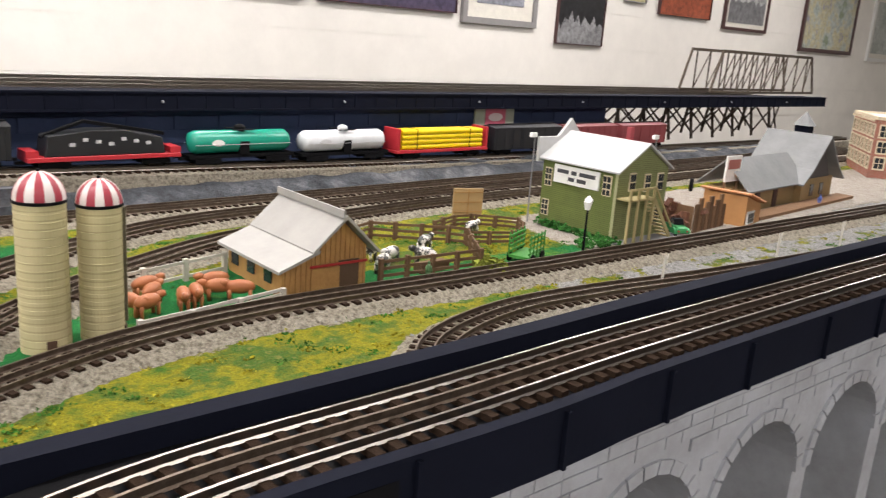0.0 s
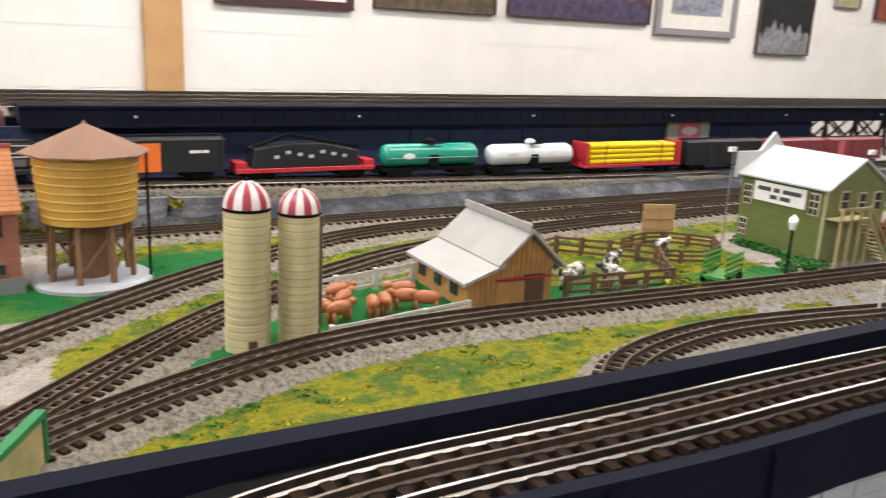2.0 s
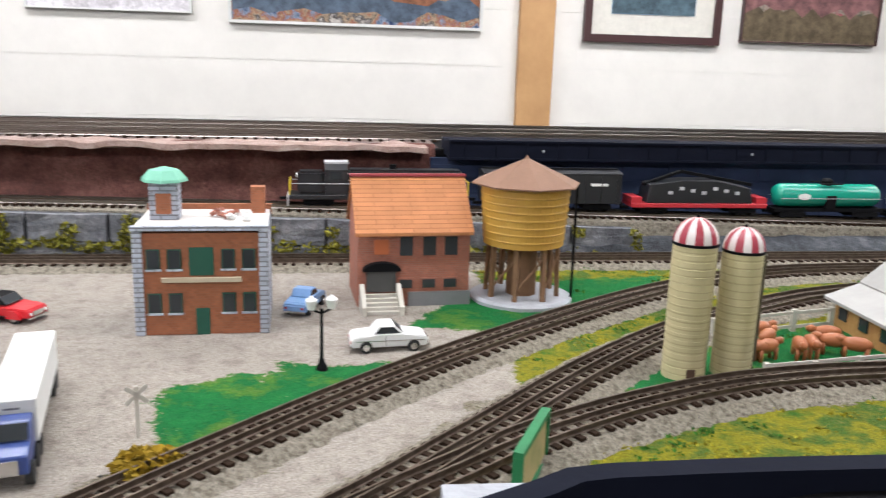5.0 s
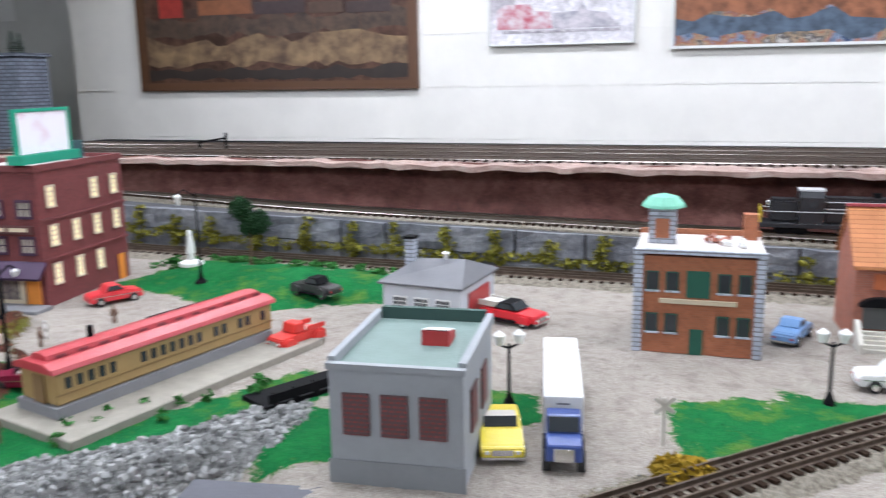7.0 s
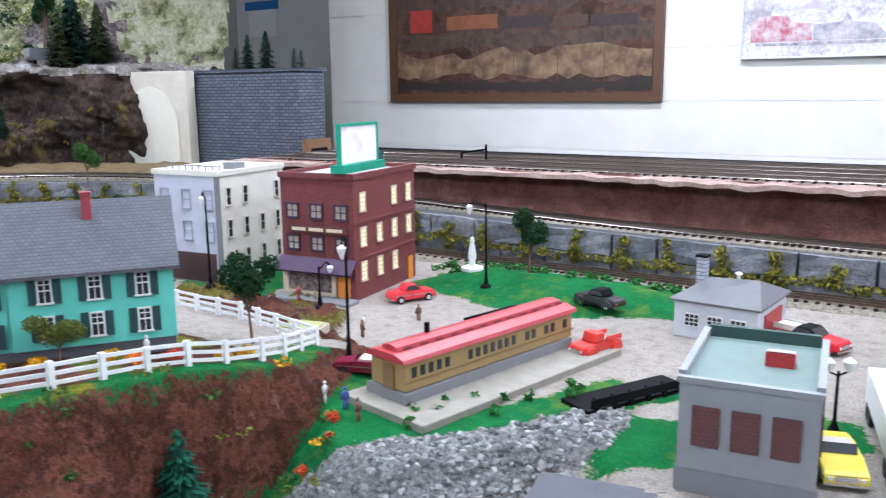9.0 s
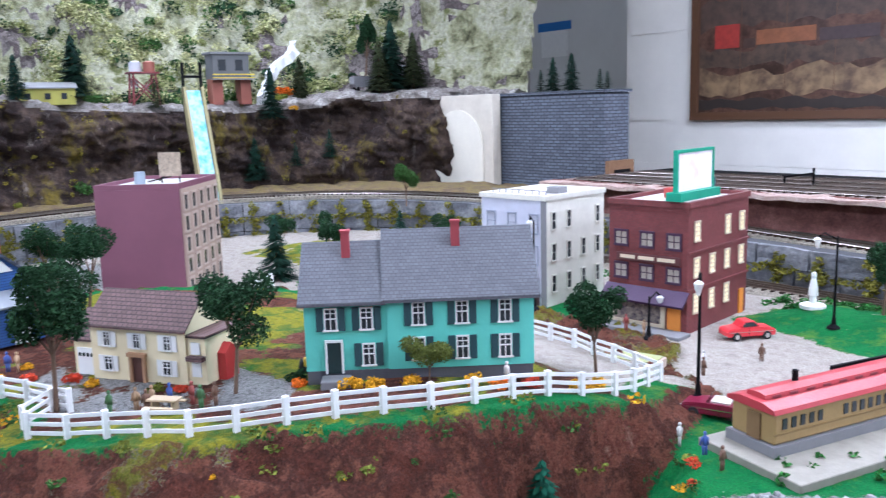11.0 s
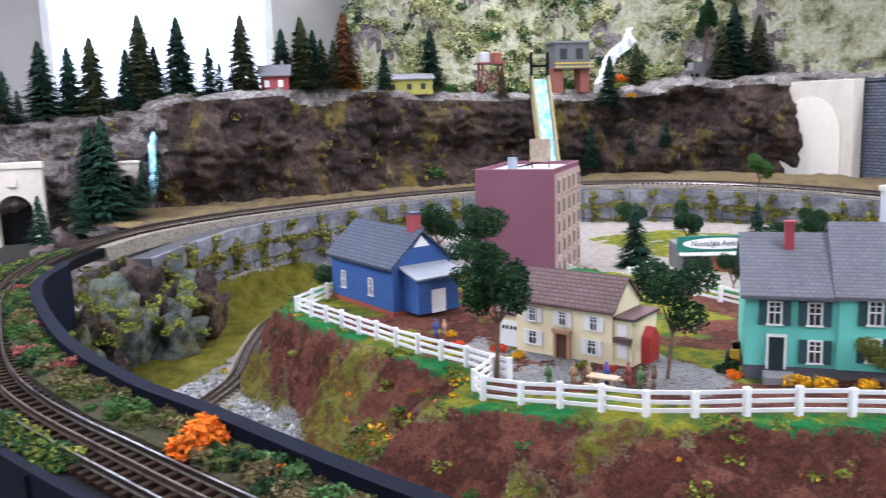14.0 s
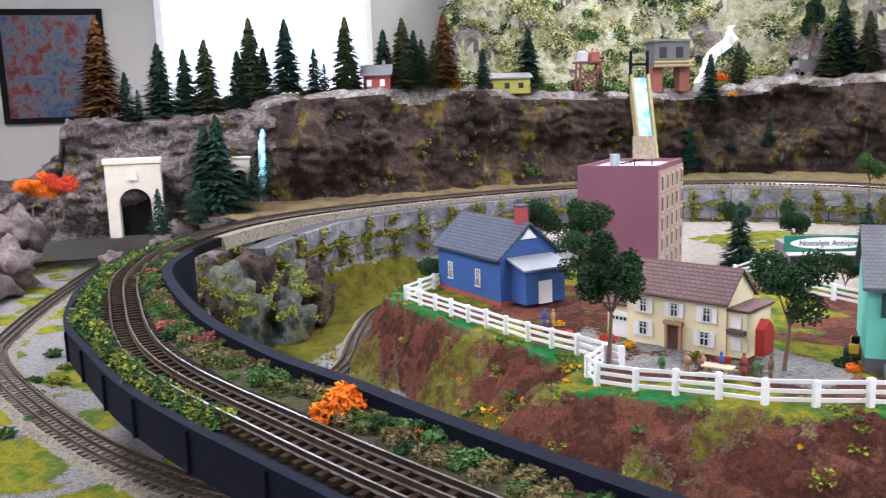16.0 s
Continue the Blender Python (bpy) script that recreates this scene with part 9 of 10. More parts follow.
for y, top, m in ((-0.749, 1.90, M_FIR_RUST), (-0.671, 1.715, M_FIR), (-0.635, 1.655, M_FIR), (-0.565, 1.81, M_FIR), (-0.487, 1.79, M_FIR), (-0.418, 1.82, M_FIR2), (-0.316, 1.78, M_FIR), (-0.272, 1.89, M_FIR2), (-0.231, 1.79, M_FIR), (-0.155, 1.885, M_FIR), (-0.061, 1.785, M_FIR), (-0.03, 1.73, M_FIR), (0.045, 1.89, M_FIR2),
                  (0.075, 1.71, M_FIR), (0.187, 1.85, M_FIR), (0.245, 1.885, M_FIR2), (0.285, 1.84, M_FIR), (0.315, 1.81, M_FIR2), (0.345, 1.80, M_FIR2), (0.385, 1.90, M_FIR_RUST), (0.522, 1.77, M_FIR)):
    x = -3.46 + rg.uniform(-0.03, 0.03) - (0.09 if 0.1 < y < 0.22 else 0)
    z = mtop(x, y)
    fir(x, y, max(0.09, 0.92 * (top - z)), "dark bottle-brush fir standing on the cliff top", m, z)
for x, y, h in (
                (-3.44, 0.40, 0.11), (-3.55, 0.73, 0.20), (-3.45, 0.97, 0.10), (-3.42, 1.32, 0.15), (-3.42, 1.40, 0.17), (-3.38, 1.47, 0.08), (-3.34, 1.60, 0.10), (-3.40, 1.95, 0.26), (-3.34, 2.02, 0.22), (-3.36, 1.86, 0.2), (-3.55, 1.6, 0.16)):
    fir(x, y, h * rg.uniform(1.05, 1.2), "dark green bottle-brush fir on the cliff top", M_FIR if rg.random() < 0.75 else M_FIR2, mtop(x, y))
for x, y, h in ((-2.62, 2.10, 0.13), (-2.54, 2.11, 0.14), (-2.68, 2.10, 0.09), (-2.42, 2.12, 0.08), (-2.37, 2.10, 0.07)):
    fir(x, y, h, "dark fir on top of the stone tower", M_FIR, 1.592)
for x, y, h, z in ((-2.95, -0.384, 0.275, 1.275), (-2.99, -0.42, 0.25, 1.275), (-2.90, -0.545, 0.13, 1.235), (-2.88, -0.44, 0.12, 1.262), (-2.97, -0.292, 0.12, 1.315), (-3.0, -0.25, 0.09, 1.35)):
    fir(x, y, h, "dark green fir beside the tunnel portal", M_FIR, z)
fir(-1.085, 0.475, 0.12, "deep green fir at the foot of the clay bank", mat_leaf("deep_fir", (0.01, 0.06, 0.035), 0.5), zat(-1.085, 0.475))
for x, y, c, m in ((-3.44, 0.415, 0.045, M_LEAF_YEL), (-3.36, 0.48, 0.02, M_LEAF_OLIVE), (-3.38, 1.42, 0.03, M_LEAF_OLIVE), (-3.34, 0.72, 0.03, M_LEAF_MID), (-3.4, 0.68, 0.045, M_LEAF_MID), (-3.36, 1.06, 0.02, M_LEAF_RED), (-3.42, 1.5, 0.02, M_LEAF_YEL)):
    bush(x, y, c, m, "small foliage tuft growing on the cliff", mtop(x, y) - 0.004)
for m, nm, cnt in ((mat_leaf("pale_foliage", (0.40, 0.40, 0.20)), "pale yellow-green", 420), (mat_leaf("lichen_foliage", (0.22, 0.24, 0.09)), "olive", 300), (M_LEAF_MID, "mid green", 130), (M_LEAF_DK, "dark green", 260)):
    cl = []
    for _ in range(cnt):
        y = rg.uniform(0.3, 2.3)
        x = -3.56 - rg.uniform(0.0, 0.95)
        r = rg.uniform(0.02, 0.062)
        if noise.noise(Vector((x * 4.5, y * 4.5, 1.7))) > -0.12 and y > 0.35 + 0.3 * (-3.4 - x):
            cl.append(((x, y, mtop(x, y) + r * 0.2), (r, r, r * 0.75), 110))
    o = new("shrubs", leaf_data("shrubs", cl, 0.0065, m, rg))
    tagged(o, nm + " shrubs scattered over the forest slope", "shrubs", "", "stuff")
for x, y, r in ((-3.75, 0.42, 0.05), (-3.85, 0.50, 0.045), (-3.72, 1.52, 0.04), (-3.70, 1.60, 0.045)):
    bush(x, y, r, M_LEAF_ORA, "orange autumn shrub high on the pale slope", mtop(x, y) - 0.006, 0.9, 2)
for y, m in ((1.86, M_GREYPAINT), (2.0, M_CONC)):
    oc = thing("ore_car", -3.47, y, mtop(-3.47, y) + 0.004, 88, "grey hopper car standing on the ledge", "rail car")
    part("body", Mesh().prism([(-0.06, 0.022), (-0.045, 0.010), (0.045, 0.010), (0.06, 0.022), (0.06, 0.052), (-0.06, 0.052)], "y", -0.02, 0.02).bevel(0.001), m, oc)
    part("load", Mesh().box(-0.056, 0.056, -0.017, 0.017, 0.0522, 0.056).bevel(0.002), M_ROCK_PALE, oc)
    for q in (-1, 1):
        for e_ in (-1, 1):
            part("wheel", Mesh().cyl(0, 0, -0.002, 0.002, 0.008, None, 12, pose(q * 0.04, e_ * 0.017, 0.002, 90, 0, 0)), M_BLACK, oc)
for x, y, m in ((-3.06, -0.84, M_LEAF_ORA), (-3.03, -0.81, M_LEAF_RED), (-3.05, -0.89, M_LEAF_ORA)):
    tree(x, y, 0.13, 0.05, "bright autumn tree on the rocks", m, 1.28)
for x, y, h, m in ((-3.6, 1.95, 0.3, M_LEAF_DK),):
    tree(x, y, h, 0.05, "leafy tree high on the pale slope", m, mtop(x, y) - 0.01)
cl = []
for v in mv[::29]:
    if 1.3 < v.z < 1.6 and noise.noise(v * 6) > 0.08 and rg.random() < 0.5:
        r = rg.uniform(0.006, 0.018)
        cl.append(((v.x + 0.006, v.y, v.z), (r, r, r), 22))
tagged(new("moss", leaf_data("moss", cl, 0.0045, mat_leaf("cliff_moss", (0.19, 0.16, 0.025), 0.6), rg)), "yellow-green moss tufts on the brown cliff", "moss", "", "stuff")
cl = []
for _ in range(90):
    x, y = rg.uniform(-2.55, -2.1), rg.uniform(-0.45, -0.2)
    r = rg.uniform(0.008, 0.018)
    cl.append(((x, y, 1.20 + 0.05 * (-2.1 - x) + rg.uniform(-0.05, 0.02)), (r, r, r * 0.7), 24))
tagged(new("moss", leaf_data("moss", cl, 0.0042, M_LEAF_OLIVE, rg)), "olive moss on the rock outcrop", "moss", "", "stuff")
# boulders on the lower left
M_MAUVE = mat_many("mauve_rock", [(0.06, 0.045, 0.045), (0.16, 0.125, 0.12), (0.27, 0.22, 0.21), (0.12, 0.10, 0.07)], 14, bump=1.0, bump_scale=90, dist=0.01)
for k in range(34):
    x, y = rg.uniform(-3.3, -2.6), rg.uniform(-1.1, -0.36)
    if -0.90 < y < -0.70 or (y > -0.66 and x < -3.08) or (y > -0.70 and x > -2.75):
        continue
    me = Mesh().ball((0, 0, 0), rg.uniform(0.04, 0.10), 3, (1, 0.8, 0.7), 0.8, k)
    for v in me.bm.verts:
        v.co += v.co.normalized() * 0.012 * noise.noise(v.co * 35 + Vector((k, 0, 0)))
    o = solid("boulder", me, M_MAUVE, "rough mauve-grey plaster boulder", "rock", smooth=True)
    o["group"] = "boulders"
    o.location = (x, y, 1.14 + 0.07 * max(0, (-2.85 - x)) / 0.3)

# ---- trees and shrubs of the layout ----
dk = "dark green model tree with a spreading crown"
for x, y, h, s in ((-1.515, 0.118, 0.18, 0.047), (-1.395, 0.285, 0.15, 0.06), (-1.80, 0.20, 0.13, 0.065), (-1.22, 0.715, 0.135, 0.045), (-2.35, 0.10, 0.16, 0.07), (-2.25, 0.22, 0.13, 0.06), (-2.02, 0.30, 0.16, 0.06), (-1.98, 0.95, 0.14, 0.05), (-2.35, 1.0, 0.15, 0.05), (-1.12, 1.33, 0.15, 0.045), (-1.70, 0.92, 0.10, 0.05), (-2.55, 0.35, 0.14, 0.06), (-2.55, 0.95, 0.13, 0.05), (-2.2, 1.25, 0.13, 0.05), (-2.65, 0.6, 0.14, 0.055), (-1.9, 0.78, 0.10, 0.04), (-2.17, 0.27, 0.14, 0.055)):
    tree(x, y, h, s, dk)
tree(-1.245, 0.455, 0.075, 0.036, "olive flock tree before the teal house", mat_leaf("olive_flock", (0.12, 0.14, 0.03)), None, 0.1, 0.4)
tree(-2.6, 1.42, 0.14, 0.05, "small tree before the portal", M_LEAF_MID, 1.25)
for x, y, h in ((-2.28, 0.80, 0.16), (-1.95, 1.30, 0.11), (-2.4, 1.25, 0.12)):
    fir(x, y, h, "slim dark conifer near the retaining wall")
for x, y, r, m in ((-1.24, 0.425, 0.016, M_LEAF_YEL), (-1.27, 0.395, 0.014, M_LEAF_YEL), (-1.29, 0.375, 0.015, M_LEAF_YEL), (-1.205, 0.485, 0.015, M_LEAF_YEL), (-1.185, 0.51, 0.014, M_LEAF_ORA), (-1.165, 0.545, 0.015, M_LEAF_RED), (-1.15, 0.60, 0.018, M_LEAF_YEL), (-1.155, 0.64, 0.016, M_LEAF_YEL), (-1.355, 0.345, 0.013, M_LEAF_ORA), (-1.385, 0.36, 0.016, M_LEAF_DK),
                   (-1.61, 0.16, 0.013, M_LEAF_RED), (-1.575, 0.175, 0.012, M_LEAF_YEL), (-1.46, 0.245, 0.011, M_LEAF_RED), (-1.49, 0.225, 0.012, M_LEAF_OLIVE), (-1.70, 0.09, 0.012, M_LEAF_YEL), (-1.72, 0.13, 0.010, M_LEAF_YEL), (-1.78, 0.03, 0.01, M_LEAF_RED), (-1.66, 0.12, 0.012, M_LEAF_RED)):
    bush(x, y, r, m, "bright autumn shrub beside the houses")
for k in range(46):
    t = rg.random()
    i = rg.randrange(1, 7)
    a, b = PLATEAU[i], PLATEAU[i + 1]
    f = rg.random()
    nx_, ny_ = (b[1] - a[1]), -(b[0] - a[0])
    q = math.hypot(nx_, ny_)
    off = rg.uniform(0.015, 0.14)
    x, y = a[0] + (b[0] - a[0]) * f + nx_ / q * off, a[1] + (b[1] - a[1]) * f + ny_ / q * off
    m = rg.choice([M_LEAF_ORA, M_LEAF_YEL, M_LEAF_RED, M_LEAF_OLIVE, M_LEAF_OLIVE, M_LEAF_MID])
    bush(x, y, rg.uniform(0.005, 0.012), m, "small autumn tuft on the red clay bank", zat(x, y) - 0.002, 0.8, 0.6)
for m, nm, cnt in ((M_LEAF_OLIVE, "olive", 130), (M_LEAF_MID, "green", 60), (M_LEAF_YEL, "yellow", 26)):
    cl = []
    for _ in range(cnt):
        i = rg.randrange(0, 7)
        a, b = PLATEAU[i], PLATEAU[i + 1]
        f = rg.random()
        nx_, ny_ = (b[1] - a[1]), -(b[0] - a[0])
        q = math.hypot(nx_, ny_)
        off = rg.uniform(-0.02, 0.16)
        x, y = a[0] + (b[0] - a[0]) * f + nx_ / q * off, a[1] + (b[1] - a[1]) * f + ny_ / q * off
        r = rg.uniform(0.004, 0.011)
        cl.append(((x, y, zat(x, y) + r * 0.2), (r * 1.4, r * 1.4, r * 0.5), 26))
    tagged(new("scatter", leaf_data("scatter", cl, 0.0028, m, rg)), nm + " foam scatter on the red clay bank", "scatter", "", "stuff")
# planting strip between curve and parapet, and outside the curve
strip = [M_LEAF_MID, mat_leaf("dry_grass", (0.16, 0.13, 0.06)), M_LEAF_DK, mat_leaf("dull_olive", (0.10, 0.115, 0.035)), mat_leaf("fresh_green", (0.08, 0.16, 0.05)), mat_leaf("dusty_pink", (0.30, 0.10, 0.09))]
pl2 = [p for p in pl if p.x < -0.85]
ps2 = sides(pl2)
bedm = Mesh()
bedline = [p - (s if s.y > 0 else -s) * 0.028 + Vector((0, 0, -0.018)) for p, s in zip(pl2, ps2)]
sweep(bedm, bedline, [(-0.03, -0.02), (0.03, -0.02), (0.026, 0.012), (-0.026, 0.010)])
solid("planting_bed", bedm, mat_many("bed_soil", [(0.03, 0.025, 0.015), (0.09, 0.075, 0.04), (0.05, 0.06, 0.02), (0.13, 0.10, 0.06)], 40, bump=1.0, bump_scale=260), "narrow earth bed along the curved track", "bed")
for i in range(0, len(pl2), 1):
    for _ in range(4):
        s = ps2[i] if ps2[i].y > 0 else -ps2[i]
        p = pl2[i] - s * rg.uniform(0.010, 0.045)
        m = rg.choices(strip, (3, 4, 3, 5, 2.5, 0.5))[0]
        bush(p.x + rg.uniform(-0.01, 0.01), p.y, rg.uniform(0.007, 0.017), m, "low green shrub beside the curved track", 1.274, 0.8, 1.3, rg)
bush(-1.263, -0.250, 0.026, M_LEAF_ORA, "vivid orange bush beside the curved track", 1.274, 0.9, 3)
bush(-1.20, -0.195, 0.011, M_LEAF_ORA, "small orange bush beside the track", 1.276)
gl2 = [p for p in gl if p.x < -1.25]
gs2 = sides(gl2)
for m, nm in ((M_LEAF_OLIVE, "olive"), (M_LEAF_DK, "dark"), (M_LEAF_MID, "green")):
    cl = []
    for i in range(len(gl2)):
        s = gs2[i] if gs2[i].y > 0 else -gs2[i]
        for _ in range(3):
            p = gl2[i] + s * rg.uniform(0.010, 0.034)
            r = rg.uniform(0.007, 0.014)
            cl.append(((p.x, p.y, 1.276 + r * 0.2), (r, r, r * 0.8), 40))
    o = new("shrubs", leaf_data("shrubs", cl, 0.0032, m, rg))
    tagged(o, nm + " shrubs between track and girder", "shrubs", "", "stuff")
for k in range(26):
    f = rg.random()
    i = rg.randrange(len(gl2))
    s = gs2[i] if gs2[i].y > 0 else -gs2[i]
    p = gl2[i] - s * rg.uniform(0.03, 0.14)
    bush(p.x, p.y, rg.uniform(0.01, 0.025), rg.choice([M_LEAF_OLIVE, M_LEAF_MID, strip[4]]), "green shrub on the lower ground", zat(p.x, p.y) - 0.002, 0.7, 0.8, rg)
# vines on the retaining wall
vine = []
i = 0
while i < len(rl) - 1:
    p, s = rl[i], rsd[i]
    nrm = s if (s.x * (-1.5 - p.x) + s.y * (0.5 - p.y)) > 0 else -s
    if i % 3 == 0:
        for k in range(9):
            c = p + nrm * 0.024 + Vector((rg.uniform(-0.01, 0.01), rg.uniform(-0.01, 0.01), -0.008 - k * 0.0125))
            if rg.random() < 0.8:
                vine.append((c, (0.013, 0.013, 0.010), 26))
    c = p + nrm * 0.024 + Vector((0, 0, -0.052 + rg.uniform(-0.006, 0.006)))
    vine.append((c, (0.02, 0.02, 0.009), 34))
    if rg.random() < 0.5:
        vine.append((c + Vector((0, 0, -0.05)), (0.02, 0.02, 0.010), 22))
    i += 1
o = new("moss", leaf_data("moss", vine, 0.0055, mat_leaf("wall_moss", (0.17, 0.16, 0.025)), rg))
tagged(o, "olive moss and vines hanging on the retaining wall", "moss", "", "stuff")
# low plants around the diner, the hill and the back
tuft = []
for _ in range(70):
    x, y = rg.uniform(-1.14, -0.78), rg.uniform(0.6, 0.95)
    f = (x + 0.95) * 1.35 + 0.655
    if abs(y - f) < 0.05:
        tuft.append(((x, y, zat(x, y) + 0.006), (0.007, 0.007, 0.008), 20))
for _ in range(60):
    x, y = rg.uniform(-1.35, -0.75), rg.uniform(1.34, 1.43)
    tuft.append(((x, y, zat(x, y) + 0.005), (0.010, 0.008, 0.007), 22))
for _ in range(40):
    x, y = rg.uniform(-2.3, -1.6), rg.uniform(0.75, 1.4)
    tuft.append(((x, y, zat(x, y) + 0.006), (0.014, 0.014, 0.010), 26))
for _ in range(30):
    x, y = rg.uniform(1.10, 1.20), rg.uniform(0.90, 0.945)
    tuft.append(((x - 0.06, y + 0.05 - 0.02, zat(x, y) + 0.006), (0.008, 0.008, 0.008), 12))
for _ in range(26):
    y = rg.uniform(0.95, 1.12)
    tuft.append(((1.115, y, zat(1.115, y) + 0.006), (0.008, 0.008, 0.009), 14))
o = new("low_plants", leaf_data("low_plants", tuft, 0.004, mat_leaf("plant_green", (0.04, 0.15, 0.03)), rg))
tagged(o, "small green plants on the lawns", "plants", "", "stuff")
# grass scatter between the yard tracks
for m, nm, cnt, tone in ((mat_leaf("yellow_scatter", (0.28, 0.25, 0.02)), "yellow", 420, 0.1), (mat_leaf("green_scatter", (0.05, 0.15, 0.02)), "green", 360, -0.1)):
    cl = []
    for _ in range(cnt * 4):
        x, y = rg.uniform(0.0, 1.9), rg.uniform(0.56, 1.42)
        if zone[int((y - gy[0]) / STEP), int((x - gx[0]) / STEP)] == 1 and noise.noise(Vector((x * 14, y * 14, 3))) * (1 if tone > 0 else -1) > -0.05:
            r = rg.uniform(0.004, 0.012)
            cl.append(((x, y, zat(x, y) + 0.0008), (r * 1.5, r, 0.0018), 16))
    tagged(new("scatter", leaf_data("scatter", cl[:cnt], 0.0022, m, rg)), nm + " foam grass scatter between the yard tracks", "scatter", "", "stuff")
# broken stone on the slope by the diner, and loose stone by the quarry track
sv, sf = [], []
for _ in range(5200):
    x, y = rg.uniform(-1.15, -0.69), rg.uniform(0.47, 0.88)
    j = int((x - gx[0]) / STEP)
    i = int((y - gy[0]) / STEP)
    if zone[i, j] != 6:
        continue
    z, s = float(Z[i, j]), rg.uniform(0.0022, 0.0055)
    a = rg.uniform(0, 3.14)
    q = Matrix.Translation((x, y, z)) @ Euler((rg.uniform(-0.5, 0.5), rg.uniform(-0.5, 0.5), a)).to_matrix().to_4x4()
    k = len(sv)
    for c in ((-1, -0.7, -0.5), (1, -0.6, -0.5), (0.9, 0.7, -0.5), (-0.8, 0.8, -0.5), (-0.7, -0.4, 0.6), (0.6, -0.5, 0.5), (0.5, 0.5, 0.6), (-0.6, 0.4, 0.5)):
        sv.append(q @ Vector((c[0] * s, c[1] * s, c[2] * s)))
    sf += [(k + 4, k + 5, k + 6, k + 7), (k, k + 1, k + 5, k + 4), (k + 1, k + 2, k + 6, k + 5), (k + 2, k + 3, k + 7, k + 6), (k + 3, k, k + 4, k + 7)]
for _ in range(2600):
    x, y = rg.uniform(-2.1, -1.5), rg.uniform(-0.33, -0.05)
    j = int((x - gx[0]) / STEP)
    i = int((y - gy[0]) / STEP)
    if zone[i, j] != 5:
        continue
    z, s = float(Z[i, j]), rg.uniform(0.002, 0.006)
    q = Matrix.Translation((x, y, z)) @ Euler((rg.uniform(-0.5, 0.5), rg.uniform(-0.5, 0.5), rg.uniform(0, 3))).to_matrix().to_4x4()
    k = len(sv)
    for c in ((-1, -0.7, -0.5), (1, -0.6, -0.5), (0.9, 0.7, -0.5), (-0.8, 0.8, -0.5), (-0.7, -0.4, 0.6), (0.6, -0.5, 0.5), (0.5, 0.5, 0.6), (-0.6, 0.4, 0.5)):
        sv.append(q @ Vector((c[0] * s, c[1] * s, c[2] * s)))
    sf += [(k + 4, k + 5, k + 6, k + 7), (k, k + 1, k + 5, k + 4), (k + 1, k + 2, k + 6, k + 5), (k + 2, k + 3, k + 7, k + 6), (k + 3, k, k + 4, k + 7)]
for _ in range(5200):
    x, y = rg.uniform(-0.5, 1.7), rg.uniform(0.55, 1.46)
    if zone[int((y - gy[0]) / STEP), int((x - gx[0]) / STEP)] != 9:
        continue
    s = rg.uniform(0.0012, 0.0026)
    q = Matrix.Translation((x, y, zat(x, y) + 0.001)) @ Euler((rg.uniform(-0.5, 0.5), rg.uniform(-0.5, 0.5), rg.uniform(0, 3))).to_matrix().to_4x4()
    k = len(sv)
    for c in ((-1, -0.7, -0.5), (1, -0.6, -0.5), (0.9, 0.7, -0.5), (-0.8, 0.8, -0.5), (-0.7, -0.4, 0.6), (0.6, -0.5, 0.5), (0.5, 0.5, 0.6), (-0.6, 0.4, 0.5)):
        sv.append(q @ Vector((c[0] * s, c[1] * s, c[2] * s)))
    sf += [(k + 4, k + 5, k + 6, k + 7), (k, k + 1, k + 5, k + 4), (k + 1, k + 2, k + 6, k + 5), (k + 2, k + 3, k + 7, k + 6), (k + 3, k, k + 4, k + 7)]
d = bpy.data.meshes.new("broken_stone")
d.from_pydata(sv, [], sf)
d.materials.append(mat_leaf("stone_chips", (0.24, 0.24, 0.235), 0.6))
tagged(new("broken_stone", d), "loose grey stone chips on the slopes", "stones", "", "stuff")
sx = thing("sand_box", -1.265, 0.86, zat(-1.265, 0.86), 15, "pale pinkish planter box beside the lot", "planter")
part("box", Mesh().box(-0.035, 0.035, -0.025, 0.025, 0, 0.014).bevel(0.001), P("planter_pink", (0.52, 0.42, 0.34)), sx)
part("fill", Mesh().box(-0.031, 0.031, -0.021, 0.021, 0.0143, 0.016), P("planter_fill", (0.35, 0.36, 0.16)), sx)
sgl = thing("signal_frame", -1.62, 1.97, 1.318, 20, "small black signal frame by the upper tracks", "signal")
for u in (-0.035, 0.035):
    part("post", Mesh().box(u - 0.003, u + 0.003, -0.003, 0.003, 0, 0.05 if u > 0 else 0.03), M_BLACK, sgl)
part("bar", Mesh().bar((-0.035, 0, 0.026), (0.035, 0, 0.036), 0.003, 0.005), M_BLACK, sgl)

# ---- pictures on the walls ----
M_FR_DARK, M_FR_BROWN, M_FR_GREY, M_FR_WHITE = P("frame_dark", (0.06, 0.025, 0.025), 0.4), P("frame_brown", (0.10, 0.045, 0.02), 0.5), P("frame_grey", (0.25, 0.24, 0.24), 0.4), P("frame_white", (0.7, 0.7, 0.68), 0.4)


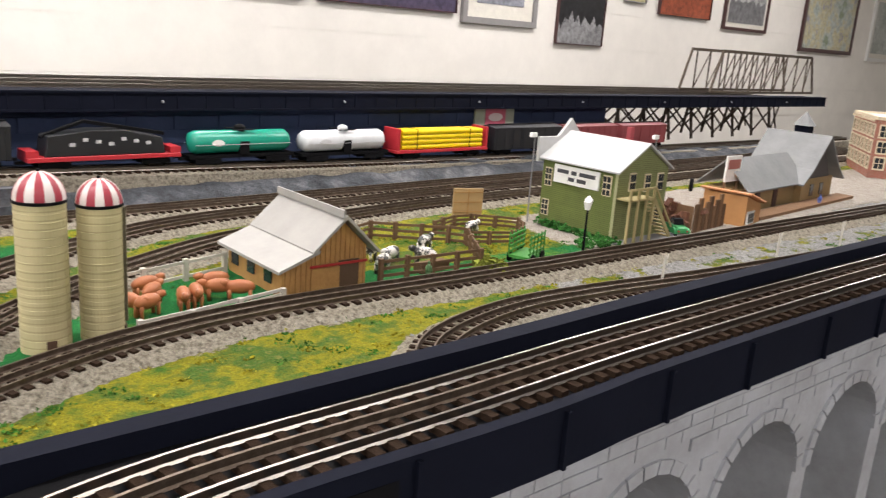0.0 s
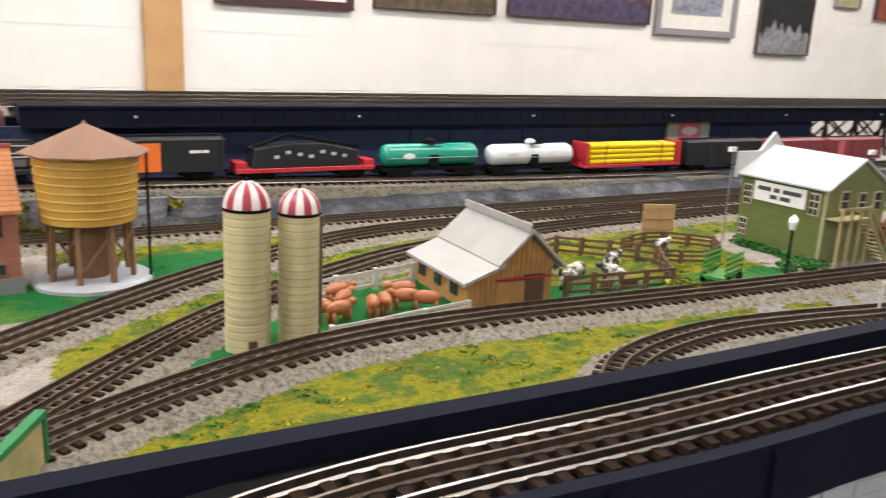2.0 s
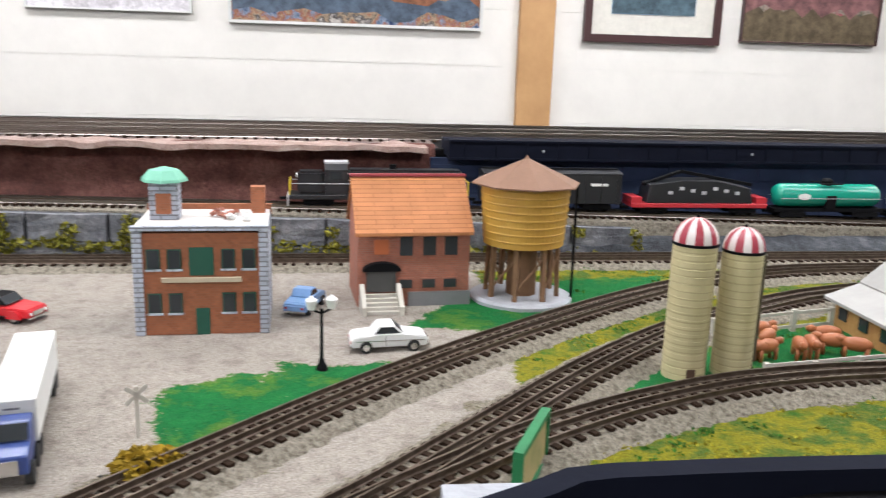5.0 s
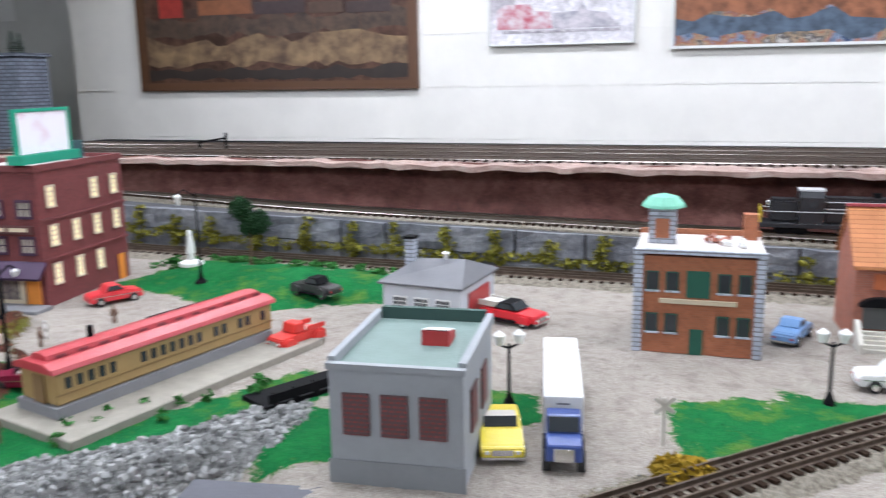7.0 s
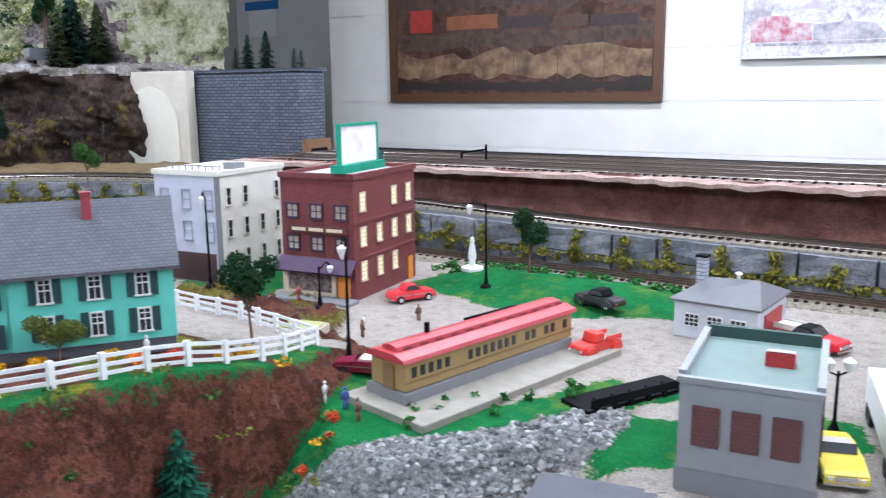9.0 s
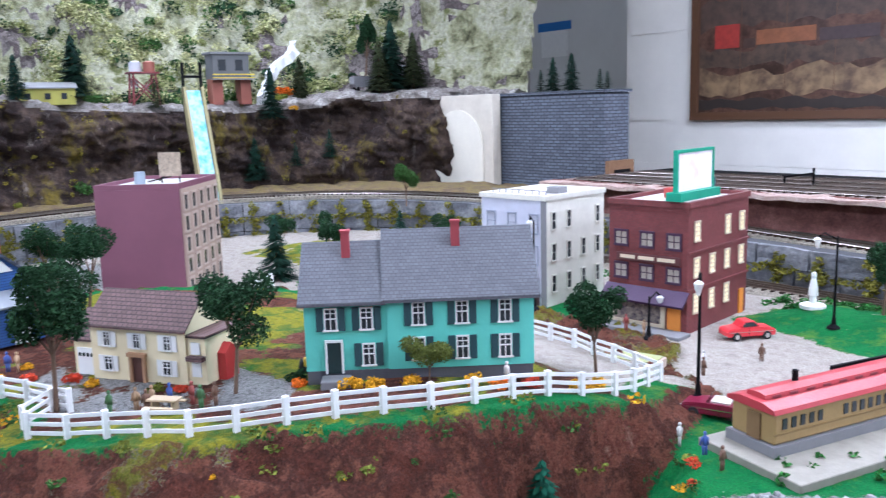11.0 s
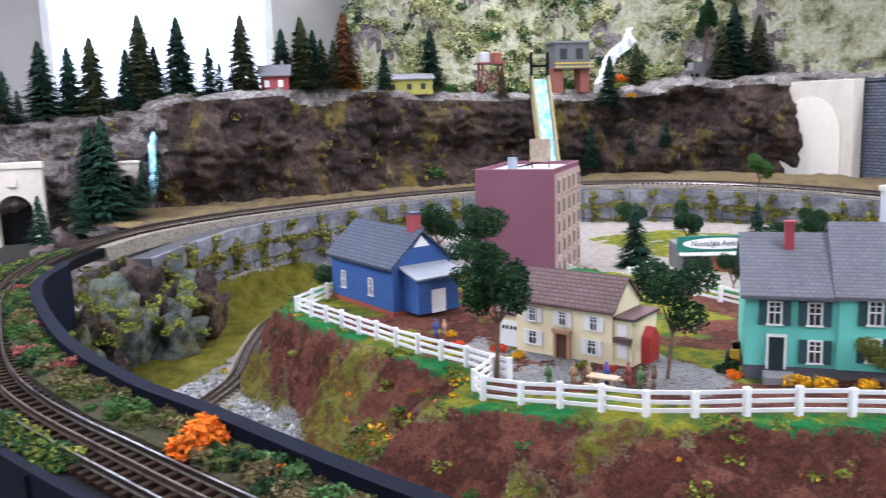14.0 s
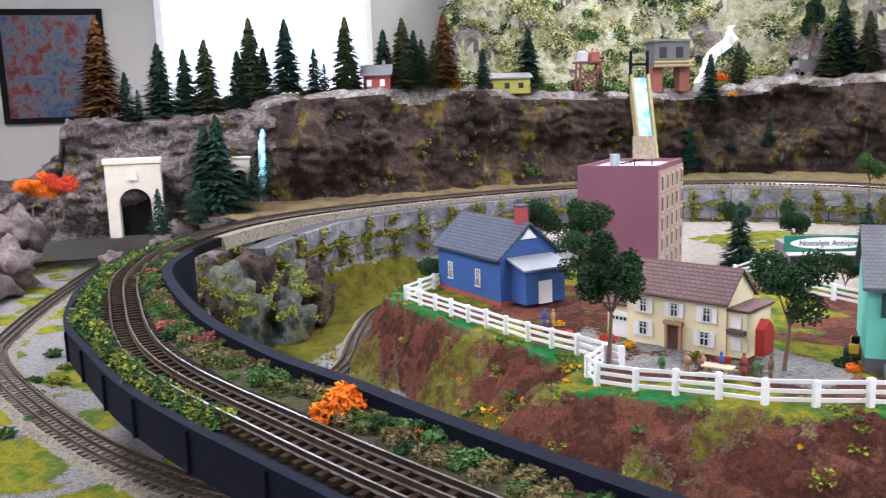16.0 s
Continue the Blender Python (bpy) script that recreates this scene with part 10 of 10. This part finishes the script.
def picture(x0, x1, z0, z1, frame, fw, colors, scale, label, mount=0.0, spread=(0.35, 0.65), view=()):
    t = thing("picture", (x0 + x1) / 2, WY - 0.007, z0, 0, label, "picture")
    w, h = x1 - x0, z1 - z0
    if fw:
        part("frame", Mesh().box(-w / 2, -w / 2 + fw, -0.022, 0, 0, h).box(w / 2 - fw, w / 2, -0.022, 0, 0, h).box(-w / 2 + fw, w / 2 - fw, -0.022, 0, 0, fw).box(-w / 2 + fw, w / 2 - fw, -0.022, 0, h - fw, h), frame, t)
    if mount:
        part("mount", Mesh().box(-w / 2 + fw, w / 2 - fw, -0.010, 0, fw, h - fw), P("mount_cream", (0.7, 0.67, 0.6)), t)
    m = mat_many("print", colors, scale, rough=0.35, bump=0.0, spread=spread, detail=5)
    part("print", Mesh().box(-w / 2 + fw + mount, w / 2 - fw - mount, -0.013, -0.0103 if mount else 0, fw + mount, h - fw - mount), m, t)
    if view:
        a, b, lo, hi = -w / 2 + fw + mount + 0.002, w / 2 - fw - mount - 0.002, fw + mount + 0.002, h - fw - mount - 0.002
        rq = random.Random(int(x0 * 100))
        for k, (f0, f1, rag, c) in enumerate(view):
            under = [(a + (b - a) * q / 14, lo + (hi - lo) * max(0, f0 + rag * rq.uniform(-1, 1) * (f0 > 0))) for q in range(15)]
            over = [(u, max(v + 0.002, lo + (hi - lo) * min(1, f1 + rag * rq.uniform(-1, 1) * (f1 < 1)))) for u, v in under]
            part("printed_field", Mesh().prism(under + over[::-1], "y", -0.0134 - k * 0.0003, -0.0129), P("print_tone", c, 0.35, amount=1.0, scale=30, bump=0, color2=tuple(q * 0.4 for q in c)), t)
    return t


pc = picture(-2.813, -1.497, 1.463, 2.12, M_FR_BROWN, 0.035, [(0.045, 0.025, 0.018), (0.075, 0.042, 0.03), (0.11, 0.06, 0.042), (0.085, 0.045, 0.032), (0.055, 0.03, 0.022)], 4, "large brown planked railway painting in a wooden frame")
for k in range(7):
    part("plank_joint", Mesh().box(-0.62 + k * 0.207 - 0.0015, -0.62 + k * 0.207 + 0.0015, -0.0142, -0.0132, 0.036, 0.62), M_FR_BROWN, pc)
rp = random.Random(77)


def painted_patch(z_mid, high, ink, y0, x0=-0.615, x1=0.615):
    """A flat painted patch with a ragged upper and lower edge."""
    lower, upper = [], []
    for k in range(25):
        u = x0 + (x1 - x0) * k / 24
        lower.append((u, max(0.04, z_mid - high * rp.uniform(0.25, 0.6))))
        upper.append((u, min(0.61, z_mid + high * rp.uniform(0.2, 0.65))))
    part("painted_patch", Mesh().prism(lower + upper[::-1], "y", y0, -0.0131), ink, pc)


painted_patch(0.45, 0.14, P("painted_forest", (0.035, 0.022, 0.016), amount=1.0, scale=16, color2=(0.085, 0.05, 0.035)), -0.0136)
painted_patch(0.27, 0.09, P("painted_brush", (0.09, 0.055, 0.035), amount=1.0, scale=22, color2=(0.035, 0.022, 0.016)), -0.0138)
painted_patch(0.16, 0.12, P("painted_ochre", (0.26, 0.17, 0.085), amount=1.0, scale=14, color2=(0.07, 0.04, 0.025)), -0.0140)
painted_patch(0.07, 0.05, P("painted_shadow", (0.03, 0.02, 0.015), amount=1.0, scale=20), -0.0143)
for x0, x1, z0, z1, c in ((-0.54, -0.42, 0.31, 0.41, (0.34, 0.03, 0.02)), (-0.40, -0.345, 0.305, 0.345, (0.06, 0.03, 0.02)), (-0.34, -0.08, 0.315, 0.375, (0.25, 0.09, 0.035)), (-0.065, 0.17, 0.31, 0.36, (0.05, 0.03, 0.03)), (0.185, 0.34, 0.305, 0.35, (0.08, 0.045, 0.03)), (0.355, 0.55, 0.30, 0.345, (0.05, 0.03, 0.028))):
    part("painted_wagon", Mesh().box(x0, x1, -0.0148, -0.0133, z0, z1).bevel(0.0004), P("painted_wagon", c, amount=1.0, scale=40), pc)
pc = picture(-1.206, -0.658, 1.616, 2.0, M_FR_WHITE, 0.006, [(0.45, 0.42, 0.45), (0.70, 0.67, 0.70), (0.74, 0.72, 0.74)], 6, "white poster with a red and grey engine")
for outline, c in (([(-0.24, 0.06), (-0.24, 0.13), (-0.21, 0.15), (-0.12, 0.15), (-0.10, 0.125), (-0.04, 0.12), (-0.03, 0.06)], (0.42, 0.09, 0.12)), ([(-0.025, 0.06), (-0.03, 0.115), (0.06, 0.12), (0.08, 0.15), (0.10, 0.12), (0.17, 0.11), (0.22, 0.06)], (0.28, 0.27, 0.31)), ([(-0.22, 0.045), (-0.22, 0.055), (0.22, 0.055), (0.22, 0.045)], (0.15, 0.14, 0.16)), ([(-0.10, 0.165), (-0.02, 0.20), (0.02, 0.17)], (0.5, 0.42, 0.46))):
    part("printed_shape", Mesh().prism(outline, "y", -0.0146, -0.0132), P("print_ink", c, amount=1.0, scale=35, color2=(0.6, 0.55, 0.58)), pc)
picture(-0.533, 0.368, 1.59, 2.05, M_FR_WHITE, 0.01, [(0.03, 0.05, 0.12), (0.22, 0.28, 0.38), (0.30, 0.11, 0.06), (0.38, 0.29, 0.2), (0.06, 0.055, 0.06), (0.5, 0.46, 0.42)], 11, "colourful cut-out poster of steam engines", view=((0.06, 0.24, 0.05, (0.10, 0.14, 0.20)), (0.22, 0.5, 0.07, (0.34, 0.13, 0.06)), (0.5, 0.66, 0.05, (0.05, 0.06, 0.08)), (0.68, 0.95, 0.05, (0.22, 0.17, 0.12))))
picture(0.752, 1.286, 1.567, 2.0, M_FR_DARK, 0.028, [(0.12, 0.22, 0.36), (0.30, 0.42, 0.55), (0.5, 0.5, 0.48)], 7, "dark framed print with a cream mount", view=((0.0, 0.3, 0.05, (0.10, 0.16, 0.20)), (0.3, 0.42, 0.05, (0.06, 0.08, 0.10))), mount=0.075)
picture(1.372, 1.937, 1.585, 2.0, M_FR_DARK, 0.004, [(0.05, 0.06, 0.05), (0.18, 0.16, 0.12), (0.30, 0.26, 0.22), (0.35, 0.10, 0.12)], 12, "unframed landscape railway poster", view=((0.0, 0.3, 0.05, (0.16, 0.12, 0.07)), (0.28, 0.55, 0.06, (0.28, 0.13, 0.13)), (0.55, 0.8, 0.08, (0.10, 0.12, 0.08))))
picture(2.0, 2.805, 1.588, 2.05, M_FR_DARK, 0.004, [(0.05, 0.035, 0.05), (0.22, 0.09, 0.08), (0.14, 0.09, 0.15), (0.08, 0.09, 0.06), (0.26, 0.16, 0.14)], 9, "purple and red railway poster", view=((0.0, 0.22, 0.05, (0.10, 0.08, 0.14)), (0.2, 0.42, 0.06, (0.30, 0.10, 0.07)), (0.42, 0.60, 0.04, (0.40, 0.27, 0.22)), (0.6, 1.0, 0.05, (0.10, 0.10, 0.09))))
picture(2.845, 3.385, 1.55, 2.0, M_FR_GREY, 0.03, [(0.16, 0.17, 0.22), (0.35, 0.36, 0.42), (0.55, 0.55, 0.56)], 8, "grey framed print with a white mount", view=((0.0, 0.35, 0.04, (0.32, 0.33, 0.38)), (0.35, 0.5, 0.06, (0.05, 0.055, 0.07))), mount=0.07)
picture(3.56, 3.97, 1.48, 2.02, M_FR_DARK, 0.004, [(0.02, 0.02, 0.022), (0.10, 0.10, 0.11), (0.35, 0.35, 0.36), (0.05, 0.05, 0.05)], 10, "black and white photograph of a steam engine", view=((0.0, 0.22, 0.05, (0.30, 0.30, 0.31)), (0.24, 0.62, 0.10, (0.025, 0.025, 0.028)), (0.66, 1.0, 0.08, (0.42, 0.42, 0.44))))
picture(4.15, 4.36, 1.75, 1.95, M_FR_GREY, 0.006, [(0.4, 0.36, 0.2), (0.5, 0.46, 0.3)], 8, "small tan paper notice on the wall")
picture(4.51, 5.10, 1.70, 2.1, M_FR_DARK, 0.004, [(0.10, 0.04, 0.02), (0.40, 0.12, 0.04), (0.5, 0.3, 0.2)], 8, "orange and brown photograph of a railway", view=((0.0, 0.4, 0.1, (0.42, 0.10, 0.05)), (0.45, 1.0, 0.08, (0.16, 0.07, 0.04))))
picture(5.28, 5.88, 1.655, 2.1, M_FR_DARK, 0.02, [(0.25, 0.25, 0.26), (0.45, 0.45, 0.45), (0.6, 0.6, 0.6)], 8, "thin dark framed black and white photograph", view=((0.0, 0.45, 0.08, (0.20, 0.20, 0.21)), (0.5, 0.72, 0.08, (0.36, 0.36, 0.36))), mount=0.03)
picture(6.45, 7.40, 1.555, 2.2, M_FR_DARK, 0.03, [(0.25, 0.30, 0.2), (0.45, 0.5, 0.5), (0.55, 0.5, 0.3), (0.3, 0.3, 0.4)], 5, "glazed framed map on the wall")
picture(7.75, 8.3, 1.52, 2.1, M_FR_WHITE, 0.03, [(0.3, 0.33, 0.3), (0.5, 0.52, 0.5)], 6, "white framed print on the cream wall", 0.04)
lp = thing("picture", WX0 + 0.004, -1.12, 1.545, 90, "dark framed painting of a blue and red cityscape", "picture")
part("frame", Mesh().box(-0.225, -0.20, -0.02, 0, 0, 0.50).box(0.20, 0.225, -0.02, 0, 0, 0.50).box(-0.20, 0.20, -0.02, 0, 0, 0.025).box(-0.20, 0.20, -0.02, 0, 0.475, 0.50), M_BLACK, lp)
part("print", Mesh().box(-0.1998, 0.1998, -0.012, 0, 0.0252, 0.4748), mat_many("city_print", [(0.012, 0.02, 0.045), (0.04, 0.07, 0.13), (0.10, 0.11, 0.13), (0.13, 0.02, 0.018), (0.02, 0.025, 0.04)], 14, rough=0.3, bump=0.0), lp)
nt = thing("notice", -4.46, 4.045, 1.87, 0, "white notice fixed with blue tape", "notice")
part("sheet", Mesh().box(-0.12, 0.12, -0.003, 0, 0, 0.19), M_WHITE, nt)
part("tape", Mesh().box(-0.15, 0.15, -0.005, -0.0032, 0.17, 0.225), P("blue_tape", (0.03, 0.16, 0.45)), nt)
# poster seen through the arches
ap = thing("picture", 0.80, 0.66, 0.99, 10, "green framed print standing below the viaduct", "picture")
part("frame", Mesh().box(-0.11, -0.10, -0.006, 0.006, 0, 0.15).box(0.10, 0.11, -0.006, 0.006, 0, 0.15).box(-0.10, 0.10, -0.006, 0.006, 0.14, 0.15).box(-0.10, 0.10, -0.006, 0.006, 0, 0.01), M_BGREEN, ap)
part("print", Mesh().box(-0.0998, 0.0998, -0.003, 0.003, 0.0102, 0.1398), mat_many("pale_print", [(0.08, 0.10, 0.2), (0.4, 0.42, 0.5), (0.65, 0.65, 0.68)], 14, rough=0.4, bump=0.0), ap)
